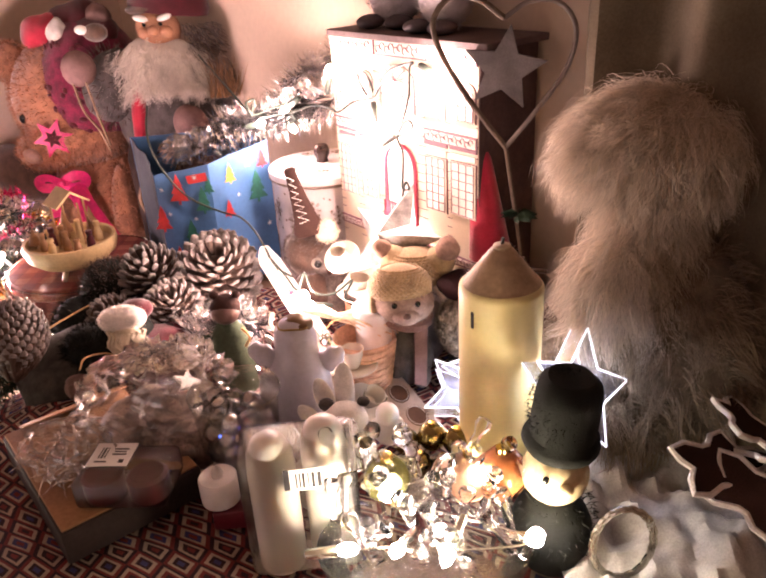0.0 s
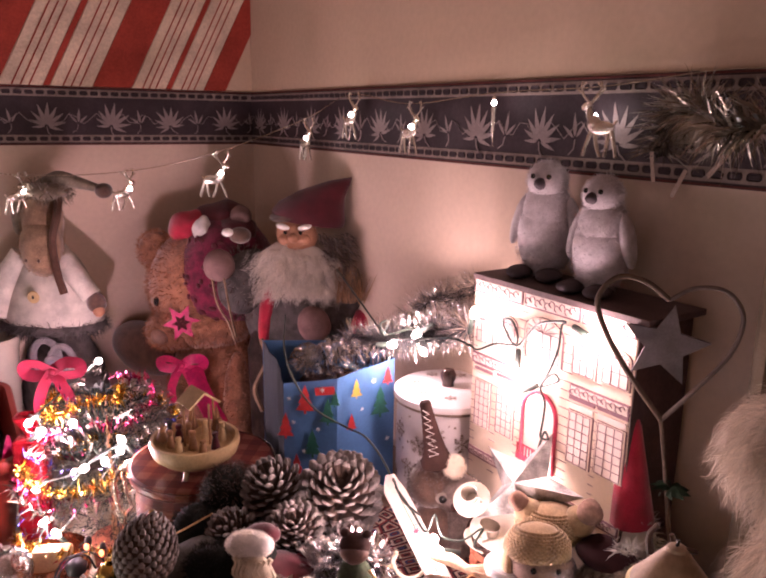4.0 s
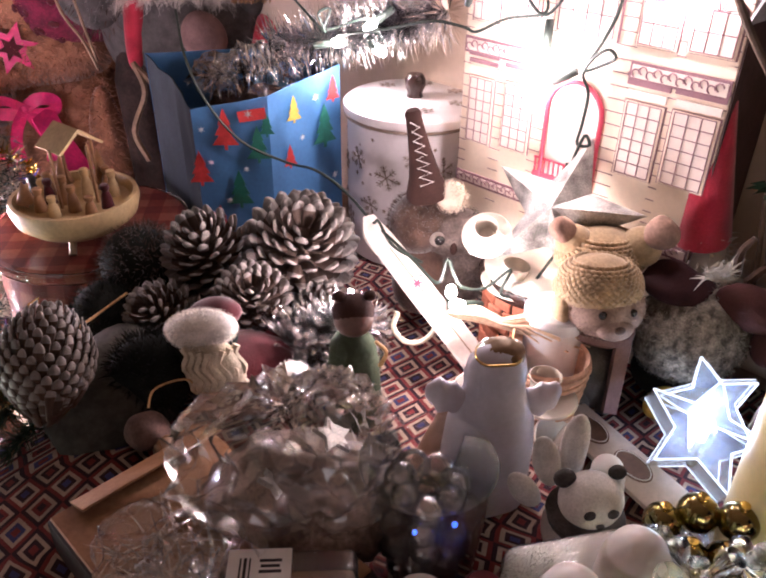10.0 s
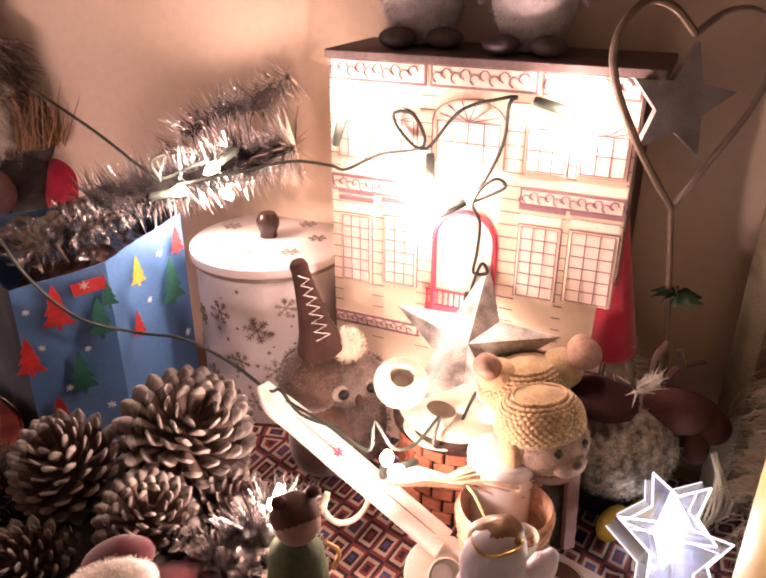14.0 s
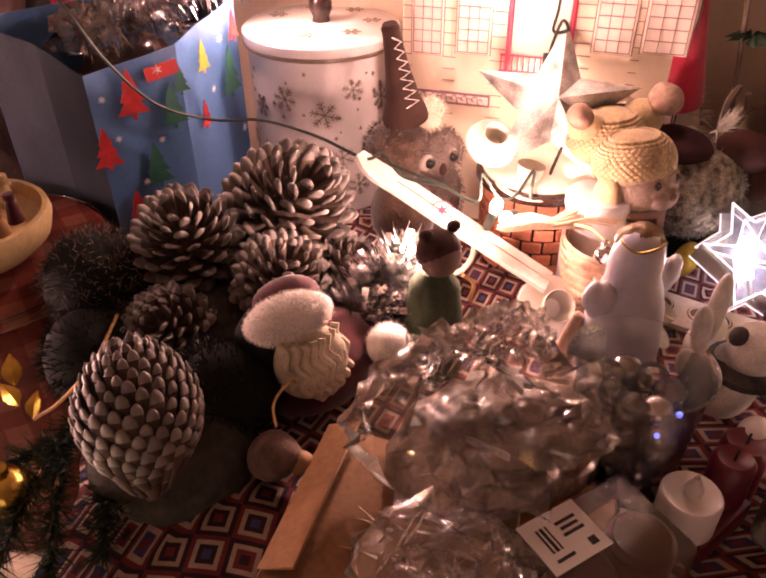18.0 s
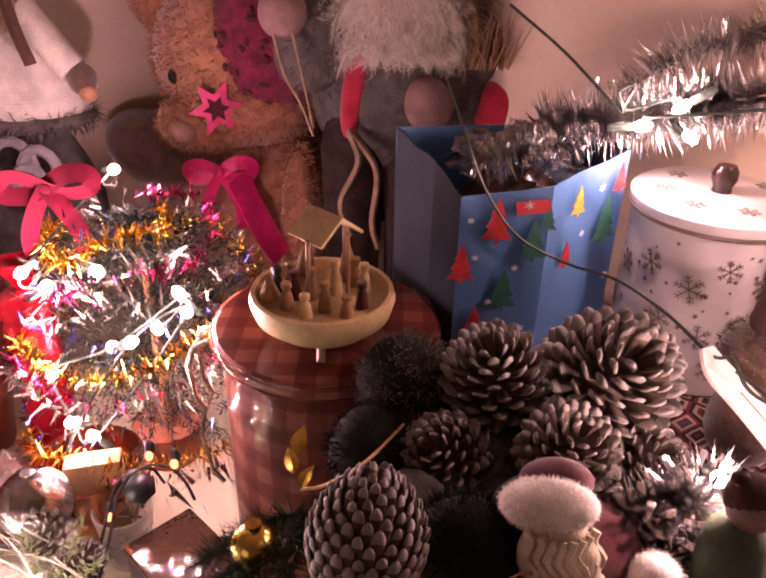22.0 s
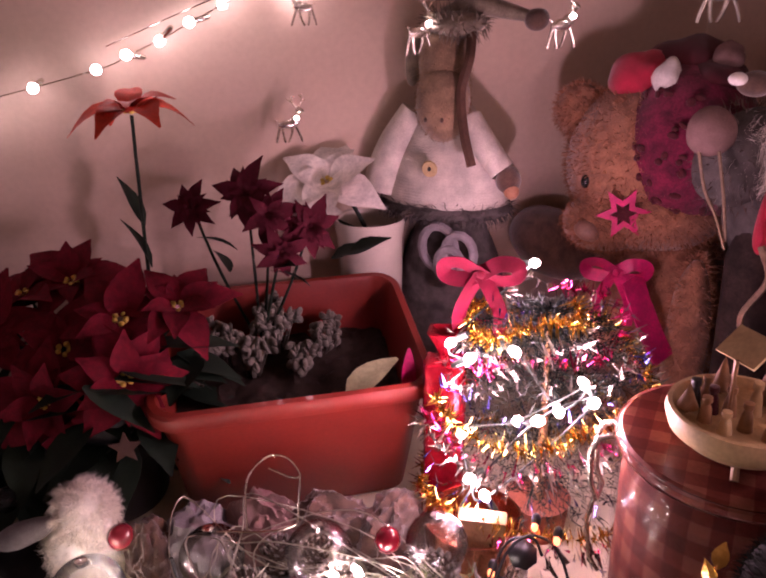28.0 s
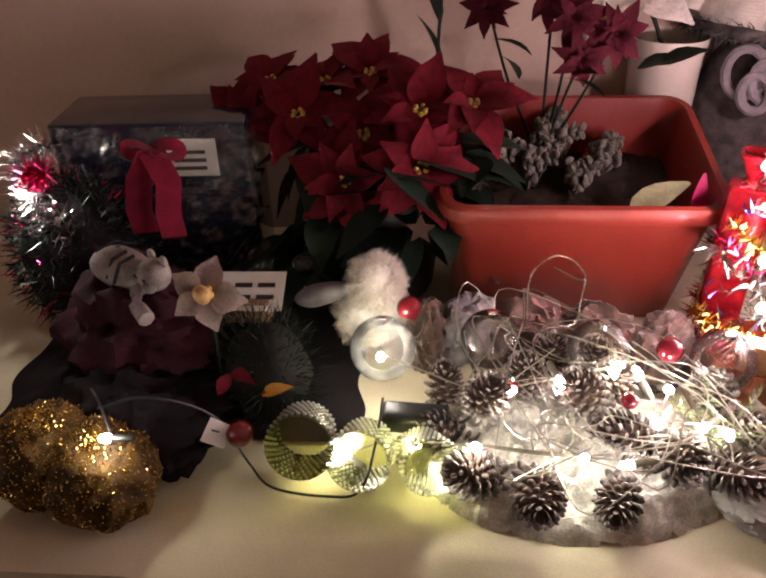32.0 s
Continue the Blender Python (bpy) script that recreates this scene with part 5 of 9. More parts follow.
for cx, cy, h, n in ((-0.012, 0.085, 0.085, 26), (-0.100, 0.062, 0.075, 24), (-0.055, 0.030, 0.065, 20), (0.060, 0.075, 0.055, 16), (-0.140, 0.015, 0.050, 12), (0.020, 0.020, 0.045, 12)):
    lobes = []
    for _ in range(n):
        a, r = rnd.uniform(0, 6.28), rnd.uniform(0.0, 0.035)
        top = Vector((cx + r * math.cos(a), cy + r * math.sin(a), 0.150 + h * rnd.uniform(0.6, 1.1)))
        lobes.append(tube([(cx + r * 0.3 * math.cos(a), cy + r * 0.3 * math.sin(a), 0.145), top], 0.0016, 5, 0.7))
        for k in range(7):
            b = rnd.uniform(0, 6.28)
            lobes.append(at(ball(0.0060, 0.0036, 0.0085, 8, 6), top.x + 0.008 * math.cos(b), top.y + 0.008 * math.sin(b), top.z + rnd.uniform(-0.012, 0.008), rnd.uniform(-40, 40), rnd.uniform(-40, 40), rnd.uniform(0, 180)))
    tagged(part("dried_sprig", joined(*lobes), sprig, t), kind="stuff")
part("fallen_leaf", at(petal(0.095, 0.048, 0.15, 0.3, 0.7), 0.075, -0.100, 0.200, 0, -28, 22), mat("pale_green_leaf", (0.34, 0.33, 0.18), 0.7), t)
# Magenta strip put in for the lit edge of the trough wall.
part("lit_edge_strip", at(petal(0.075, 0.022, 0.1, 0.2, 0.6), 0.168, -0.095, 0.185, 0, -72, 80), felt_pink, t)


t = thing("dark_wooden_wedge", (TX - 0.065, TY + 0.085, TABLE + 0.004), "dark wooden block propping up the flower trough", "wooden block", TT)
part("block", box(0.24, 0.030, 0.050, 0.003), table_wood, t)


def flower(t, place, aim, n, ln, wd, material, turn=0.0, rings=2, bend=0.25, beads=True):
    """A flower head as a part, each petal a sub-part; aim: the way it faces."""
    z = Vector(aim).normalized()
    x = z.orthogonal().normalized()
    m = Matrix((x, z.cross(x), z)).transposed().to_4x4()
    m.translation = Vector(place) - Vector(t.location)
    core = ball(0.008, 0.008, 0.006, 10, 6) if not beads else joined(*[at(ball(0.0045, u=8, v=6), 0.008 * math.cos(k * 2.4), 0.008 * math.sin(k * 2.4), 0.004) for k in range(6)])
    head = part("flower_head", core, print_gold if beads else material, t)
    head.matrix_basis = m
    mesh = None
    rnd = random.Random(int(abs(place[0]) * 1e4))
    for r in range(rings):
        for k in range(n):
            s = (1.0, 0.68, 0.45)[r] * rnd.uniform(0.85, 1.12)
            q = Matrix.Rotation(2 * math.pi * (k + 0.5 * r) / n + turn + rnd.uniform(-0.15, 0.15), 4, "Z") @ Matrix.Rotation(radians(-6 - 16 * r + rnd.uniform(-14, 14)), 4, "Y") @ Matrix.Translation((0.006, 0, 0.001 * r)) @ Matrix.Scale(s, 4)
            if mesh is None:
                ob = part("petal", petal(ln, wd, bend, 0.25, 1.0, 6), material, head)
                mesh = ob.data
                ob.matrix_basis = q
            else:
                piece("petal", mesh, head, q)
    return head


def stem(t, pts, r=0.003, material=None):
    return wpart("stem", tube(curve(pts, 5), r, 6, 0.8), material or leaf_green, t)


t = thing("red_poinsettia", (-1.36, 1.0, TABLE + 0.004), "red silk poinsettia in a black pot", "poinsettia")
part("pot", lathe([(0, 0), (0.075, 0), (0.08, 0.01), (0.10, 0.17), (0.104, 0.172), (0.104, 0.19), (0.097, 0.19), (0.092, 0.165), (0, 0.16)], 28), black_matt, t)
for p, a in (((-1.355, 0.955, 1.015), (0.5, -0.6, 0.7)), ((-1.465, 0.925, 1.03), (0.4, -0.6, 0.8)), ((-1.285, 1.0, 1.055), (0.5, -0.5, 0.8)), ((-1.245, 0.955, 0.995), (0.7, -0.6, 0.4)), ((-1.42, 1.04, 1.075), (0.2, -0.4, 1)), ((-1.55, 0.89, 1.015), (0.2, -0.6, 0.6)),
             ((-1.34, 0.90, 0.965), (0.4, -0.8, 0.3)), ((-1.23, 1.055, 1.06), (0.4, -0.3, 0.9)), ((-1.48, 1.0, 1.06), (0, -0.3, 1)), ((-1.58, 0.97, 1.05), (0, -0.4, 0.9))):
    flower(t, p, a, 6, 0.085, 0.05, leaf_red, rings=2)
    stem(t, [(-1.36, 1.0, 0.90), (p[0] * 0.5 - 0.68, p[1] * 0.5 + 0.5, 0.97), (p[0], p[1] + 0.01, p[2] - 0.01)], 0.003)
rnd = random.Random(41)
for k in range(64):
    a = rnd.uniform(0, 6.28)
    ob = part("leaf", petal(0.11, 0.055, 0.1, 0.25, 1.0, 6), leaf_green, t) if k == 0 else piece("leaf", bpy.data.objects["leaf"].data, t, Matrix())
    ob.matrix_basis = Matrix.Translation((0.16 * rnd.uniform(-1, 1), 0.10 * rnd.uniform(-1, 0.6), rnd.uniform(0.13, 0.29))) @ Matrix.Rotation(a, 4, "Z") @ Matrix.Rotation(radians(rnd.uniform(5, 40)), 4, "Y")

for k in range(46):
    ob = piece("leaf", bpy.data.objects["leaf"].data, t, Matrix())
    ob.matrix_basis = Matrix.Translation((rnd.uniform(-0.19, 0.06), rnd.uniform(-0.14, 0.0), rnd.uniform(0.06, 0.22))) @ Matrix.Rotation(rnd.uniform(-2.9, 0.2), 4, "Z") @ Matrix.Rotation(radians(rnd.uniform(20, 70)), 4, "Y")

# White star tag; the dimness of its corner is put into the colour.
wpart("star_tag", at(slab(star_outline(5, 0.022, 0.010), 0.002), -1.187, 0.885, 0.944, -10, 0, 35), felt_brown, t, "white star tag, coloured dark for its dim corner", smooth=False)

t = thing("white_poinsettia", (-1.112, 1.42, TABLE + 0.004), "white silk poinsettia in a tall white pot", "poinsettia")
part("pot", lathe([(0, 0), (0.045, 0), (0.05, 0.01), (0.058, 0.34), (0.062, 0.36), (0.062, 0.372), (0.056, 0.37), (0.052, 0.34), (0, 0.33)], 28), china, t)
flower(t, (-1.165, 1.372, 1.172), (0.2, -0.6, 0.75), 6, 0.095, 0.062, leaf_white, rings=2)
flower(t, (-1.205, 1.365, 1.125), (-0.3, -0.7, 0.3), 5, 0.08, 0.055, leaf_white, rings=1)
stem(t, [(-1.112, 1.42, 1.07), (-1.14, 1.40, 1.14), (-1.165, 1.378, 1.168)], 0.004)
stem(t, [(-1.112, 1.42, 1.07), (-1.17, 1.40, 1.10), (-1.205, 1.37, 1.122)], 0.004)

t = thing("orange_silk_flower", (-1.375, 1.165, TABLE + 0.004), "tall orange-red silk flower on a thin dark stem", "silk flower")
flower(t, (-1.363, 1.155, 1.312), (0.05, -0.12, 1), 6, 0.085, 0.055, leaf_orange, rings=2, bend=0.5)
stem(t, [(-1.375, 1.165, TABLE + 0.004), (-1.385, 1.16, 1.0), (-1.37, 1.155, 1.2), (-1.363, 1.155, 1.308)], 0.0032)
for q in (pose(-0.002, -0.005, 0.40, 0, -60, 170), pose(0.0, -0.005, 0.33, 0, -70, 200)):
    part("leaf", petal(0.09, 0.024, 0.2, 0.3), leaf_green, t).matrix_basis = q
t = thing("dark_red_flower_bunch", (-1.20, 1.20, TABLE + 0.21), "bunch of dark red silk flowers planted in the trough", "silk flowers")
for p, a, s in (((-1.325, 1.215, 1.155), (0.3, -0.8, 0.3), 0.038), ((-1.205, 1.205, 1.19), (0.2, -0.8, 0.4), 0.05), ((-1.165, 1.20, 1.165), (0.4, -0.7, 0.3), 0.045), ((-1.11, 1.225, 1.145), (0.5, -0.7, 0.2), 0.045), ((-1.14, 1.19, 1.115), (0.5, -0.8, 0.0), 0.04)):
    flower(t, p, a, 7, s, s * 0.5, flower_dark, rings=3, bend=0.5, beads=False)
    stem(t, [(-1.20, 1.20, 0.935), (p[0] * 0.6 - 0.48, p[1] * 0.6 + 0.48, 1.05), p], 0.0026)
for k, (x, y, z, a) in enumerate(((-1.06, 1.20, 1.11, 10), (-1.23, 1.2, 1.10, 200), (-1.16, 1.2, 1.08, 330), (-1.10, 1.2, 1.06, 190), (-1.25, 1.2, 1.06, 150), (-1.03, 1.2, 1.12, 30))):
    wpart("leaf", at(petal(0.065, 0.026, 0.2, 0.3), x, y, z, 30, -25, a), leaf_green, t)


# ---- the small decorated tree ----
t = thing("tinsel_tree", (-0.738, 1.205, TABLE + 0.004), "small artificial tree wrapped in gold, pink and silver tinsel", "christmas tree")
part("pot", lathe([(0, 0), (0.04, 0), (0.045, 0.05), (0.047, 0.055), (0.043, 0.055), (0, 0.05)], 20), brick_red, t)
part("trunk", tube([(0, 0, 0.04), (0.002, 0, 0.2), (0, 0, 0.34)], 0.008, 8, 0.4), wood_mid, t)
rnd = random.Random(51)
sp = []
for k in range(330):
    f = rnd.random() ** 0.8
    z, r, a = 0.05 + 0.30 * f, 0.16 * (1 - f * f) ** 0.5 + 0.015, rnd.uniform(0, 6.283)
    d = Vector((math.cos(a), math.sin(a), 0.15))
    for j in range(26):
        q = j / 26
        sp.append((Vector((0, 0, z)) + d * r * q, d + Vector((rnd.uniform(-1, 1), rnd.uniform(-1, 1), rnd.uniform(-1, 1)))))
tagged(part("needle_mass", strands(sp, 0.016, 0.0018, 0.2, 0.3, 52), needle_dark, t), kind="stuff")


def spiral(z0, z1, r0, r1, turns, a0, n=48):
    """A winding line round a dome-shaped tree."""
    out = []
    for k in range(n + 1):
        f = k / n
        r, a = r1 + (r0 - r1) * (1 - f * f) ** 0.5, a0 + turns * 6.283 * f
        out.append((r * math.cos(a), r * math.sin(a), z0 + (z1 - z0) * f + 0.012 * math.sin(k * 1.3)))
    return out


for k, (m, a0, n, dz) in enumerate(((tinsel_gold, 0.4, 3000, 0.0), (tinsel_pink, 2.3, 900, 0.02), (tinsel_dull, 4.2, 500, 0.04), (tinsel_blue, 5.2, 250, 0.01))):
    tagged(part("tinsel_garland", strands(tinsel(spiral(0.04 + dz, 0.375, 0.17, 0.03, 2.9, a0), 1, n, seed=60 + k), 0.019, 0.0036, 0.0, 0.3, 70 + k, 2), m, t), kind="stuff")
tagged(part("foil_fringe", strands(tinsel(spiral(0.06, 0.34, 0.175, 0.03, 2.4, 3.6), 1, 600, seed=77), 0.026, 0.006, 0.1, 0.3, 78, 2), tinsel_dull, t), kind="stuff")
bows = ((-0.828, 1.19, 1.125, 0.05, 15),)
for x, y, z, s, a in bows:
    wpart("bow", bow(x, y, z, s, a), velvet_red, t, "deep red velvet bow")
TREE_BULBS = ((-0.778, 1.262, 1.122), (-0.845, 1.135, 1.048), (-0.818, 1.12, 1.036), (-0.765, 1.135, 1.052), (-0.70, 1.115, 0.995), (-0.672, 1.13, 1.025), (-0.745, 1.095, 0.978), (-0.812, 1.09, 0.948), (-0.795, 1.075, 0.892), (-0.772, 1.07, 0.872), (-0.655, 1.085, 1.03), (-0.715, 1.07, 1.0))

t = thing("red_foil_cracker", (-0.868, 1.165, TABLE + 0.004), "shiny red foil wrapped parcel standing by the tinsel tree", "foil parcel", 20)
foil_red = mat("red_foil", (0.36, 0.012, 0.02), 0.22, metal=0.7, bump=0.6, fine=60)
bm = box(0.055, 0.05, 0.27, 0.006)
bmesh.ops.subdivide_edges(bm, edges=bm.edges[:], cuts=4, use_grid_fill=True)
for w in bm.verts:
    w.co += Vector((1, 0.7, 0)) * 0.006 * noise.noise(w.co * 45)
part("wrapper", bm, foil_red, t)
part("twist", at(lathe([(0.012, 0.0), (0.008, 0.01), (0.018, 0.03), (0.026, 0.045), (0.02, 0.046), (0, 0.03)], 16, 0.15), 0, 0, 0.268), foil_red, t)

# copper bowl and small bits round the foot of the tree
t = thing("copper_dish", (-0.79, 1.075, TABLE + 0.004), "small copper dish with a lit bulb in it", "dish")
part("dish", lathe([(0, 0), (0.03, 0), (0.05, 0.02), (0.062, 0.06), (0.064, 0.10), (0.061, 0.10), (0.057, 0.06), (0.045, 0.024), (0, 0.01)], 28), mat("copper", (0.6, 0.26, 0.14), 0.25, metal=1.0), t)

# ---- woollen, wooden and china things in the middle ----
SCALE_MESH = {}


def pine_cone(place, aim, r, ln, label, closed=False, separate=True):
    """A pine cone: a core and scales set in spirals; aim: the way its tip points."""
    z = Vector(aim).normalized()
    x = z.orthogonal().normalized()
    t = thing("pine_cone", place, label, "pine cone", group="pine cones")
    m = Matrix((x, z.cross(x), z)).transposed()
    t.rotation_euler = m.to_euler()
    part("core", lathe([(0, -ln * 0.48), (r * 0.45, -ln * 0.36), (r * 0.6, -ln * 0.1), (r * 0.42, ln * 0.25), (0, ln * 0.46)], 12), cone_brown, t)
    if "s" not in SCALE_MESH:
        bm = bmesh.new()
        pts = [[(x, -w, z + h), (x, 0, z + h * 1.5), (x, w, z + h), (x, w * 0.7, z - h), (x, -w * 0.7, z - h)] for x, w, z, h in ((0, 0.12, 0, 0.03), (0.45, 0.20, 0.0, 0.03), (0.80, 0.235, 0.03, 0.032), (1.0, 0.20, 0.08, 0.04), (1.12, 0.11, 0.14, 0.034), (1.18, 0.03, 0.17, 0.012))]
        vs = [[bm.verts.new(p) for p in q] for q in pts]
        for a, b in zip(vs, vs[1:]):
            for k in range(5):
                bm.faces.new((a[k], a[(k + 1) % 5], b[(k + 1) % 5], b[k]))
        bm.faces.new(vs[-1])
        bmesh.ops.recalc_face_normals(bm, faces=bm.faces[:])
        for f in bm.faces:
            f.material_index = 1 if f.calc_center_median().x > (0.93 if closed else 0.83) else 0
            f.smooth = True
        me = bpy.data.meshes.new("scale")
        bm.to_mesh(me)
        bm.free()
        me.materials.append(cone_brown)
        me.materials.append(cone_tip)
        SCALE_MESH["s"] = me
    n = int((26 + 1750 * r) * (2.7 if closed else 1.15))
    rnd = random.Random(int(abs(place[0] * 1000)))
    poses = []
    for k in range(n):
        f = (k + 0.5) / n
        a = k * 2.39996
        h = (f - 0.47) * ln
        rr = r * math.sin(math.pi * (0.10 + 0.86 * f)) ** 0.65
        lift = radians(44 + 40 * f + rnd.uniform(-9, 9)) if closed else radians(-28 + 95 * f)
        size = r * (0.60 - 0.24 * f if closed else 0.92 - 0.42 * f) * rnd.uniform(0.9, 1.1)
        base = max(0.0, rr - size * math.cos(lift) * 0.95)
        poses.append(Matrix.Rotation(a, 4, "Z") @ Matrix.Translation((base, 0, h - size * math.sin(lift) * 0.5)) @ Matrix.Rotation(-lift, 4, "Y") @ Matrix.Scale(size, 4))
    if separate:
        for q in poses:
            piece("scale", SCALE_MESH["s"], t, q)
    else:
        bm = bmesh.new()
        for q in poses:
            me = SCALE_MESH["s"].copy()
            me.transform(q)
            bm.from_mesh(me)
            bpy.data.meshes.remove(me)
        tagged(part("scale_coat", bm, (cone_brown, cone_tip), t, smooth=False), kind="stuff")
    return t


pine_cone((-0.258, 0.945, 1.055), (0.15, -0.55, 0.75), 0.056, 0.11, "large open brown pine cone with frosted scale tips")
pine_cone((-0.352, 0.945, 1.055), (-0.2, -0.3, 0.9), 0.043, 0.08, "grey frosted pine cone lying on silver tinsel")
pine_cone((-0.305, 0.865, 1.045), (0.1, -0.5, 0.85), 0.036, 0.06, "small frosted pine cone lying among silver tinsel")
pine_cone((-0.456, 0.742, 1.072), (0.12, 0.35, 0.9), 0.038, 0.085, "big closed greyish pine cone seen from its base", closed=True)
pine_cone((-0.395, 0.885, 1.02), (-0.3, -0.4, 0.6), 0.034, 0.06, "small dark frosted pine cone")
pine_cone((-0.235, 0.88, 1.02), (0.3, -0.4, 0.7), 0.03, 0.05, "small frosted pine cone beside the lit tinsel")

# heap of silver tinsel under the cones
t = thing("silver_tinsel_garland", (-0.29, 0.90, CHEST + 0.008), "silver tinsel garland heaped round the pine cones", "tinsel")
core = []
pts = [(-0.42, 0.84, 1.0), (-0.36, 0.88, 1.01), (-0.30, 0.84, 1.015), (-0.26, 0.82, 1.03), (-0.22, 0.82, 1.05), (-0.19, 0.85, 1.02), (-0.24, 0.89, 1.01), (-0.30, 0.93, 1.015), (-0.36, 0.97, 1.02), (-0.41, 0.93, 1.0), (-0.33, 0.90, 1.01), (-0.25, 0.80, 1.01), (-0.29, 0.79, 1.0)]
wpart("cord", tube(curve(pts, 4), 0.0012, 5), wire_silver, t)
wpart("tinsel_fringe", strands(tinsel(pts, 1, 3600, seed=81), 0.034, 0.0046, 0.2, 0.3, 82, 2), tinsel_silver, t)["kind"] = "stuff"
wpart("frosted_moss", joined(*[egg(x, y, z, rx, ry, rz, 0.012, 30) for x, y, z, rx, ry, rz in ((-0.33, 0.91, 0.995, 0.09, 0.08, 0.035), (-0.24, 0.86, 0.99, 0.06, 0.06, 0.03), (-0.43, 0.80, 0.995, 0.06, 0.08, 0.045), (-0.40, 0.92, 1.0, 0.05, 0.08, 0.03))]), mat("grey_moss", (0.06, 0.055, 0.045), 0.95, scale=90, bump=1.0), t)
rnd = random.Random(180)
for k, (c, n, ln) in enumerate((((-0.228, 0.818, 1.040), 90, 0.040), ((-0.262, 0.812, 1.030), 60, 0.036), ((-0.200, 0.838, 1.028), 60, 0.034), ((-0.295, 0.838, 1.028), 50, 0.034), ((-0.205, 0.800, 1.010), 40, 0.030))):
    spots = [(Vector(c) + Vector((rnd.gauss(0, 0.004), rnd.gauss(0, 0.004), rnd.gauss(0, 0.004))), (rnd.gauss(0, 1), rnd.gauss(-0.4, 1), rnd.gauss(0.5, 0.8))) for _ in range(n)]
    bm = bmesh.new()
    for p, d in spots:
        d = Vector(d).normalized()
        sd = d.cross(Vector((rnd.gauss(0, 1), rnd.gauss(0, 1), rnd.gauss(0, 1)))).normalized()
        l2, wd, up = ln * rnd.uniform(0.7, 1.15), rnd.uniform(0.0035, 0.0060), d.cross(sd) * rnd.uniform(-0.006, 0.006)
        rows = [(bm.verts.new(p + d * l2 * f - sd * wd * (0.3 + 0.2 * f) + up * f * f), bm.verts.new(p + d * l2 * f + sd * wd * (0.3 + 0.2 * f) + up * f * f)) for f in (0.0, 0.35, 0.7, 1.0)]
        for q, r in zip(rows, rows[1:]):
            bm.faces.new((q[0], q[1], r[1], r[0]))
    wpart("foil_strip", bm, tinsel_silver, t)["kind"] = "stuff"
t = thing("hanging_silver_tinsel", on_right_wall(0.55, 0.06, 1.2), "thick silver tinsel garland draped behind the bag and the tin", "tinsel")
pts = [(-0.285, 1.20, 1.20), (-0.245, 1.18, 1.215), (-0.20, 1.165, 1.225), (-0.155, 1.16, 1.235), (-0.115, 1.15, 1.245), (-0.08, 1.12, 1.262)]
wpart("cord", tube(curve(pts, 4), 0.0014, 5), wire_silver, t)
wpart("tinsel_fringe", strands(tinsel(pts, 1, 2000, seed=83), 0.042, 0.0044, 0.15, 0.25, 84, 2), tinsel_silver, t)["kind"] = "stuff"
wpart("tinsel_fringe", strands(tinsel([(-0.20, 1.22, 1.23), (-0.15, 1.21, 1.28), (-0.10, 1.18, 1.30), (-0.07, 1.15, 1.33)], 1, 900, seed=85), 0.035, 0.003, 0.15, 0.25, 86, 2), tinsel_silver, t)["kind"] = "stuff"

# clear film in the gift bag
def film(x, y, z, rx, ry, rz, seed, n=26, m=14, crumple=0.35, cut=None, jitter=0.0):
    """A crumpled sheet closed on itself, with sharp folds; jitter shifts its corners, for creased facets."""
    rnd = random.Random(int(seed * 10))
    bm = bmesh.new()
    bmesh.ops.create_uvsphere(bm, u_segments=n, v_segments=m, radius=1.0)
    for w in bm.verts:
        c, k = w.co, 1.0
        if jitter:
            c = (c + Vector((rnd.uniform(-1, 1), rnd.uniform(-1, 1), rnd.uniform(-1, 1))) * jitter)
        for f, a in ((1.4, 0.55), (2.9, 0.40), (5.6, 0.17)):
            q = Vector((c.x + seed, c.y - seed * 0.6, c.z + seed * 0.3)) * f
            k += crumple * a * (0.55 - 2.2 * abs(noise.noise(q)))
        w.co = Vector((c.x * rx, c.y * ry, c.z * rz)) * k + Vector((x, y, z))
    if cut is not None:
        bmesh.ops.delete(bm, geom=[w for w in bm.verts if w.co.z < z + cut * rz], context="VERTS")
    return bm


t = thing("crumpled_film", (-0.32, 1.165, 1.12), "crumpled clear film sticking out of the gift bag", "plastic film")
wpart("film", film(-0.312, 1.165, 1.165, 0.066, 0.040, 0.046, 3.3, 46, 30, 0.5, 0.0, 0.05), film_clear, t, smooth=False)
wpart("brown_filling", egg(-0.315, 1.17, 1.120, 0.062, 0.042, 0.05, 0.012, 40, u=40, v=26), mat("dark_brown_filling", (0.06, 0.03, 0.022), 0.6, scale=50, vary=0.6, bump=1.0, coat=0.3), t)
wpart("tinsel_fringe", strands(tinsel([(-0.36, 1.15, 1.185), (-0.335, 1.14, 1.19), (-0.30, 1.14, 1.195), (-0.255, 1.155, 1.205)], 1, 420, seed=87), 0.028, 0.004, 0.3, 0.4, 88, 2), tinsel_silver, t)["kind"] = "stuff"

# gnome with a crimped beard under a white brim
t = thing("santa_hat_gnome", (-0.345, 0.775, CHEST + 0.008), "felt gnome with a fluffy white hat brim and crimped cream beard", "doll")
S = []
g(egg(-0.312, 0.800, 1.008, 0.050, 0.042, 0.042, 0.004), 1)
g(egg(-0.345, 0.800, 1.045, 0.030, 0.026, 0.030), 11)
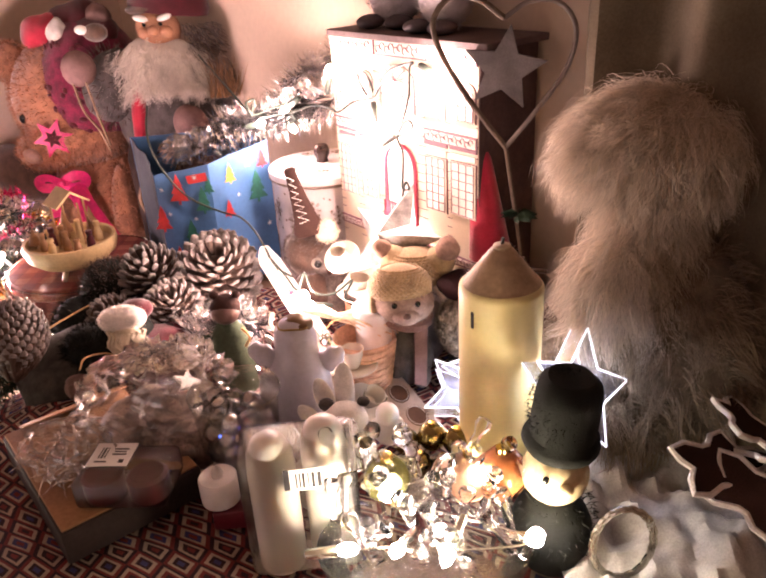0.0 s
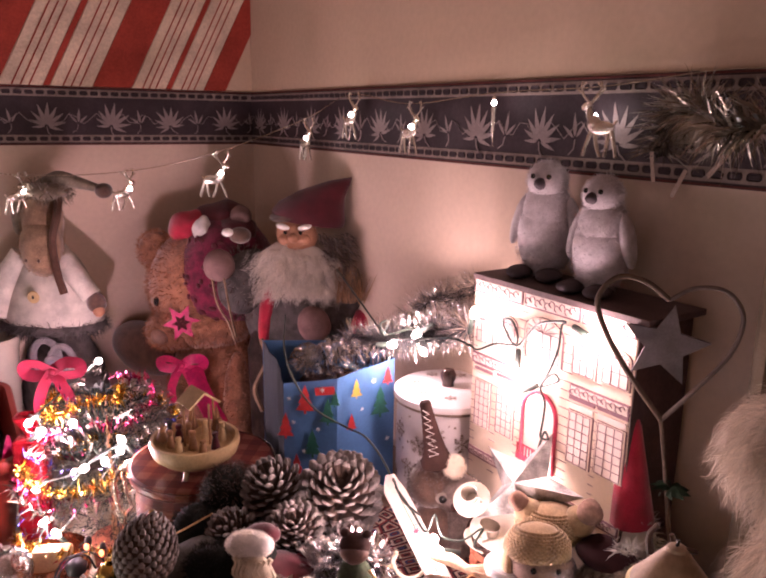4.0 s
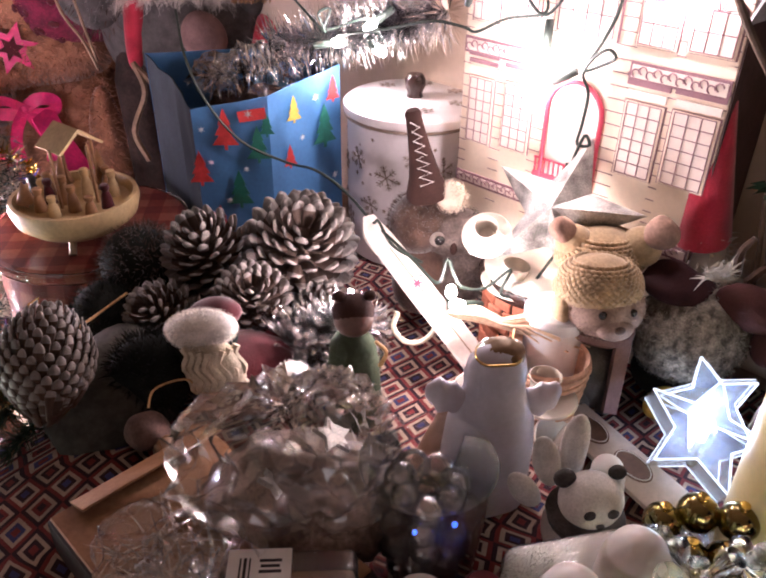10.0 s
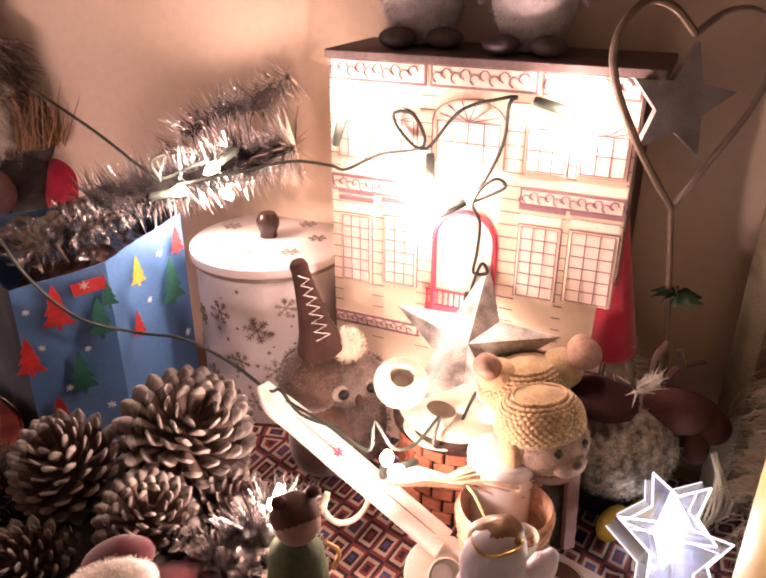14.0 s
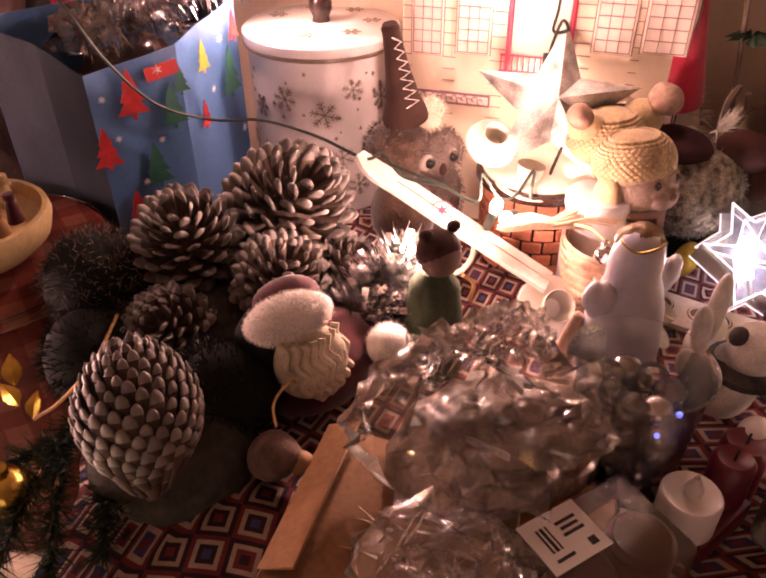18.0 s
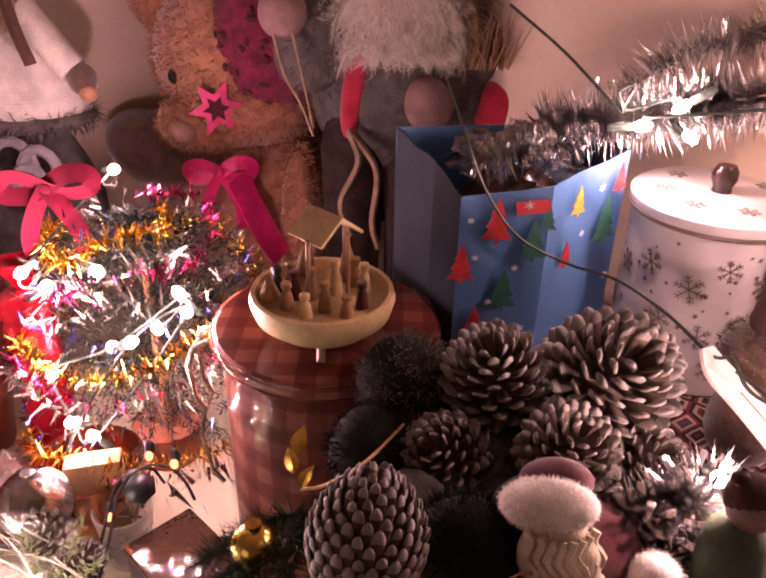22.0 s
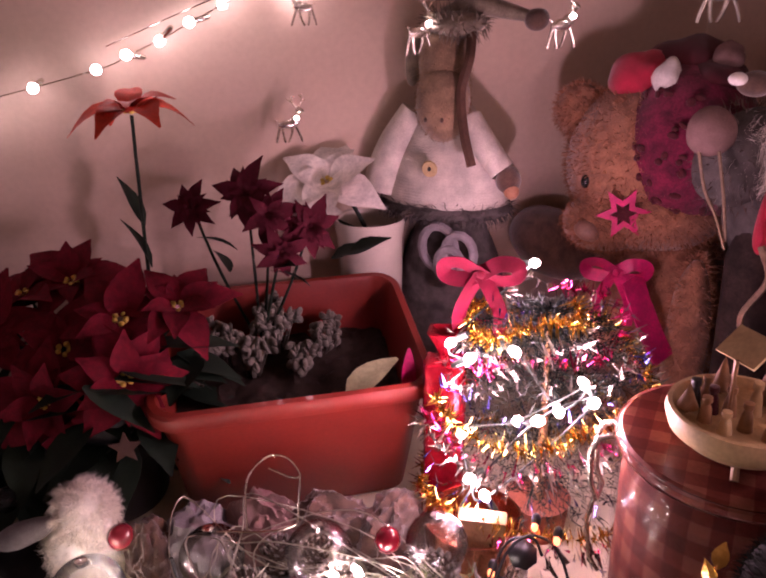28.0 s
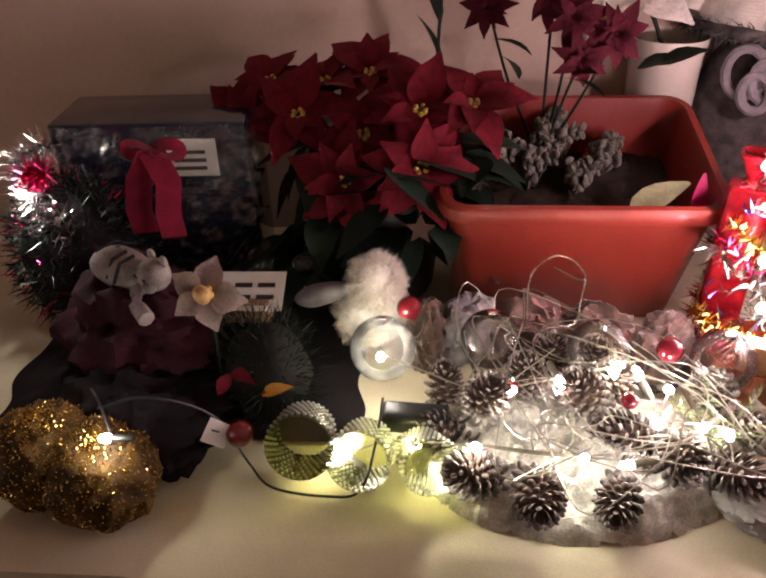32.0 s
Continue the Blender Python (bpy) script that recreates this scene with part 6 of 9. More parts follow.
g(egg(-0.340, 0.778, 1.077, 0.030, 0.018, 0.0150, 0.003, 40, rot=(0, -8, -14)), 7)
g(strands([(pose(-0.340, 0.778, 1.077, 0, -8, -14) @ p, pose(0, 0, 0, 0, -8, -14) @ d) for p, d in shell_spots(0.030, 0.018, 0.0150, 4200, 93)], 0.004, 0.0007, 0.3, 0.9, 93), 3)
g(egg(-0.332, 0.800, 1.078, 0.024, 0.016, 0.012, 0.003, rot=(0, -8, -14)), 1)
g(egg(-0.332, 0.766, 1.042, 0.027, 0.015, 0.033, 0.002, rot=(0, -8, -14)), 12)
for j in range(8):
    x = -0.3545 + 0.0062 * j
    g(tube([(x + 0.0028 * math.sin(k * 1.25 + j * 0.4) + 0.0008 * k, 0.7495 + 0.00075 * (j - 3.4) ** 2 + 0.00018 * (k - 6) ** 2, 1.068 - 0.0045 * k) for k in range(14 - abs(j - 3))], 0.0035, 6, 0.8), 12)
wpart("doll", joined(*[a for a, _ in S], slots=[b for _, b in S]), (*MATS, felt_black, wool_cream), t)
t = thing("felt_pompon", (-0.385, 0.725, 1.02), "small dusky felt ball with a wooden bead on a cord", "pompon")
wpart("felt_ball", egg(-0.385, 0.724, 1.016, 0.0175, 0.0165, 0.017, 0.003, 60), mat("dusky_felt", (0.15, 0.095, 0.08), 0.95, scale=60, vary=0.3, bump=0.6, fine=400), t)
wpart("bead", egg(-0.370, 0.713, 1.010, 0.0085, 0.0085, 0.0085, 0), wood_mid, t)
wpart("cord", tube(curve([(-0.38, 0.724, 1.04), (-0.375, 0.735, 1.05), (-0.355, 0.752, 1.045), (-0.345, 0.76, 1.03)], 5), 0.001, 5), raffia, t)
for x, y, z, r, sd, lb in ((-0.390, 0.790, 1.025, 0.036, 91, "black felt ball lying between the cones"), (-0.425, 0.972, 1.028, 0.047, 92, "dark brown fur bundle beside the jar"), (-0.452, 0.905, 1.005, 0.040, 94, "dark fur bundle at the chest edge")):
    t = thing("dark_fur_ball", (x, y, z - r), lb, "fur ball", group="dark fur balls")
    wpart("ball", egg(x, y, z, r, r, r * 0.95, 0.006), felt_black, t)
    wpart("fur", pelt(x, y, z, r, r, r * 0.95, 1800, 0.011, 0.0012, 0.4, 0.7, sd), fur_dark if sd == 92 else felt_black, t)["kind"] = "stuff"
t = thing("fir_sprig_bundle", (-0.515, 0.80, CHEST - 0.05), "dark green fir twigs lying over the chest edge", "fir sprig")
rnd = random.Random(96)
for k, (a, b) in enumerate((((-0.47, 0.87, 0.99), (-0.56, 0.77, 0.975)), ((-0.49, 0.86, 0.985), (-0.53, 0.74, 0.985)), ((-0.50, 0.86, 0.98), (-0.585, 0.83, 0.955)), ((-0.46, 0.82, 0.985), (-0.50, 0.73, 0.992)), ((-0.52, 0.84, 0.97), (-0.60, 0.78, 0.935)))):
    a, b = Vector(a), Vector(b)
    wpart("twig", tube([a, a.lerp(b, 0.5) + Vector((0, 0, 0.012)), b], 0.0022, 6, 0.6), wood_mid, t)
    spots = []
    for _ in range(620):
        f = rnd.random()
        spots.append((a.lerp(b, f) + Vector((0, 0, 0.012 * (1 - (2 * f - 1) ** 2))), (b - a).normalized() * 0.8 + Vector((rnd.gauss(0, 1), rnd.gauss(0, 1), rnd.gauss(0, 0.8)))))
    wpart("needle_mass", strands(spots, 0.022, 0.0015, 0.1, 0.3, 970 + k), needle_green, t)["kind"] = "stuff"

# gold leaf, gold baubles
t = thing("gold_leaf_spray", (-0.50, 0.85, CHEST), "spray of gold metal leaves on a thin wire", "gold spray")
for x, y, z, a, ln in ((-0.513, 0.866, 1.035, 80, 0.034), (-0.516, 0.862, 1.02, 110, 0.03), (-0.51, 0.858, 1.008, 60, 0.028), (-0.42, 0.955, 1.045, 190, 0.045), (-0.425, 0.95, 1.045, 150, 0.04)):
    wpart("leaf", at(petal(ln * 0.72, ln * 0.40, 0.3, 0.4), x, y, z, 0, -40, a), gold, t)
wpart("wire", tube(curve([(-0.51, 0.86, 1.005), (-0.49, 0.85, 1.02), (-0.46, 0.86, 1.035), (-0.43, 0.90, 1.04)], 5), 0.0014, 5), raffia, t)
t = thing("gold_bauble", (-0.535, 0.812, CHEST - 0.1), "dark gold glass bauble hanging at the chest edge", "bauble")
wpart("ball", egg(-0.540, 0.815, 0.992, 0.018, 0.018, 0.018, 0), gold, t)
wpart("cap", at(lathe([(0, 0), (0.006, 0), (0.006, 0.006), (0, 0.007)], 12), -0.540, 0.815, 1.009), gold, t)

# cellophane bag with silver decorations
t = thing("cellophane_bag", (-0.26, 0.66, CHEST + 0.008), "crinkled cellophane bag of silver decorations", "gift bag", 0)
wpart("film", film(-0.266, 0.655, 1.040, 0.080, 0.070, 0.056, 7.7, 56, 36, 0.40, -0.1, 0.05), film_clear, t, smooth=False)
wpart("film_ruffle", film(-0.238, 0.672, 1.076, 0.034, 0.024, 0.026, 2.1, 36, 24, 0.7, 0.1, 0.07), film_clear, t, smooth=False)
rnd = random.Random(95)
for k in range(4):
    x, y = -0.262 + rnd.uniform(-0.055, 0.055), 0.662 + rnd.uniform(-0.04, 0.04)
    wpart("silver_star", at(slab(star_outline(5, 0.017, 0.008), 0.004), x, y, 1.045 + rnd.uniform(-0.008, 0.012), rnd.uniform(-100, -50), rnd.uniform(-30, 30), rnd.uniform(0, 180)), glitter_silver, t, smooth=False)
wpart("dark_filling", joined(egg(-0.258, 0.650, 1.012, 0.074, 0.056, 0.034, 0.016, 40, u=44, v=28), egg(-0.230, 0.63, 1.005, 0.04, 0.035, 0.028, 0.012, 50, u=30, v=20)), mat("brown_wrapping", (0.27, 0.19, 0.15), 0.45, scale=35, vary=0.7, bump=0.9, coat=0.4), t)
for x, y in ((-0.285, 0.635), (-0.235, 0.69), (-0.22, 0.645)):
    wpart("frosted_ball", egg(x, y, 1.022, 0.014, 0.014, 0.013, 0.003, 90), glitter_silver, t)

# flat kraft box with a lifted flap, and the packs lying on it
t = thing("card_box", (-0.327, 0.6127, CHEST + 0.008), "orange-brown card box with sides coloured as in shadow and a lifted flap", "box", -50.4)
# Sides of the same card, with their shadow put into the colour.
part("body", at(box(0.200, 0.140, 0.037, 0.003), 0, 0, 0), mat("kraft_side_shaded", (0.045, 0.032, 0.03), 0.7), t)
part("top_sheet", at(box(0.195, 0.135, 0.003, 0.001, 1), 0, 0, 0.0372), kraft, t)
part("flap", at(box(0.026, 0.118, 0.002, 0.0006, 1), 0, 0, 0), kraft, t).matrix_basis = pose(-0.086, 0.008, 0.046, 0, -24, 0)
t = thing("shred_pack", (-0.345, 0.588, CHEST + 0.049), "clear blister pack of crinkled silver shreds on the box", "pack", -40)
part("blister", at(film(0, 0, 0, 0.052, 0.040, 0.020, 5.5, 40, 26, 0.3, -0.1, 0.05), 0, 0, 0.018), film_clear, t, smooth=False)
tagged(part("shred", strands([((random.Random(k).uniform(-0.04, 0.04), random.Random(k + 999).uniform(-0.03, 0.03), 0.006), (math.sin(k), math.cos(k * 1.7), 0.4)) for k in range(260)], 0.030, 0.002, 0.8, 0.6, 97), tinsel_silver, t), kind="stuff")
t = thing("red_candle_pack", (-0.268, 0.548, CHEST + 0.049), "clear pack of dark red candles with a white barcode label", "candle pack", -3)
part("film_wrap", at(box(0.088, 0.062, 0.030, 0.006, 3), 0, 0, 0), bottle_clear, t)
for x in (-0.022, 0.022):
    part("candle", at(lathe([(0, 0), (0.019, 0), (0.0195, 0.003), (0.0195, 0.022), (0.016, 0.025), (0, 0.024)], 26), x, -0.008, 0.002), wax_red, t)
part("label", at(box(0.040, 0.034, 0.0008), -0.018, 0.012, 0.0308), paper_white, t, smooth=False)
for k, (dx, dy, w_, h_) in enumerate(((-0.012, 0.002, 0.0012, 0.016), (-0.009, 0.002, 0.002, 0.016), (-0.006, 0.002, 0.001, 0.016), (0.007, 0.008, 0.014, 0.002), (0.007, 0.004, 0.012, 0.002), (0.007, 0.0, 0.014, 0.002), (0.012, -0.010, 0.005, 0.005), (-0.008, -0.011, 0.012, 0.002))):
    part("print_bar", at(box(w_, h_, 0.0005), -0.018 + dx, 0.012 + dy, 0.0314), ink, t, smooth=False)

# clear tumbler full of silver balls
t = thing("clear_tumbler", (-0.172, 0.612, CHEST + 0.008), "clear plastic tumbler full of frosted silver balls", "tumbler")
part("wall", lathe([(0.036, 0.0005), (0.0375, 0.002), (0.044, 0.098), (0.046, 0.104), (0.0475, 0.106), (0.0462, 0.1075)], 44), bottle_clear, t).visible_shadow = False
rnd = random.Random(98)
ball_frost = mat("dull_silver_ball", (0.42, 0.40, 0.40), 0.22, metal=0.85, vary=0.2)
firsts = {}
for j, (n, rr) in enumerate(((7, 0.021), (7, 0.024), (8, 0.026), (8, 0.028), (7, 0.020))):
    for k in range(n):
        a = 2 * math.pi * k / n + j * 0.7
        m = Matrix.Translation((rr * math.cos(a), rr * math.sin(a), 0.014 + 0.017 * j + rnd.uniform(-0.003, 0.003))) @ Matrix.Scale(rnd.uniform(0.85, 1.05), 4)
        q = (j + k) % 3 > 0 and j > 1
        if q not in firsts:
            firsts[q] = part("ball", ball(0.0112, u=18, v=12), bottle_clear if q else ball_frost, t, "clear glass ball" if q else "")
            firsts[q].matrix_basis = m
        else:
            piece("ball", firsts[q].data, t, m)
for x, y in ((-0.012, -0.030), (0.015, -0.026)):
    part("blue_diode", at(ball(0.0022, u=8, v=6), x, y, 0.072), mat("blue_diode_lit", (0.08, 0.16, 1.0), 0.3, vary=0, bump=0, emit=0.8), t)

# china: hats of white cups and saucers
def cup(place, tilt, label, s=1.0):
    t = thing("china_cup", place, label, "cup", tilt[2], tilt=tilt[:2], group="small china")
    part("saucer", lathe([(0, 0), (0.014, 0), (0.02, 0.002), (0.031, 0.005), (0.0325, 0.006), (0.031, 0.0072), (0.018, 0.0045), (0, 0.004)], 28), china, t)
    part("bowl", lathe([(0, 0.0045), (0.008, 0.0045), (0.010, 0.009), (0.0135, 0.02), (0.0155, 0.031), (0.0145, 0.0315), (0.0125, 0.02), (0.009, 0.010), (0, 0.008)], 24), china, t)
    part("handle", at(tube([(0.013 + 0.009 * math.sin(a), 0, 0.019 - 0.009 * math.cos(a)) for a in (math.pi * k / 8 for k in range(9))], 0.0018, 6)), china, t)
    t.scale = (s, s, s)


cup((-0.073, 0.882, 1.098), (38, 6, -30), "cream china cup on its saucer, tilted on a figure", 0.76)
cup((-0.055, 0.850, 1.058), (10, 0, 60), "cream china saucer and cup under the other cup", 0.9)
cup((-0.096, 0.764, 0.990), (48, 0, -20), "cream china cup lying on its saucer on the woven cloth", 0.95)
cup((-0.058, 0.715, 1.03), (0, 0, 100), "cream china cup standing by the straw hat", 0.9)
cup((-0.045, 0.70, 0.99), (30, 20, 20), "white china cup lying among the figures", 0.85)


# ---- round stand with the glitter star, and the toys round it ----
t = thing("round_brick_stand", (-0.018, 0.868, CHEST + 0.008), "round stand of small red bricks with a white glazed top", "stand")
part("drum", lathe([(0, 0), (0.052, 0), (0.052, 0.085), (0, 0.085)], 32), soil, t)
br = None
for j in range(6):
    for k in range(16):
        m = Matrix.Rotation(2 * math.pi * (k + 0.5 * (j % 2)) / 16, 4, "Z") @ Matrix.Translation((0, -0.0535, 0.003 + 0.0136 * j))
        if br is None:
            br = part("brick", at(box(0.0188, 0.004, 0.0115, 0.001, 1)), brick_red, t, smooth=False)
            br.matrix_basis = m
        else:
            piece("brick", br.data, t, m)
part("dark_rim", lathe([(0, 0.085), (0.060, 0.085), (0.062, 0.088), (0.062, 0.094), (0.058, 0.096), (0, 0.096)], 36), dark_knob, t)
part("white_top", lathe([(0, 0.096), (0.056, 0.096), (0.057, 0.099), (0.052, 0.103), (0, 0.104)], 36), china, t)

t = thing("glitter_star", (-0.008, 0.869, 1.074), "large silver glitter star leaning on the calendar house", "star", -44)
bm = bmesh.new()
o = star_outline(5, 0.080, 0.034)
front, back = bm.verts.new((0, -0.03, 0)), bm.verts.new((0, 0.016, 0))
ring = [bm.verts.new((x, 0, z)) for x, z in o]
for k in range(10):
    bm.faces.new((front, ring[k], ring[(k + 1) % 10]))
    bm.faces.new((back, ring[(k + 1) % 10], ring[k]))
bmesh.ops.recalc_face_normals(bm, faces=bm.faces[:])
part("star_body", at(bm, 0, 0, 0.053, -34, 3, 0), glitter_silver, t, smooth=False)

# gnome with a tall laced hat
t = thing("tall_hat_gnome", (-0.124, 0.948, CHEST + 0.008), "brown felt gnome in a tall brown hat laced with cream zigzag", "doll")
S = []
g(egg(-0.122, 0.950, 1.012, 0.036, 0.032, 0.044), 1)
g(egg(-0.128, 0.955, 1.080, 0.034, 0.028, 0.034), 1)
g(pelt(-0.128, 0.955, 1.080, 0.034, 0.028, 0.034, 1500, 0.006, 0.0011, 0.5, 0.7, 101), 1)
g(egg(-0.098, 0.944, 1.114, 0.015, 0.014, 0.015, 0.003, 60), 3)
g(pelt(-0.098, 0.944, 1.114, 0.015, 0.014, 0.015, 900, 0.006, 0.0008, 0.4, 0.8, 102), 3)
g(at(lathe([(0.022, 0), (0.0225, 0.004), (0.0165, 0.022), (0.0125, 0.045), (0.0095, 0.068), (0.008, 0.086), (0.0085, 0.090), (0.0065, 0.094), (0, 0.095)], 20, 0.03), -0.122, 0.949, 1.113, 0, -12, 0), 0)
zz = []
for k in range(15):
    f = k / 14
    a = radians(-93 + (24 if k % 2 else -24))
    r = 0.0178 * (1 - f) + 0.0098 * f
    zz.append((-0.1245 - 0.0155 * f + r * math.cos(a), 0.949 + r * math.sin(a), 1.131 + 0.064 * f))
g(tube(zz, 0.0006, 5), 2)
wpart("doll", joined(*[a for a, _ in S], slots=[b for _, b in S]), (felt_brown, fur_dark, felt_white, hair_cream), t)

# brown owl-like toy with a pale patch round its eye
t = thing("plush_owl", (-0.092, 0.950, CHEST + 0.008), "small grey-brown plush owl with pale eye patches", "plush toy")
owl_fur = mat("grey_brown_owl_plush", (0.15, 0.115, 0.10), 0.95, scale=60, vary=0.5, bump=0.8, fine=400)
wpart("body", egg(-0.088, 0.952, 1.015, 0.036, 0.030, 0.046, 0.003), owl_fur, t)
wpart("head", egg(-0.092, 0.950, 1.070, 0.036, 0.028, 0.026, 0.003), owl_fur, t)
wpart("fur", joined(pelt(-0.092, 0.950, 1.070, 0.036, 0.028, 0.026, 1300, 0.006, 0.0010, 0.5, 0.7, 105), pelt(-0.088, 0.952, 1.015, 0.036, 0.030, 0.046, 1300, 0.006, 0.0010, 0.7, 0.7, 106)), owl_fur, t)["kind"] = "stuff"
for x in (-0.113, -0.084):
    wpart("eye_patch", egg(x, 0.927, 1.073, 0.0085, 0.004, 0.008, 0.001), mat("pale_owl_patch", (0.27, 0.22, 0.19), 0.95), t)
    wpart("eye", egg(x + 0.001, 0.922, 1.074, 0.0055, 0.004, 0.0055, 0, u=14, v=10), black_gloss, t)
wpart("beak", egg(-0.097, 0.921, 1.064, 0.004, 0.004, 0.007, 0, u=10, v=8), felt_brown, t)

# little wooden skis with a printed mark
t = thing("wooden_ski", (-0.105, 0.815, 0.985), "pale wooden toy ski with a red printed star", "toy ski")
path = [(-0.186, 0.932, 1.100), (-0.179, 0.917, 1.088), (-0.163, 0.892, 1.075), (-0.144, 0.862, 1.058), (-0.118, 0.821, 1.036), (-0.088, 0.774, 1.010)]
pts = curve(path, 4)
bm = bmesh.new()
rows = []
for k, p in enumerate(pts):
    d = (pts[min(k + 1, len(pts) - 1)] - pts[max(0, k - 1)]).normalized()
    s = d.cross(Vector((0, 0, 1))).normalized()
    n = s.cross(d)
    wd = 0.0150 * min(1.0, 0.40 + k * 0.13)
    rows.append([bm.verts.new(p + s * a * wd + n * b * 0.002) for a, b in ((-1, 1), (1, 1), (1, -1), (-1, -1))])
for a, b in zip(rows, rows[1:]):
    for j in range(4):
        bm.faces.new((a[j], a[(j + 1) % 4], b[(j + 1) % 4], b[j]))
bm.faces.new(rows[0][::-1])
bm.faces.new(rows[-1])
bmesh.ops.recalc_face_normals(bm, faces=bm.faces[:])
wpart("ski", bm, mat("white_painted_ski_wood", (0.66, 0.58, 0.52), 0.5, scale=25, vary=0.15), t)
wpart("ski_groove", tube([p + Vector((0.0005, 0.0, 0.0022)) for p in pts[7:]], 0.0007, 4), card_brown, t)
wpart("printed_star", at(slab(star_outline(6, 0.0070, 0.0022), 0.0006), -0.1440, 0.8600, 1.0618, -62, 0, -32), card_red, t, smooth=False)
wpart("printed_ring", at(tube([(0.0100 * math.cos(a), 0, 0.0100 * math.sin(a)) for a in (2 * math.pi * k / 16 for k in range(16))], 0.0005, 4, closed=True), -0.1440, 0.8600, 1.0612, -62, 0, -32), card_red, t)

# raffia bundle in a peach straw basket, bell, ring-shaped cane
t = thing("raffia_bundle", (-0.062, 0.765, CHEST + 0.02), "bundle of pale raffia straw over the ski end", "straw ornament")
straws = []
rnd = random.Random(111)
for k in range(60):
    o = Vector((rnd.gauss(0, 0.004), rnd.gauss(0, 0.004), rnd.gauss(0, 0.0035)))
    f = rnd.uniform(0.75, 1.1)
    straws.append(tube([Vector(p) + o * w_ for p, w_ in (((-0.118, 0.808, 1.062), 0.7), ((-0.098, 0.797, 1.066), 1.0), ((-0.078, 0.786, 1.062), 0.6), ((-0.078 + 0.026 * f, 0.786 - 0.010 * f, 1.066), 1.5), ((-0.078 + 0.055 * f, 0.786 - 0.020 * f, 1.060), 2.6))], 0.0008, 4))
wpart("straw_strand", joined(*straws), mat("pale_raffia", (0.62, 0.45, 0.31), 0.7, scale=40, vary=0.3), t)["kind"] = "stuff"
t = thing("straw_basket", (-0.046, 0.752, CHEST + 0.008), "peach woven straw basket behind the white angel", "basket")
part("basket", lathe([(0, 0), (0.026, 0), (0.028, 0.004), (0.034, 0.045), (0.038, 0.082), (0.0365, 0.084), (0.033, 0.05), (0.027, 0.01), (0, 0.008)], 36, 0.02), mat("peach_straw", (0.60, 0.36, 0.25), 0.85, scale=60, vary=0.3, bump=0.9, fine=260), t)
for k in range(9):
    r = 0.0285 + 0.0105 * k / 9
    part("woven_hoop", at(tube([(r * math.cos(a) + 0.0004 * math.sin(9 * a), r * math.sin(a), 0.0008 * math.cos(12 * a + k)) for a in (2 * math.pi * j / 36 for j in range(36))], 0.0022, 5, closed=True), 0, 0, 0.006 + 0.0088 * k), mat("peach_straw_hoop", (0.62, 0.39, 0.27), 0.85, scale=60, vary=0.3, bump=0.9, fine=260) if k == 0 else bpy.data.materials["peach_straw_hoop"], t)
t = thing("jingle_bell", (-0.075, 0.715, 1.0), "small silver jingle bell", "bell")
wpart("bell", egg(-0.087, 0.722, 1.067, 0.008, 0.008, 0.008, 0), silver, t)
wpart("loop", tube([(-0.087 + 0.004 * math.cos(a), 0.722, 1.077 + 0.004 * math.sin(a)) for a in (2 * math.pi * k / 10 for k in range(10))], 0.0007, 4, closed=True), silver, t)
wpart("cord", tube(curve([(-0.087, 0.722, 1.08), (-0.08, 0.745, 1.078), (-0.072, 0.768, 1.068)], 5), 0.001, 5), raffia, t)
t = thing("white_cane_hook", (-0.150, 0.832, 0.985), "small cream curved cane ornament by the ski", "ornament")
wpart("cane", tube(curve([(-0.166, 0.832, 1.048), (-0.170, 0.830, 1.032), (-0.160, 0.827, 1.018), (-0.145, 0.826, 1.016), (-0.132, 0.828, 1.026), (-0.128, 0.832, 1.044)], 5), 0.0026, 8), wool_cream, t)

# green elf with a dark head
t = thing("green_peg_elf", (-0.212, 0.780, CHEST + 0.008), "small dark green felt peg figure with a round brown head", "doll")
S = []
g(at(lathe([(0, 0), (0.026, 0), (0.027, 0.004), (0.023, 0.060), (0.020, 0.084), (0.011, 0.098), (0, 0.100)], 20, 0.03), -0.212, 0.780, CHEST + 0.008), 1)
g(egg(-0.211, 0.775, 1.083, 0.0175, 0.0165, 0.0165, 0.001), 2)
g(egg(-0.211, 0.778, 1.087, 0.0185, 0.0175, 0.0165, 0.001), 0)
for dx in (-0.012, 0.014):
    g(egg(-0.211 + dx, 0.778, 1.103, 0.006, 0.005, 0.005, 0.001), 0)
g(tube(curve([(-0.193, 0.768, 1.062), (-0.184, 0.765, 1.052), (-0.190, 0.762, 1.040)], 4), 0.0018, 6), 3)
wpart("doll", joined(*[a for a, _ in S], slots=[b for _, b in S]), (felt_brown, olive, mat("brown_wooden_face", (0.11, 0.055, 0.04), 0.5), raffia), t)
t = thing("white_pompon", (-0.268, 0.765, 1.0), "small white felt ball on the tinsel", "pompon")
wpart("felt_ball", egg(-0.266, 0.765, 1.028, 0.016, 0.016, 0.015, 0.002), felt_white, t)
wpart("fuzz", pelt(-0.266, 0.765, 1.028, 0.016, 0.016, 0.015, 1200, 0.004, 0.0006, 0.2, 0.9, 107), hair_white, t)["kind"] = "stuff"

# white frosted angel with small raised arms
t = thing("white_angel_figure", (-0.114, 0.673, CHEST + 0.008), "pale lilac frosted angel figure with stubby raised wings and gilt crown", "figurine")
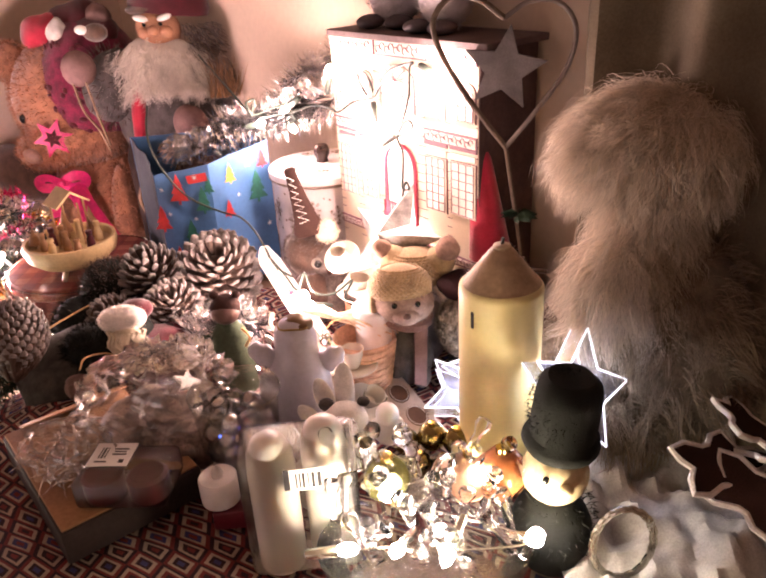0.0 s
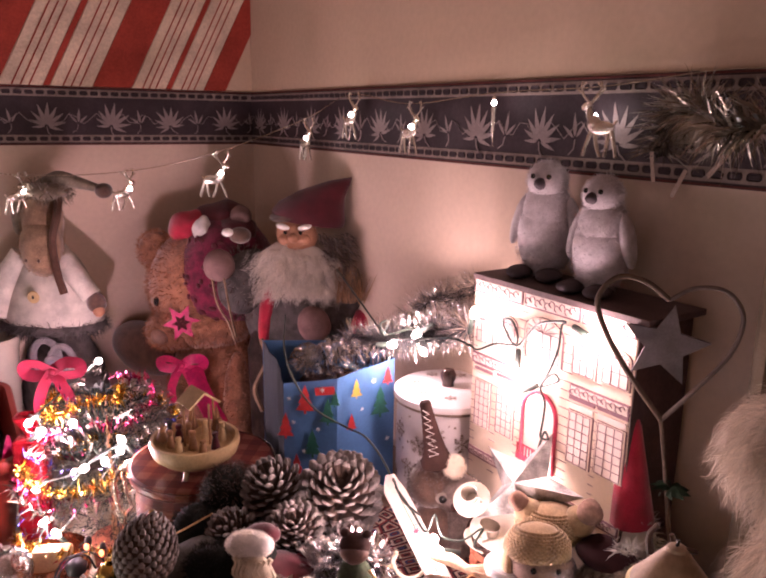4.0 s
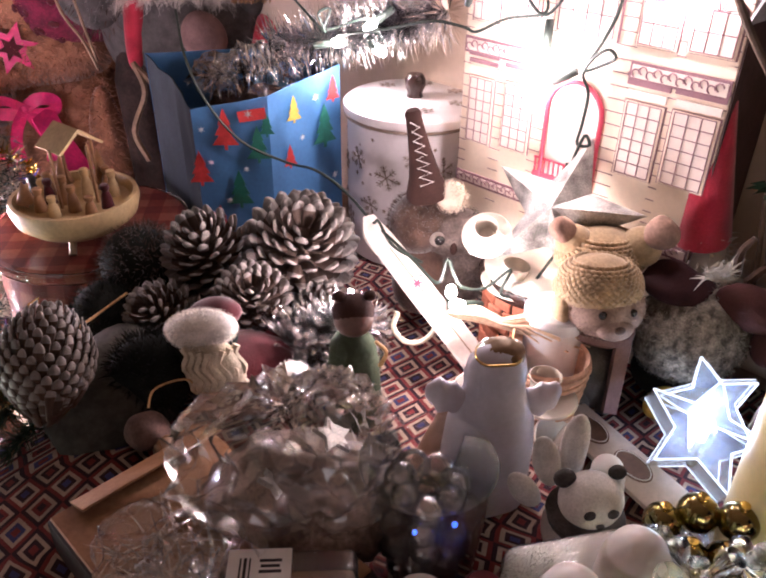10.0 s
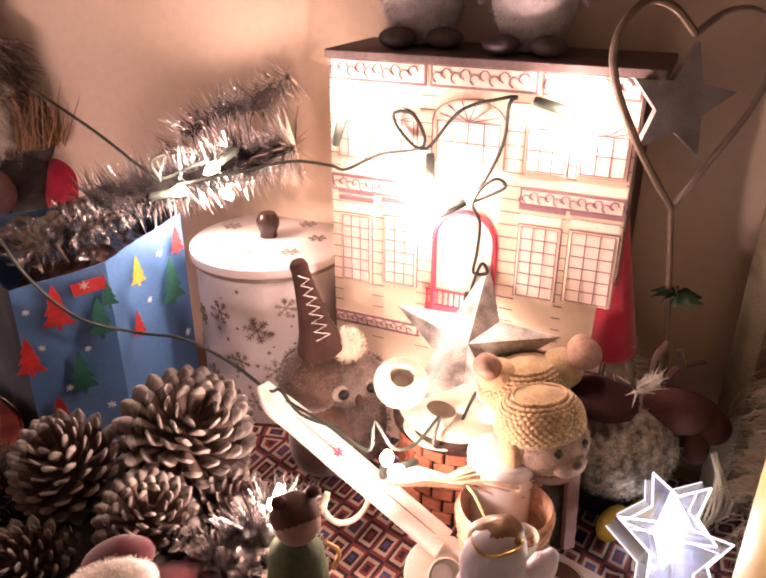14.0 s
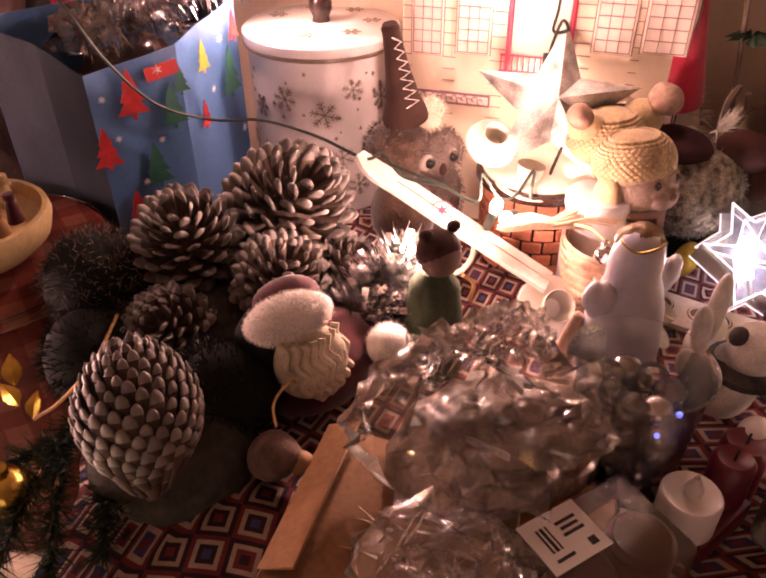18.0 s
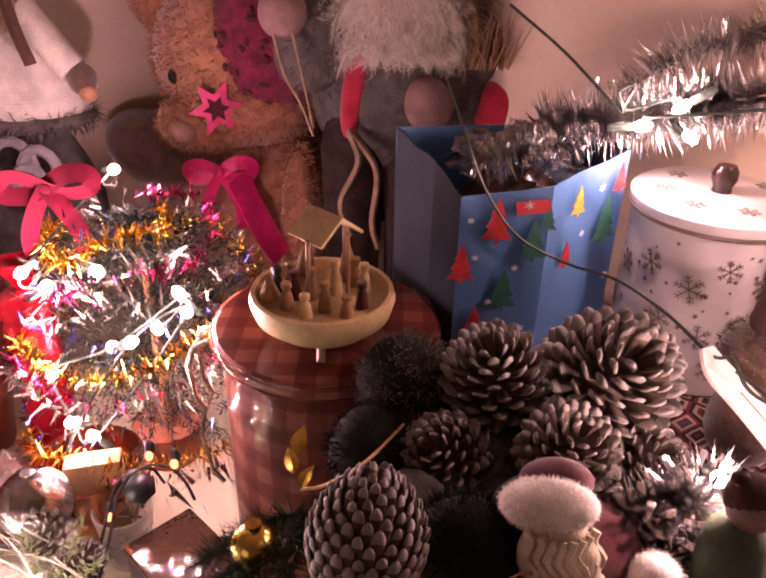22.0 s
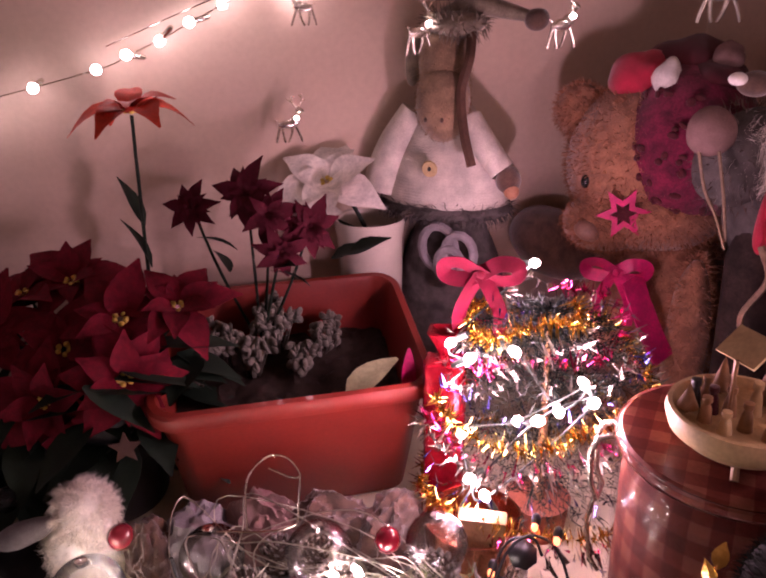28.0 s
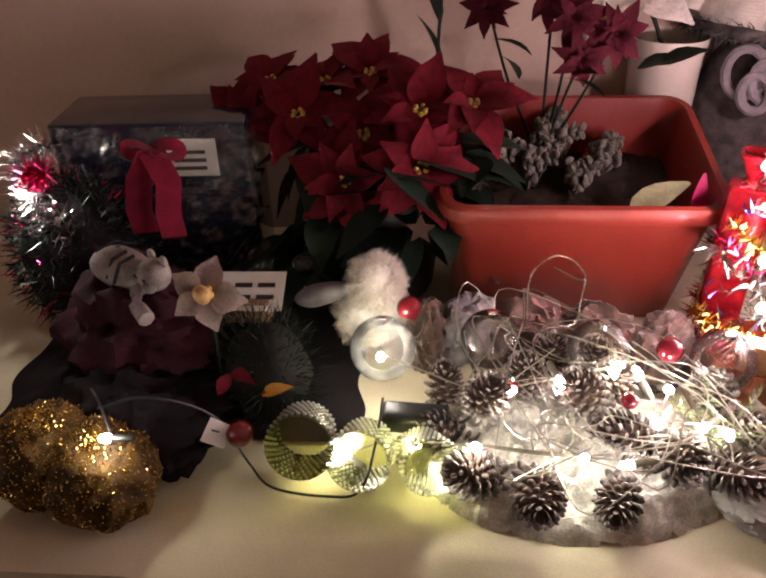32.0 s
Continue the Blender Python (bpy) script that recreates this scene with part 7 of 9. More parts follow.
china = mat("white_glazed_china", (0.70, 0.70, 0.73), 0.22, vary=0.06, bump=0.05, coat=0.4)
angel_white = mat("frosted_lilac_porcelain", (0.55, 0.53, 0.60), 0.35, vary=0.12, scale=12, bump=0.1, coat=0.25, sub=0.2)
body = lathe([(0, 0), (0.029, 0), (0.031, 0.003), (0.0325, 0.025), (0.0325, 0.055), (0.030, 0.085), (0.0255, 0.103), (0.0215, 0.113), (0.0205, 0.120), (0.0210, 0.130), (0.0190, 0.141), (0.0130, 0.150), (0.006, 0.1535), (0, 0.154)], 40)
for w in body.verts:
    r = (w.co.x ** 2 + w.co.y ** 2) ** 0.5
    if r > 0.006:
        k = 1 + 0.035 * math.sin(6 * math.atan2(w.co.y, w.co.x) + 20 * w.co.z) * max(0.0, 1 - w.co.z / 0.1)
        w.co.x, w.co.y = w.co.x * k * 1.12, w.co.y * k * 0.82
parts_ = [at(body, -0.114, 0.673, CHEST + 0.008)]
for sgn in (-1, 1):
    wing = at(ball(0.0175, 0.008, 0.0135, 20, 14, 0.001, 60), 0, 0, 0)
    for w in wing.verts:
        w.co.z += 0.006 * max(0.0, sgn * w.co.x / 0.0175) + 0.0016 * math.sin(w.co.x * 520)
    parts_.append(at(wing, -0.114 + sgn * 0.036, 0.671, 1.080 if sgn < 0 else 1.072, 0, -sgn * 14, 0))
wpart("figure", joined(*parts_), angel_white, t)
wpart("crown", tube([(-0.114 + 0.0165 * math.cos(a), 0.671 + 0.0140 * math.sin(a), 1.1165 + 0.0012 * math.sin(3 * a)) for a in (2 * math.pi * k / 24 for k in range(24))], 0.0011, 6, closed=True), mat("dull_gilt", (0.35, 0.23, 0.07), 0.35, metal=0.9), t, "gilt crown band")
wpart("hair", egg(-0.111, 0.676, 1.113, 0.0185, 0.0155, 0.0125, 0.002, 120), mat("gilt_brown_hair", (0.20, 0.12, 0.06), 0.4, metal=0.3, coat=0.5), t, "glossy brown hair cap")
t = thing("peach_cone", (-0.160, 0.680, CHEST + 0.008), "slim peach wooden cone leaning by the angel", "ornament")
wpart("cone", at(lathe([(0, 0), (0.013, 0.001), (0.0135, 0.005), (0.009, 0.05), (0.004, 0.085), (0, 0.088)], 18), -0.165, 0.690, CHEST + 0.008, 0, 14, 0), mat("peach_painted_wood", (0.55, 0.34, 0.25), 0.5, scale=20), t)

# pale plank with two oval prints, white round box
t = thing("printed_plank", (0.002, 0.700, CHEST + 0.009), "pale wooden plank with two brown oval prints", "wooden plank", -67)
part("plank", at(box(0.150, 0.036, 0.007, 0.0015), 0, 0, 0.012, 12, 0, 0), mat("pale_plank_wood", (0.58, 0.50, 0.44), 0.5, scale=25, vary=0.15), t)
for x in (-0.022, 0.028):
    part("printed_oval", at(lathe([(0, 0), (0.011, 0), (0.011, 0.0006), (0, 0.0006)], 26), x, 0, 0.0192, 12, 0, 0, (1.75, 1, 1)), mat("oval_print", (0.15, 0.085, 0.06), 0.5) if x < 0 else bpy.data.materials["oval_print"], t)
    part("printed_oval_rim", at(tube([(0.0175 * math.cos(a), 0.0095 * math.sin(a), 0) for a in (2 * math.pi * k / 24 for k in range(24))], 0.0005, 4, closed=True), x, 0, 0.0202, 12, 0, 0), paper_white, t)
part("foot_block", at(box(0.130, 0.022, 0.010, 0.001), 0, 0.004, 0), wood_mid, t)
t = thing("white_round_box", (-0.030, 0.782, CHEST + 0.009), "small white round box beside the straw basket", "box", 8)
part("drum", lathe([(0, 0), (0.026, 0), (0.027, 0.002), (0.027, 0.094), (0.026, 0.096), (0, 0.096)], 30), china, t)
part("lid", lathe([(0, 0.096), (0.0285, 0.0955), (0.029, 0.097), (0.029, 0.106), (0.027, 0.108), (0, 0.1085)], 30), china, t)
gold_mirror = mat("olive_gold_mirror", (0.26, 0.21, 0.08), 0.12, metal=1.0, vary=0.1, bump=0.02)
for x, y, z, r in ((0.000, 0.600, 1.012, 0.014), (0.026, 0.600, 1.018, 0.015), (0.050, 0.588, 1.02, 0.0145), (0.012, 0.578, 1.0, 0.014), (0.036, 0.572, 1.0, 0.014)):
    t = thing("gold_mirror_ball", (x, y, z - r), "small olive gold mirror ball in front of the candle", "bauble", group="gold mirror balls")
    part("ball", at(ball(r, u=20, v=14), 0, 0, r), gold_mirror, t)
    part("cap", at(lathe([(0, 0), (0.004, 0), (0.004, 0.004), (0, 0.005)], 10), 0, 0, 2 * r - 0.001), gold, t)
t = thing("gold_ball_tray", (0.025, 0.588, CHEST + 0.0085), "low clear tray holding the gold mirror balls", "tray")
part("tray", box(0.085, 0.06, 0.013, 0.004), bottle_clear, t)

# panda, small white figures
t = thing("panda_ornament", (-0.062, 0.605, CHEST + 0.008), "white panda figure with grey scarf and spread pale wings", "figurine")
wpart("figure", joined(egg(-0.060, 0.608, 1.005, 0.026, 0.022, 0.034, 0.001), egg(-0.060, 0.596, 1.045, 0.023, 0.020, 0.020, 0.001), egg(-0.042, 0.603, 1.062, 0.008, 0.006, 0.007), egg(-0.078, 0.603, 1.060, 0.008, 0.006, 0.007),
    at(lathe([(0.017, 0), (0.026, 0.001), (0.028, 0.008), (0.018, 0.012)], 22), -0.060, 0.600, 1.020), egg(-0.068, 0.578, 1.050, 0.0042, 0.002, 0.004, 0), egg(-0.052, 0.578, 1.050, 0.0042, 0.002, 0.004, 0), egg(-0.060, 0.576, 1.041, 0.003, 0.002, 0.002, 0),
    egg(-0.082, 0.628, 1.050, 0.010, 0.006, 0.026, 0.002, rot=(0, -16, 0)), egg(-0.062, 0.632, 1.058, 0.011, 0.006, 0.032, 0.002), egg(-0.098, 0.622, 1.030, 0.009, 0.006, 0.020, 0.002, rot=(0, -34, 0)), slots=(0, 0, 1, 1, 1, 1, 1, 1, 0, 0, 0)), (felt_white, cloth_grey), t)
for k, (x, y, z, h, lb) in enumerate(((-0.02, 0.655, CHEST + 0.008, 0.05, "small white rounded ornament"), (-0.10, 0.56, CHEST + 0.008, 0.055, "small white matt figure ornament"))):
    t = thing("white_figurine", (x, y, z), lb, "figurine", group="white figurines")
    part("figure", joined(at(ball(0.017, 0.016, 0.02), 0, 0, 0.019), at(ball(0.013, 0.013, 0.0135), 0, -0.001, h * 0.78), at(ball(0.006), 0.011, 0, h * 0.55), at(ball(0.006), -0.011, 0, h * 0.55)), wax_white, t)

# the two knitted toys with woolly hats
bobble_wool = mat("rose_grey_bobble_wool", (0.32, 0.20, 0.15), 0.95, scale=60, vary=0.3, bump=0.8, fine=350)
dog_face = mat("dusty_pink_beige_plush", (0.34, 0.25, 0.21), 0.95, scale=60, vary=0.3, bump=0.6, fine=500)
wool_tan = mat("knitted_tan_wool", (0.42, 0.30, 0.17), 0.95, scale=40, vary=0.3, bump=0.8, fine=350, sheen=0.3)


def knit_rows(x, y, z, rx, ry, rz, n, rows, m, t, rot=(0, 0, 0)):
    """Rows of small knitted loops over a rounded hat."""
    b = []
    for j in range(rows):
        f = -0.15 + 1.05 * j / rows
        c = math.cos(math.asin(min(0.98, max(-0.98, f))))
        for k in range(n):
            a = 2 * math.pi * (k + 0.5 * (j % 2)) / n
            b.append(at(ball(0.0030, 0.0016, 0.0024, 7, 5), rx * c * math.cos(a), ry * c * math.sin(a), rz * f, 0, 0, math.degrees(a) + 90))
    q = joined(*b)
    q.transform(pose(x, y, z, *rot))
    wpart("knit_pattern", q, m, t)["kind"] = "stuff"


t = thing("knitted_dog", (0.005, 0.775, CHEST + 0.008), "small plush dog in a tan knitted hat and grey coat", "plush toy")
wpart("body", egg(0.008, 0.778, 1.01, 0.03, 0.027, 0.042, 0.002), cloth_grey, t)
wpart("head", egg(0.004, 0.768, 1.088, 0.036, 0.030, 0.027, 0.002), dog_face, t)
wpart("face_fuzz", pelt(0.004, 0.768, 1.088, 0.036, 0.030, 0.027, 1500, 0.004, 0.0007, 0.4, 0.8, 108), dog_face, t)["kind"] = "stuff"
wpart("muzzle", egg(0.006, 0.743, 1.081, 0.016, 0.010, 0.011, 0.001), dog_face, t)
wpart("nose", egg(0.007, 0.7345, 1.085, 0.0050, 0.003, 0.0040, 0, u=10, v=8), fur_dark, t)
wpart("eye", egg(-0.007, 0.742, 1.096, 0.0035, 0.003, 0.0038, 0, u=10, v=8), black_gloss, t)
wpart("eye", egg(0.020, 0.744, 1.096, 0.0035, 0.003, 0.0038, 0, u=10, v=8), black_gloss, t)
wpart("hat", egg(0.0, 0.776, 1.104, 0.0375, 0.033, 0.028, 0.002, rot=(-10, 0, 0)), wool_tan, t)
knit_rows(0.0, 0.776, 1.104, 0.0375, 0.033, 0.028, 34, 11, wool_tan, t, (-10, 0, 0))
wpart("hat_flap", egg(-0.032, 0.772, 1.082, 0.008, 0.014, 0.020, 0.001), wool_tan, t)
wpart("leg", joined(egg(-0.006, 0.762, 0.988, 0.012, 0.013, 0.018, 0.001), egg(0.022, 0.762, 0.988, 0.012, 0.013, 0.018, 0.001)), cloth_grey, t)
wpart("scarf", at(slab([(-0.007, -0.045), (0.008, -0.05), (0.008, 0.03), (-0.008, 0.03)], 0.004), 0.022, 0.749, 1.032, -6, 4, 12), felt_mauve, t, "mauve woollen scarf")
wpart("scarf_wrap", at(tube([(0.026 * math.cos(a), 0.024 * math.sin(a), 0.002 * math.sin(2 * a)) for a in (2 * math.pi * k / 16 for k in range(16))], 0.007, 8, closed=True), 0.007, 0.775, 1.063), felt_mauve, t)
t = thing("knitted_hat_toy", (0.028, 0.825, CHEST + 0.008), "plush toy hidden under a tan knitted hat with two bobbles", "plush toy")
wpart("body", egg(0.028, 0.828, 1.02, 0.034, 0.03, 0.055, 0.002), felt_grey, t)
wpart("hat", joined(egg(0.02, 0.825, 1.105, 0.042, 0.032, 0.027, 0.002), egg(-0.008, 0.827, 1.118, 0.018, 0.018, 0.018), egg(0.05, 0.815, 1.118, 0.018, 0.018, 0.018)), wool_tan, t)
knit_rows(0.02, 0.825, 1.105, 0.042, 0.032, 0.027, 36, 11, wool_tan, t)
wpart("bobble", egg(-0.02, 0.826, 1.133, 0.0125, 0.012, 0.012, 0.003, 60), bobble_wool, t)
wpart("bobble", egg(0.060, 0.800, 1.140, 0.0155, 0.015, 0.015, 0.003, 60), bobble_wool, t)

# reindeer, boots, red cone gnome
t = thing("plush_reindeer", (0.10, 0.775, CHEST + 0.008), "dark plush reindeer with a maroon cap and speckled grey coat", "plush toy")
speck = mat("speckled_grey_tweed", (0.23, 0.20, 0.165), 0.95, scale=130, vary=0.7, bump=0.9, fine=600)
wpart("body", egg(0.096, 0.774, 1.050, 0.054, 0.045, 0.048, 0.003), speck, t)
wpart("lower_body", egg(0.096, 0.785, 1.000, 0.040, 0.035, 0.028, 0.002), felt_black, t)
wpart("tweed_nap", pelt(0.096, 0.774, 1.050, 0.054, 0.045, 0.048, 3600, 0.004, 0.0010, 0.3, 0.9, 121), hair_mat("grey_tweed_nap", (0.24, 0.22, 0.18), 0.7, 0.2), t)["kind"] = "stuff"
wpart("cap", egg(0.080, 0.786, 1.095, 0.036, 0.028, 0.016, 0.006, 40, rot=(0, 10, 0)), mat("dark_wine_felt", (0.035, 0.012, 0.014), 0.95, scale=40, bump=0.5, fine=600), t, "dark maroon felt cap")
wpart("mitten", joined(egg(0.138, 0.752, 1.086, 0.038, 0.022, 0.020, 0.003, rot=(0, 12, -20)), egg(0.160, 0.740, 1.072, 0.024, 0.016, 0.018, 0.002, rot=(0, 34, -20)), egg(0.148, 0.740, 1.055, 0.014, 0.012, 0.022, 0.002, rot=(0, -18, 0))), mat("maroon_brown_felt", (0.050, 0.018, 0.016), 0.95, scale=40, bump=0.5, fine=600), t, "maroon brown felt wing")
wpart("feather_tuft", strands([((0.093 + 0.010 * math.cos(k), 0.757, 1.122 + 0.005 * math.sin(k * 1.3)), (math.cos(k * 2.4), -0.5, abs(math.sin(k * 2.4)) + 0.2)) for k in range(90)], 0.016, 0.0022, 0.1, 0.4, 122), felt_white, t, "white feather tuft")["kind"] = "stuff"
for p in ([(0.135, 0.775, 1.100), (0.150, 0.772, 1.118), (0.172, 0.765, 1.120)], [(0.150, 0.772, 1.118), (0.144, 0.772, 1.136)], [(0.125, 0.778, 1.108), (0.122, 0.776, 1.132), (0.130, 0.774, 1.146)]):
    wpart("antler", tube(curve(p, 4), 0.0048, 6, 0.6), fur_dark, t)
wpart("boot", egg(0.066, 0.742, 0.996, 0.016, 0.010, 0.018, 0.001, rot=(0, 30, 0)), yellow, t, "yellow felt boot")
wpart("boot", egg(0.100, 0.738, 1.000, 0.030, 0.012, 0.009, 0.001, rot=(0, -10, 0)), yellow, t, "yellow felt boot")
t = thing("white_tassel", (0.150, 0.722, CHEST + 0.008), "cream cord tassel hanging behind the star lamp", "tassel")
for k in range(9):
    wpart("cord", tube(curve([(0.150 + 0.002 * math.sin(k), 0.722, 1.058), (0.153 + 0.003 * math.cos(2 * k), 0.716 - 0.001 * k, 1.035), (0.140 + 0.004 * k, 0.712 - 0.002 * (k % 4), 1.010 - 0.003 * (k % 3)), (0.136 + 0.005 * k, 0.712, 0.984)], 4), 0.0016, 5), wool_cream, t)
t = thing("red_cone_gnome", (0.135, 0.856, CHEST + 0.008), "felt gnome with a tall red cone hat beside the house", "doll")
S = []
g(egg(0.125, 0.835, 1.01, 0.03, 0.028, 0.045, 0.002), 5)
g(pelt(0.120, 0.825, 1.09, 0.026, 0.024, 0.04, 400, 0.016, 0.002, 0.6, 0.5, 125), 3)
g(egg(0.120, 0.827, 1.09, 0.026, 0.024, 0.04, 0.002), 3)
g(at(lathe([(0.0255, 0), (0.027, 0.004), (0.016, 0.10), (0.006, 0.195), (0, 0.20)], 18), 0.114, 0.828, 1.116, 0, -6, 0), 4)
wpart("doll", joined(*[a for a, _ in S], slots=[b for _, b in S]), MATS, t)

# pillar candle
t = thing("pillar_candle", (0.093, 0.598, CHEST + 0.008), "thick cream pillar candle with a blunt browned tip", "candle")
part("wax", lathe([(0, 0), (0.0380, 0), (0.0390, 0.002), (0.0390, 0.214), (0.0385, 0.218), (0.0360, 0.221), (0, 0.221)], 40), wax_cream, t)
part("browned_top", lathe([(0.0360, 0.2212), (0.0300, 0.228), (0.0200, 0.241), (0.0110, 0.2525), (0.0085, 0.254), (0.0080, 0.257), (0.0050, 0.2585), (0, 0.258)], 36, 0.02), mat("browned_wax", (0.42, 0.30, 0.19), 0.55, scale=40, vary=0.25, bump=0.3, sub=0.2), t, "dull browned cone of wax")
part("wick", tube([(0, 0, 0.257), (0.001, 0, 0.264)], 0.0016, 6), black_matt, t)
part("printed_mark", at(box(0.0030, 0.0012, 0.016), -0.0292, -0.0262, 0.188, 0, 0, -47), ink, t, smooth=False)

# long-haired plush animal
t = thing("long_haired_plush", (0.235, 0.64, CHEST + 0.008), "large plush animal with long silky cream hair over a brown body", "plush toy")
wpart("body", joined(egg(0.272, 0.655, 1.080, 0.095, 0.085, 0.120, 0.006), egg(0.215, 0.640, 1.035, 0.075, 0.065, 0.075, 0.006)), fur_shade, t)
wpart("head", egg(0.238, 0.664, 1.286, 0.070, 0.064, 0.052, 0.006), fur_white, t)
wpart("neck", egg(0.240, 0.655, 1.200, 0.038, 0.044, 0.075, 0.006), fur_white, t)


def flowing(place, r, n, seed, lean, zmin=-0.6):
    """Hair spots over a rounded form, combed towards lean."""
    return [(p, d * 0.55 + Vector(lean)) for p, d in shell_spots(*r, n, seed, place, zmin)]


wpart("cream_hair", joined(locks(flowing((0.238, 0.664, 1.286), (0.070, 0.064, 0.052), 800, 131, (-0.40, -0.25, -0.25)), 0.040, 0.0010, 16, 0.010, 0.010, 1.5, 0.30, 131),
                           locks(flowing((0.240, 0.655, 1.200), (0.038, 0.044, 0.075), 620, 132, (-0.05, -0.20, -0.6), -1.0), 0.040, 0.0010, 16, 0.010, 0.010, 1.0, 0.30, 132),
                           locks(flowing((0.206, 0.625, 1.165), (0.032, 0.034, 0.050), 360, 134, (-0.12, -0.2, -0.55), -1.0), 0.046, 0.0010, 16, 0.010, 0.010, 0.8, 0.30, 134)), hair_cream, t)["kind"] = "stuff"
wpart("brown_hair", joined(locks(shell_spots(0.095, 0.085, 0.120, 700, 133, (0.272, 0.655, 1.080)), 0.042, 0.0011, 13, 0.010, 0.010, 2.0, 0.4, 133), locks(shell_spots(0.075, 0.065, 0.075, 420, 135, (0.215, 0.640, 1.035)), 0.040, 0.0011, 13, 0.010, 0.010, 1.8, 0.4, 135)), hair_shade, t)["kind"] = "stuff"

# star lamps of bent light tubes
star_frost = mat("clear_blue_frost", (0.42, 0.48, 0.66), 0.35, alpha=0.22, vary=0.3)


def light_star(name, place, turn, tilt, r, label, watts):
    """A clear box in the shape of a star: two outlines with edges that catch the light of a bulb in its middle."""
    t = thing(name, place, label, "light star", turn, tilt=tilt)
    o = star_outline(5, r, r * 0.48)
    for y in (-0.010, 0.012):
        for k, (x, z) in enumerate(o):
            part("light_edge", tube([(x, y, z), (o[(k + 1) % 10][0], y, o[(k + 1) % 10][1])], 0.0009 if y < 0 else 0.0006, 6), led_white, t)
    for k, (x, z) in enumerate(o):
        bm = bmesh.new()
        x2, z2 = o[(k + 1) % 10]
        bm.faces.new([bm.verts.new(p) for p in ((x, -0.010, z), (x2, -0.010, z2), (x2, 0.012, z2), (x, 0.012, z))])
        part("side_pane", bm, bottle_clear, t, smooth=False)
    for y in (-0.010, 0.012):
        part("star_pane", at(slab([(x * 0.985, z * 0.985) for x, z in o], 0.0006), 0, y, 0), star_frost, t, smooth=False).visible_shadow = False
    part("bulb", at(ball(0.0045, 0.0045, 0.006, 12, 8), 0, 0.0, 0), led_core, t)
    part("bulb_socket", tube([(0, 0.001, -0.006), (0, 0.003, -0.028)], 0.003, 8), wire_silver, t)
    d = (Matrix(t.matrix_basis) @ Vector((0, -0.006, 0.003)))
    glow("star_glow", d, watts, COOL, 0.004)
    return t


light_star("light_star", (0.070, 0.682, 1.012), -30, (-64, 14), 0.052, "clear five-pointed star lamp with bright edges and a bulb", 0.020)
light_star("light_star", (0.084, 0.702, 1.030), -20, (-30, -22), 0.040, "clear star lamp with bright edges behind the other star", 0.008)
light_star("light_star", (0.157, 0.560, 1.094), 20, (-30, 25), 0.058, "clear star lamp with bright edges leaning by the dark gnome", 0.014)

# dark gnome with a bowler hat, glass and packs in front
t = thing("hooded_gnome", (0.122, 0.475, CHEST + 0.008), "dark furry gnome figure in a felt hood with a pale face", "doll")
S = []
g(egg(0.122, 0.475, 1.01, 0.036, 0.034, 0.045, 0.003), 0)
g(pelt(0.122, 0.475, 1.02, 0.036, 0.034, 0.045, 900, 0.006, 0.0012, 0.3, 0.8, 142), 5)
g(egg(0.122, 0.472, 1.075, 0.028, 0.026, 0.028, 0.002), 2)
g(egg(0.108, 0.447, 1.088, 0.003, 0.002, 0.004, 0, u=8, v=6), 1)
g(egg(0.124, 0.444, 1.080, 0.006, 0.006, 0.005, 0, u=10, v=8), 2)
g(at(lathe([(0, 0), (0.030, 0), (0.032, 0.004), (0.0305, 0.010), (0.027, 0.014), (0.0265, 0.05), (0.0245, 0.062), (0.018, 0.069), (0, 0.071)], 26, 0.03), 0.125, 0.476, 1.100, 4, 3, 0), 0)
g(pelt(0.125, 0.476, 1.135, 0.027, 0.027, 0.036, 1500, 0.0045, 0.001, 0.2, 0.9, 143), 5)
wpart("doll", joined(*[a for a, _ in S], slots=[b for _, b in S]), (felt_black, black_gloss, skin_pale, fur_white, felt_red, felt_black), t)


# ---- front of the chest: glass, packs, candles ----
t = thing("dome_candle_pack", (-0.095, 0.492, CHEST + 0.008), "clear pack of white dome candles with a barcode label", "candle pack", 6)
for x, y in ((-0.022, 0.0), (0.024, 0.016)):
    part("candle", at(lathe([(0, 0), (0.0205, 0), (0.021, 0.003), (0.021, 0.105), (0.0195, 0.122), (0.0145, 0.134), (0.008, 0.1395), (0, 0.141)], 28), x, y, 0.002), wax_white, t)
part("film_wrap", at(box(0.10, 0.062, 0.128, 0.01, 3), 0.001, 0.008, 0.0015), bottle_clear, t)
part("label", at(box(0.034, 0.0008, 0.022), 0.006, -0.0245, 0.10), paper_white, t, smooth=False)
for x, w_ in ((-0.010, 0.005), (-0.002, 0.0012), (0.001, 0.0012), (0.004, 0.002), (0.008, 0.0012), (0.012, 0.0025), (0.017, 0.003)):
    part("print_bar", at(box(w_, 0.0006, 0.015 if w_ < 0.004 else 0.021), x + 0.002, -0.0252, 0.1015 if w_ > 0.004 else 0.103), ink, t, smooth=False)

t = thing("tealight_lamp", (-0.184, 0.549, CHEST + 0.031), "white electric tealight with a flame-shaped tip", "tealight")
part("cup", lathe([(0, 0), (0.0185, 0), (0.019, 0.002), (0.019, 0.026), (0.0175, 0.028), (0.012, 0.026), (0, 0.0255)], 28), wax_white, t)
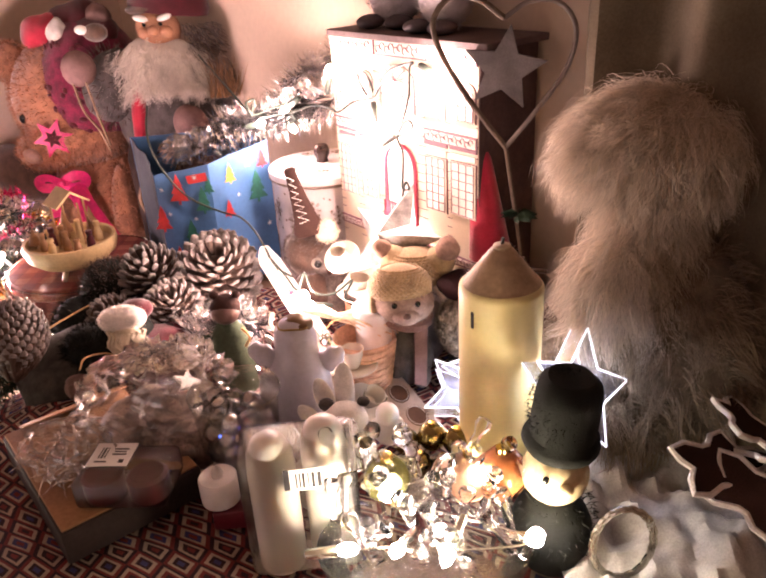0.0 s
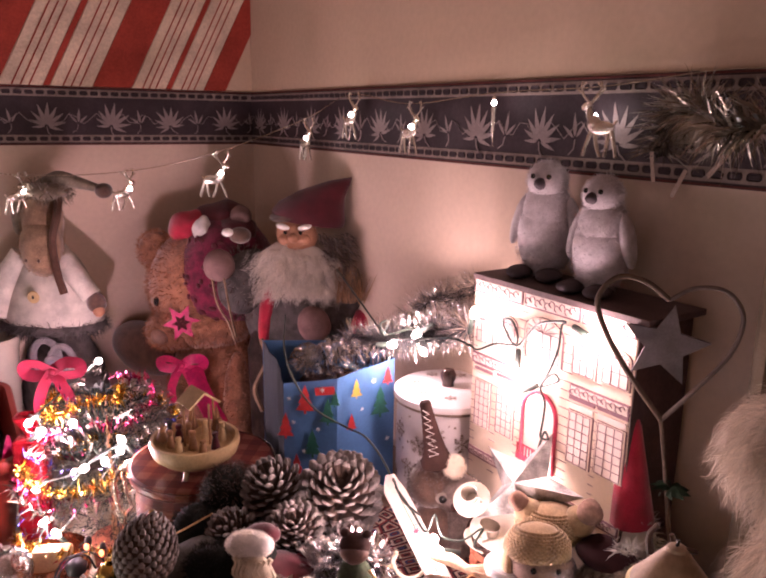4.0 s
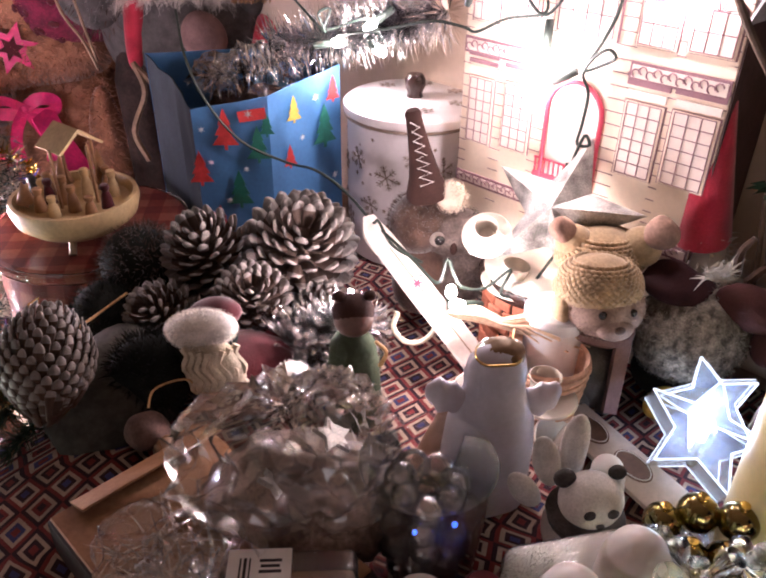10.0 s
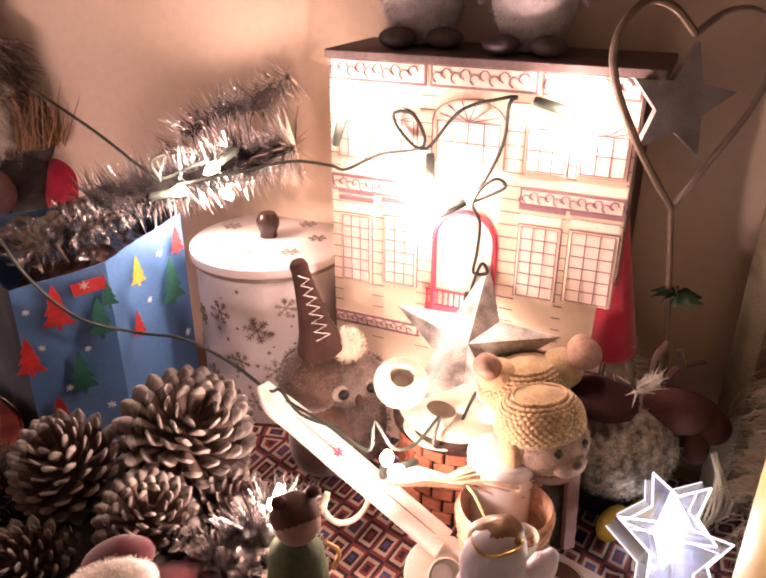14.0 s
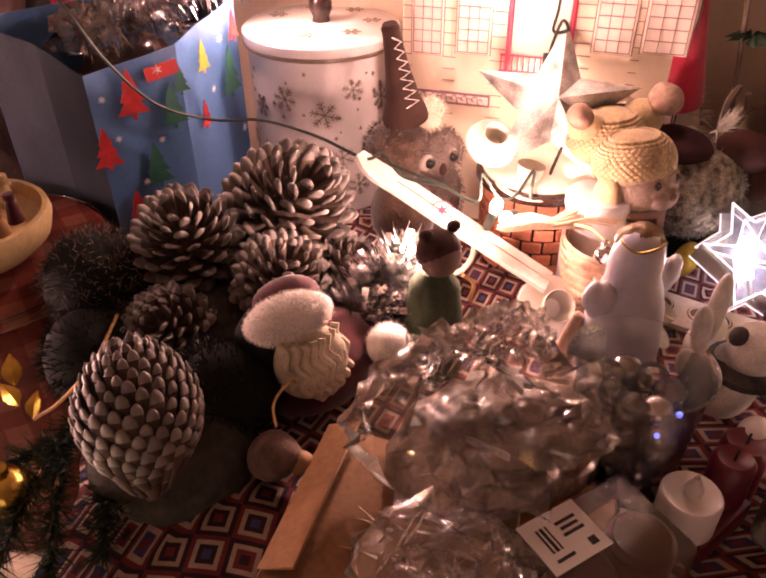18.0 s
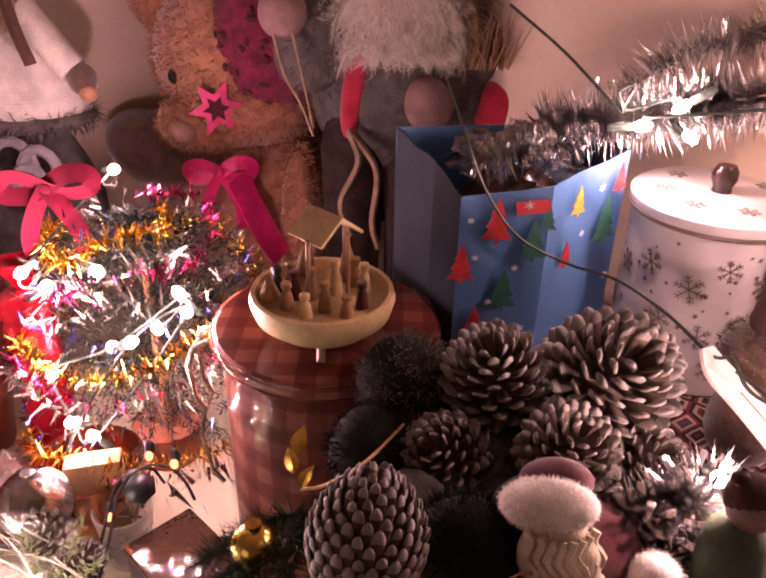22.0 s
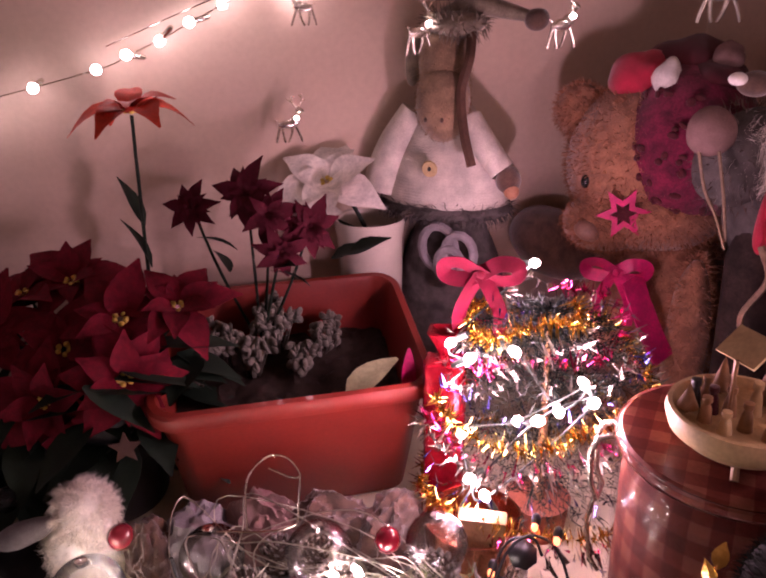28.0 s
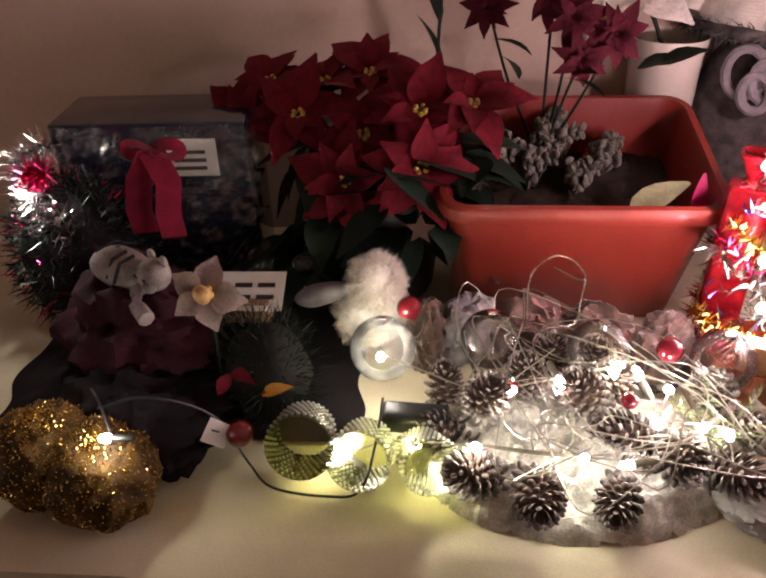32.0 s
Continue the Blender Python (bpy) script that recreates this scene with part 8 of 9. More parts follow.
part("flame_tip", at(lathe([(0, 0), (0.0055, 0.002), (0.006, 0.007), (0.003, 0.014), (0, 0.02)], 14), 0, 0, 0.025), frost_glass, t)
t = thing("card_tray", (-0.162, 0.549, CHEST + 0.008), "low dark card tray under the tealight and candles", "tray", 4)
part("tray", box(0.058, 0.036, 0.0215, 0.002), wax_red, t)
for k, (x, y, h, r) in enumerate(((-0.144, 0.549, 0.035, 0.014), (-0.118, 0.556, 0.05, 0.016))):
    t = thing("red_candle", (x, y, CHEST + (0.031 if y < 0.552 else 0.009)), "dark red pillar candle wrapped in film", "candle", group="red candles")
    part("wax", lathe([(0, 0), (r, 0), (r, h - 0.004), (r - 0.003, h), (r * 0.5, h - 0.002), (0, h - 0.003)], 22), wax_red, t)
    part("wick", tube([(0, 0, h - 0.003), (0.001, 0, h + 0.006)], 0.001, 5), ink, t)

# cluster of glass icicle ornaments with warm lights among them
t = thing("glass_icicle_cluster", (0.01, 0.47, CHEST + 0.008), "cluster of clear glass drops and knobs over warm lights", "glass ornament")
wpart("base_dish", at(lathe([(0, 0), (0.06, 0), (0.075, 0.02), (0.08, 0.05), (0.077, 0.05), (0.07, 0.022), (0, 0.008)], 28, 0.02), 0.01, 0.455, 0.971, s=(1.15, 0.75, 1)), bottle_clear, t)
rnd = random.Random(151)
for k in range(44):
    x, y = rnd.uniform(-0.065, 0.095), rnd.uniform(0.42, 0.51)
    h = 1.06 + 0.05 * (y - 0.42) / 0.09 + rnd.uniform(-0.01, 0.012)
    ln = rnd.uniform(0.03, 0.05)
    drop = lathe([(0, 0), (0.0035, 0.002), (0.0045, ln * 0.45), (0.0035, ln * 0.6), (0.0075, ln * 0.8), (0.0062, ln * 0.95), (0, ln)], 12)
    wpart("glass_drop", at(drop, x, y, h - ln, rnd.uniform(-35, 35), rnd.uniform(-35, 35), 0), clear_glass, t)
for p in ((-0.015, 0.475, 1.03), (0.02, 0.47, 1.025), (0.055, 0.485, 1.02)):
    wpart("stem", tube(curve([p, (p[0] * 0.7, p[1], p[2] + 0.035), (p[0] * 1.4, p[1] + 0.01, p[2] + 0.065)], 4), 0.003, 8), clear_glass, t)
for x, y, z, r, m, lb in ((0.08, 0.487, 1.065, 0.022, mat("orange_glass", (0.75, 0.28, 0.1), 0.15, glass=0.5, coat=0.5), "orange glass bauble"), (0.052, 0.49, 1.06, 0.023, mat("peach_glass", (0.7, 0.4, 0.25), 0.2, glass=0.5), "peach coloured glass bauble"), (-0.018, 0.49, 1.06, 0.021, mat("olive_glass", (0.2, 0.18, 0.06), 0.15, glass=0.3, coat=0.4), "olive glass bauble")):
    t2 = thing("glass_bauble", (x, y, z - r), lb + " among the icicles", "bauble", group="baubles in front")
    part("ball", at(ball(r, u=24, v=16), 0, 0, r), m, t2)
    part("cap", at(lathe([(0, 0), (0.006, 0), (0.006, 0.006), (0, 0.007)], 12), 0, 0, 2 * r - 0.002), gold, t2)

# gauze, felt leaves and a braided ring at the right
t = thing("white_gauze", (0.22, 0.48, CHEST + 0.006), "crumpled white gauze cloth", "gauze")
bm = bmesh.new()
bmesh.ops.create_grid(bm, x_segments=40, y_segments=40, size=0.5)
for w in bm.verts:
    x, y = w.co.x, w.co.y
    w.co = Vector((0.235 + x * 0.22, 0.49 + y * 0.24, 0.985 + 0.055 * abs(noise.noise((x * 4, y * 4, 5))) + 0.02 * noise.noise((x * 11, y * 11, 1)) + 0.03 * max(0, 0.4 - abs(x) - abs(y))))
wpart("gauze", bm, mat("white_gauze", (0.55, 0.53, 0.5), 0.9, bump=0.6, fine=500), t)
for k, (x, y, z, a) in enumerate(((0.265, 0.485, 1.065, 20), (0.30, 0.52, 1.08, 80), (0.285, 0.455, 1.055, -40), (0.32, 0.48, 1.07, 140))):
    t = thing("felt_leaf", (x, y, z - 0.02), "brown felt oak leaf with a pale fluffy edge", "felt leaf", group="felt leaves")
    o = []
    for j in range(22):
        an = 2 * math.pi * j / 22
        r = 0.038 * (1 + 0.28 * math.cos(5 * an)) * (0.75 + 0.35 * abs(math.cos(an)))
        o.append((r * math.cos(an), r * math.sin(an) * 0.75))
    q = part("leaf", slab(o, 0.003), felt_brown, t)
    q.matrix_basis = pose(0, 0, 0.02, -62, 10, a)
    e = part("pale_edge", tube([(x_, 0.0015, z_) for x_, z_ in o], 0.0028, 6, closed=True), felt_white, t)
    e.matrix_basis = q.matrix_basis
t = thing("braided_silver_ring", (0.165, 0.43, CHEST + 0.01), "silver braided cord ring", "ring")
wpart("ring", joined(*[tube([(0.168 + (0.024 + 0.002 * math.cos(6 * a + ph)) * math.cos(a), 0.43, 1.035 + (0.036 + 0.002 * math.cos(6 * a + ph)) * math.sin(a)) for a in (2 * math.pi * j / 40 for j in range(40))], 0.0018, 5, closed=True) for ph in (0, 2.1, 4.2)]), wire_silver, t)

# twig heart with a felt star hanging in front of the house corner
dark_twig = mat("dark_twig", (0.14, 0.10, 0.075), 0.8, scale=60, bump=0.6)
t = thing("twig_heart", (0.145, 0.79, CHEST + 0.05), "bent twig heart on a stick with a grey felt star", "heart ornament")
wpart("rim", tube(curve([(0.125, 0.792, 1.262), (0.085, 0.797, 1.315), (0.055, 0.80, 1.366), (0.048, 0.797, 1.398), (0.066, 0.794, 1.42), (0.095, 0.795, 1.416), (0.121, 0.795, 1.397)], 6), 0.0031, 8), dark_twig, t)
wpart("rim", tube(curve([(0.121, 0.795, 1.397), (0.145, 0.79, 1.412), (0.175, 0.785, 1.41), (0.192, 0.78, 1.385), (0.185, 0.782, 1.345), (0.155, 0.788, 1.30), (0.125, 0.792, 1.262)], 6), 0.0026, 8), mat("grey_twig", (0.2, 0.16, 0.14), 0.8), t)
wpart("stick", tube([(0.125, 0.792, 1.262), (0.135, 0.79, 1.2), (0.15, 0.786, 1.10), (0.15, 0.786, 1.02)], 0.0024, 8), dark_twig, t)
wpart("felt_star", at(slab(star_outline(5, 0.046, 0.021), 0.006), 0.122, 0.797, 1.345, 0, 8, -15), felt_grey, t)
for k in range(10):
    wpart("rosette_leaf", at(petal(0.022, 0.010, 0.3, 0.2), 0.14, 0.783, 1.185, 60, 0, 36 * k), needle_green, t)

# silver tinsel and a ribbon over the border at the right
t = thing("border_tinsel", on_right_wall(1.22, 0.03, 1.55), "silver tinsel garland pinned over the wallpaper border", "tinsel")
pts = [on_right_wall(s, 0.04 + 0.07 * min(1.0, max(0.0, (s - 1.24) / 0.12)), z) for s, z in ((1.235, 1.545), (1.25, 1.585), (1.30, 1.592), (1.36, 1.572), (1.43, 1.59), (1.50, 1.555), (1.58, 1.575), (1.70, 1.56))]
wpart("cord", tube(curve(pts, 4), 0.0015, 5), wire_silver, t)
wpart("tinsel_fringe", strands(tinsel(pts, 1, 1500, seed=161), 0.045, 0.0045, 0.6, 0.3, 162, 2), tinsel_dull, t)["kind"] = "stuff"
for k, (s_, z, a) in enumerate(((1.265, 1.50, 25), (1.24, 1.515, -10), (1.305, 1.525, 40), (1.39, 1.52, 15), (1.52, 1.50, -20))):
    wpart("foil_strip", at(box(0.005, 0.0006, 0.034), *on_right_wall(s_, 0.06, z), 0, a, R_TURN), tinsel_silver, t, smooth=False)
t = thing("hanging_drape", on_right_wall(1.55, 0.03, 0.96), "dull olive-grey cloth hanging against the wall", "drape", R_TURN)
bm = bmesh.new()
g2 = {}
for i in range(61):
    for j in range(13):
        g2[i, j] = bm.verts.new((-0.17 + 0.62 * i / 60, -0.026 - 0.020 * math.sin(i * 0.62 + 0.5 * j / 12 + 1.2 * noise.noise((i * 0.12, 0, 3))) - 0.004 * noise.noise((i * 0.4, j * 0.5, 0)), 0.65 * j / 12))
for i in range(60):
    for j in range(12):
        bm.faces.new((g2[i, j], g2[i + 1, j], g2[i + 1, j + 1], g2[i, j + 1]))
part("cloth", bm, mat("olive_grey_cloth", (0.16, 0.13, 0.09), 0.9, scale=12, bump=0.5, fine=400), t)

# little reindeer charms on a wire along the walls
charm_metal = mat("bright_stamped_metal", (0.85, 0.80, 0.70), 0.24, metal=0.9, vary=0.15, bump=1.0, fine=160)


def charm(place, turn, s, label="shiny silver reindeer charm with a glowing sparkle bead on a wire"):
    t = thing("reindeer_charm", place, label, "charm", turn, group="reindeer charms")
    b = [at(ball(0.018, 0.005, 0.0085, 14, 10), 0, 0, -0.046), at(ball(0.010, 0.0048, 0.010, 12, 8), 0.012, 0, -0.041), tube([(0.012, 0, -0.042), (0.019, 0, -0.031), (0.019, 0, -0.024)], 0.0052, 8, 0.7),
         at(ball(0.0085, 0.0042, 0.005, 10, 8), 0.0235, 0, -0.0215, 0, 22, 0), tube([(-0.016, 0, -0.042), (-0.021, 0, -0.037)], 0.002, 5, 0.6)]
    for x, dx, e in ((-0.014, -0.006, -0.002), (-0.010, 0.001, 0.003), (0.009, -0.003, -0.006), (0.014, 0.008, 0.003)):
        b.append(tube([(x, 0, -0.048), (x + dx * 0.6, 0, -0.060), (x + dx + e * 0.3, 0, -0.070), (x + dx + e, 0, -0.078)], 0.0027, 6, 0.75))
    for sg in (-1, 1):
        b.append(tube([(0.019, sg * 0.002, -0.018), (0.019 + sg * 0.007, sg * 0.004, -0.010), (0.019 + sg * 0.011, sg * 0.004, 0.0), (0.019 + sg * 0.009, sg * 0.004, 0.006)], 0.0016, 5, 0.8))
        b.append(tube([(0.019 + sg * 0.008, sg * 0.004, -0.008), (0.019 + sg * 0.016, sg * 0.004, -0.003)], 0.0013, 5, 0.8))
        b.append(tube([(0.019 + sg * 0.010, sg * 0.004, -0.001), (0.019 + sg * 0.004, sg * 0.004, 0.005)], 0.0012, 5, 0.8))
    part("reindeer", joined(*b), charm_metal, t)
    # Glowing bead that stands in for the sparkle reflected by the metal.
    part("sparkle_bead", at(ball(0.0042, u=10, v=8), 0.0165, -0.005, -0.034), bulb_white, t, "tiny glowing bead for the sparkle")
    part("hook", tube([(0.019, 0, -0.018), (0.008, 0, -0.006), (0, 0, 0.0)], 0.0008, 5), wire_silver, t)
    t.scale = (1.15 * s, 1.3 * s, 1.15 * s)


WIRE = [(-1.45, 1.21, 1.40), (-1.30, 1.318, 1.468), (-1.198, 1.386, 1.485), (-1.018, 1.425, 1.455), (-0.812, 1.475, 1.462), (-0.602, 1.44, 1.505), (-0.439, 1.56, 1.575), (-0.325, 1.435, 1.622), (-0.199, 1.285, 1.604), (-0.062, 1.12, 1.618), (0.066, 0.967, 1.622), (0.165, 0.85, 1.635), (0.24, 0.76, 1.63)]
t = thing("charm_wire", WIRE[0], "thin silver wire strung along both walls", "wire")
wpart("wire", tube(curve(WIRE, 6), 0.0009, 5), wire_silver, t)
for (x, y, z), a, s in (((-1.217, 1.345, 1.312), 38, 0.78), ((-1.198, 1.386, 1.485), 210, 0.72), ((-1.018, 1.422, 1.455), 60, 0.88), ((-0.812, 1.472, 1.462), 50, 0.88), ((-0.602, 1.437, 1.505), 10, 0.95), ((-0.439, 1.555, 1.572), -50, 0.9), ((-0.325, 1.432, 1.62), -50, 0.9), ((-0.199, 1.282, 1.602), -50, 0.9), ((0.066, 0.963, 1.622), 130, 0.95)):
    charm((x, y, z), a, s)
t = thing("icicle_charm", (-0.062, 1.118, 1.616), "slim silver icicle charm hanging over the border", "charm")
part("icicle", at(lathe([(0, -0.075), (0.0025, -0.05), (0.004, -0.02), (0.0025, -0.004), (0, 0)], 10)), charm_metal, t)
# The same glowing bead, for the icicle's sparkle.
part("sparkle_bead", at(ball(0.0038, u=10, v=8), 0.0, -0.003, -0.012), bulb_white, t, "tiny glowing bead for the sparkle")

# ---- left end of the table: lights, cones and glass balls ----
LEDS = [(-1.146, 0.757, 0.826), (-0.995, 0.772, 0.835), (-0.972, 0.79, 0.845), (-0.935, 0.838, 0.85), (-0.895, 0.895, 0.852), (-0.868, 0.908, 0.848), (-0.835, 0.915, 0.842), (-0.818, 0.86, 0.84), (-0.78, 0.89, 0.835), (-0.755, 0.90, 0.828), (-0.86, 0.77, 0.825), (-0.965, 0.715, 0.815), (-0.82, 0.80, 0.82), (-1.036, 0.693, 0.79), (-1.10, 0.645, 0.765)]
pile = ((-0.985, 0.765, 0.845, 0.028, (0.3, -0.2, 0.8)), (-0.955, 0.70, 0.79, 0.03, (-0.2, -0.6, 0.5)), (-0.885, 0.725, 0.785, 0.031, (0.5, -0.7, 0.3)), (-0.985, 0.85, 0.825, 0.027, (0, -0.3, 0.9)), (-0.895, 0.905, 0.83, 0.028, (0.3, -0.3, 0.8)), (-0.85, 0.855, 0.80, 0.032, (-0.6, -0.5, 0.3)),
        (-0.79, 0.87, 0.795, 0.032, (0.4, -0.6, 0.4)), (-0.735, 0.895, 0.79, 0.029, (0.8, -0.3, 0.2)), (-0.80, 0.975, 0.82, 0.028, (0, -0.5, 0.7)), (-0.91, 0.855, 0.835, 0.029, (-0.2, -0.5, 0.8)), (-0.82, 0.785, 0.775, 0.027, (0.3, -0.8, 0.2)), (-1.075, 0.80, 0.79, 0.026, (0, 0, 1)), (-1.0, 0.93, 0.80, 0.027, (0.2, 0, 1)), (-0.945, 0.94, 0.825, 0.025, (0.3, -0.3, 0.7)), (-0.76, 0.95, 0.80, 0.027, (0.5, 0, 0.6)), (-1.03, 0.745, 0.77, 0.028, (-0.4, -0.4, 0.5)))
for x, y, z, r, d in pile:
    pine_cone((x, y, z), d, r * 0.92, r * 2.3, "small dark pine cone in a heap lit by fairy lights", separate=False)
t = thing("cone_garland_bed", (-0.9, 0.85, TABLE + 0.004), "tangled bed of silver wire and film under the cones", "garland")
rnd = random.Random(171)
bm = bmesh.new()
bmesh.ops.create_grid(bm, x_segments=110, y_segments=80, size=0.5)
for w in bm.verts:
    x, y = w.co.x, w.co.y
    k = max(0.0, 1 - (x * x + y * y) * 4.2)
    p = Vector((x * 0.42, y * 0.27, 0))
    p.rotate(Euler((0, 0, radians(40))))
    w.co = Vector((-0.905 + p.x, 0.845 + p.y, TABLE - 0.006 + 0.062 * max(0.0, k - 0.05) ** 0.5 + (0.026 * noise.noise((x * 9, y * 9, 3)) + 0.034 * (0.3 - abs(noise.noise((x * 15, y * 15, 8)))) + 0.016 * (0.3 - abs(noise.noise((x * 34, y * 34, 2))))) * k ** 0.5))
bmesh.ops.delete(bm, geom=[w for w in bm.verts if w.co.z < TABLE - 0.0055], context="VERTS")
wpart("netting", bm, mat("grey_crumpled_gauze", (0.58, 0.56, 0.49), 0.8, scale=40, vary=0.4, bump=0.8, fine=300, coat=0.2), t)
for k in range(9):
    pts = [(-0.90 + 0.19 * math.cos(a) * rnd.uniform(0.2, 1.1) + 0.05 * math.sin(a * 2), 0.845 + 0.16 * math.sin(a) * rnd.uniform(0.2, 1.1), 0.835 + rnd.uniform(-0.02, 0.05)) for a in (2 * math.pi * j / 9 + k for j in range(9))]
    wpart("silver_wire", tube(curve(pts, 6), 0.0009, 5), wire_dull, t)
wpart("wire_loop", tube(curve([(-1.02, 0.90, 0.86), (-1.045, 0.94, 0.90), (-1.03, 0.965, 0.925), (-1.005, 0.975, 0.925), (-0.98, 0.965, 0.915), (-0.99, 0.96, 0.91), (-1.02, 0.955, 0.918)], 6), 0.0013, 6), wire_silver, t)
wpart("wire_loop", tube(curve([(-0.98, 0.965, 0.915), (-0.975, 0.95, 0.885), (-0.97, 0.93, 0.865), (-1.0, 0.90, 0.868), (-1.04, 0.88, 0.87), (-1.07, 0.87, 0.86)], 6), 0.0013, 6), wire_silver, t)
for x, y, z, r in ((-1.150, 0.765, 0.832, 0.043), (-1.055, 0.872, 0.832, 0.040), (-0.92, 0.905, 0.86, 0.040), (-0.80, 0.975, 0.866, 0.037)):
    t = thing("glass_ball", (x, y, z - r), "clear glass ball with frosted lower half in the lit heap", "glass ball", group="glass balls")
    part("ball", at(ball(r, u=30, v=20), 0, 0, r), bottle_clear, t)
    part("frost", lathe([(r * 0.15, r * 0.04)] + [(r * 0.97 * math.sin(a), r - r * 0.97 * math.cos(a)) for a in (0.3 + 0.12 * k for k in range(11))], 28), mat("thin_frost", (0.35, 0.35, 0.32), 0.6, alpha=0.04, vary=0.3), t)
    part("cap", at(lathe([(0, 0), (0.007, 0), (0.007, 0.006), (0, 0.007)], 12), 0, 0, 2 * r - 0.002), silver, t)
for x, y, z, r in ((-1.165, 0.835, 0.852, 0.017), (-0.855, 0.955, 0.866, 0.016), (-0.93, 0.87, 0.84, 0.011), (-0.86, 0.87, 0.84, 0.010), (-0.975, 0.80, 0.84, 0.009)):
    t = thing("red_berry_bauble", (x, y, z - r), "small shiny red berry bauble in the heap", "bauble", group="red berries")
    part("ball", at(ball(r, u=18, v=12), 0, 0, r), berry_red, t)
    part("stalk", tube([(0, 0, 2 * r - 0.001), (0.002, 0, 2 * r + 0.008)], 0.0007, 5), wire_silver, t)
# pebbled glass cups lying on the cloth
# Glass tinted yellow to carry the glow inside the cups.
pebble_glass = film_mat("glow_tinted_thin_glass", (0.90, 0.92, 0.62), 0.12, 40, 0.3)
for x, y, r, a in ((-1.150, 0.622, 0.041, 40), (-1.080, 0.655, 0.038, 30), (-1.022, 0.695, 0.035, 60)):
    t = thing("pebbled_glass_cup", (x, y, TABLE + 0.006), "small pebbled glass tealight cup lying on its side", "glass cup", a, group="pebbled cups")
    cupb = lathe([(0, 0), (r * 0.75, 0), (r * 0.86, 0.003), (r, r * 1.5), (r * 0.94, r * 1.5), (r * 0.80, 0.006), (0, 0.005)], 30)
    part("cup", cupb, pebble_glass, t).matrix_basis = pose(0, r * 0.5, r * 0.95, 68, 0, 0)
    dots = [at(ball(0.0022, u=7, v=5), r * (0.87 + 0.12 * j / 7) * math.cos(an), r * (0.87 + 0.12 * j / 7) * math.sin(an), r * 1.45 * (j + 0.6) / 8) for j in range(8) for an in (2 * math.pi * (k + 0.5 * (j % 2)) / 34 for k in range(34))]
    q = tagged(part("pebble_relief", joined(*dots), frost_glass, t), kind="stuff")
    q.matrix_basis = pose(0, r * 0.5, r * 0.95, 68, 0, 0)
t = thing("black_battery_pack", (-1.07, 0.735, TABLE + 0.035), "black plastic battery pack of the fairy lights", "battery pack", 35)
part("case", at(box(0.085, 0.036, 0.03, 0.009, 3), 0, 0, 0), black_matt, t)
part("cable", tube(curve([(0.042, 0, 0.015), (0.06, 0.0, 0.014), (0.075, 0.012, 0.03), (0.075, 0.03, 0.06), (0.06, 0.045, 0.09), (0.055, 0.05, 0.12)], 6), 0.0022, 6), black_matt, t)
t = thing("black_cable", (-1.12, 0.62, TABLE + 0.006), "thin black cable looping over the white cloth", "cable")
wpart("cable", tube(curve([(-1.33, 0.46, 0.83), (-1.28, 0.50, 0.85), (-1.245, 0.56, 0.80), (-1.20, 0.57, TABLE + 0.012), (-1.15, 0.565, TABLE + 0.009), (-1.09, 0.60, TABLE + 0.008), (-1.06, 0.625, TABLE + 0.02), (-1.065, 0.66, 0.80), (-1.09, 0.70, 0.825)], 6), 0.0017, 6), black_matt, t)
t = thing("paper_tag", (-1.215, 0.548, TABLE + 0.05), "small folded white paper tag on a berry sprig", "tag")
wpart("tag", at(slab([(-0.016, -0.014), (0.014, -0.016), (0.016, 0.012), (-0.012, 0.016)], 0.0008), -1.218, 0.545, 0.80, -50, 20, 40), paper_white, t, smooth=False)
wpart("print_bar", at(box(0.010, 0.0005, 0.002), -1.2185, 0.5435, 0.802, -50, 20, 40), ink, t, smooth=False)
wpart("berry", egg(-1.20, 0.565, 0.795, 0.017, 0.017, 0.016, 0.001), berry_red, t)
# soft white and grey toys between the trough and the heap
t = thing("white_fluffy_toy", (-1.235, 0.845, TABLE + 0.004), "white fluffy toy lying behind the glass balls", "plush toy")
wpart("body", joined(egg(-1.245, 0.84, 0.80, 0.05, 0.04, 0.045, 0.006), egg(-1.235, 0.845, 0.855, 0.034, 0.032, 0.04, 0.005)), felt_white, t)
wpart("fur", joined(locks(shell_spots(0.034, 0.032, 0.040, 420, 181, (-1.235, 0.845, 0.855)), 0.016, 0.0008, 12, 0.006, 0.004, 0.6, 0.5, 181), locks(shell_spots(0.05, 0.04, 0.045, 300, 182, (-1.245, 0.84, 0.80)), 0.014, 0.0008, 12, 0.006, 0.004, 0.6, 0.5, 182)), hair_white, t)["kind"] = "stuff"
wpart("arm", egg(-1.30, 0.80, 0.835, 0.045, 0.017, 0.017, 0.003, rot=(0, -20, 30)), felt_grey, t)
wpart("bell", at(lathe([(0, 0), (0.018, 0), (0.016, 0.008), (0.010, 0.03), (0.004, 0.04), (0, 0.041)], 16), -1.355, 0.82, 0.855, 50, 30, 0), black_gloss, t)
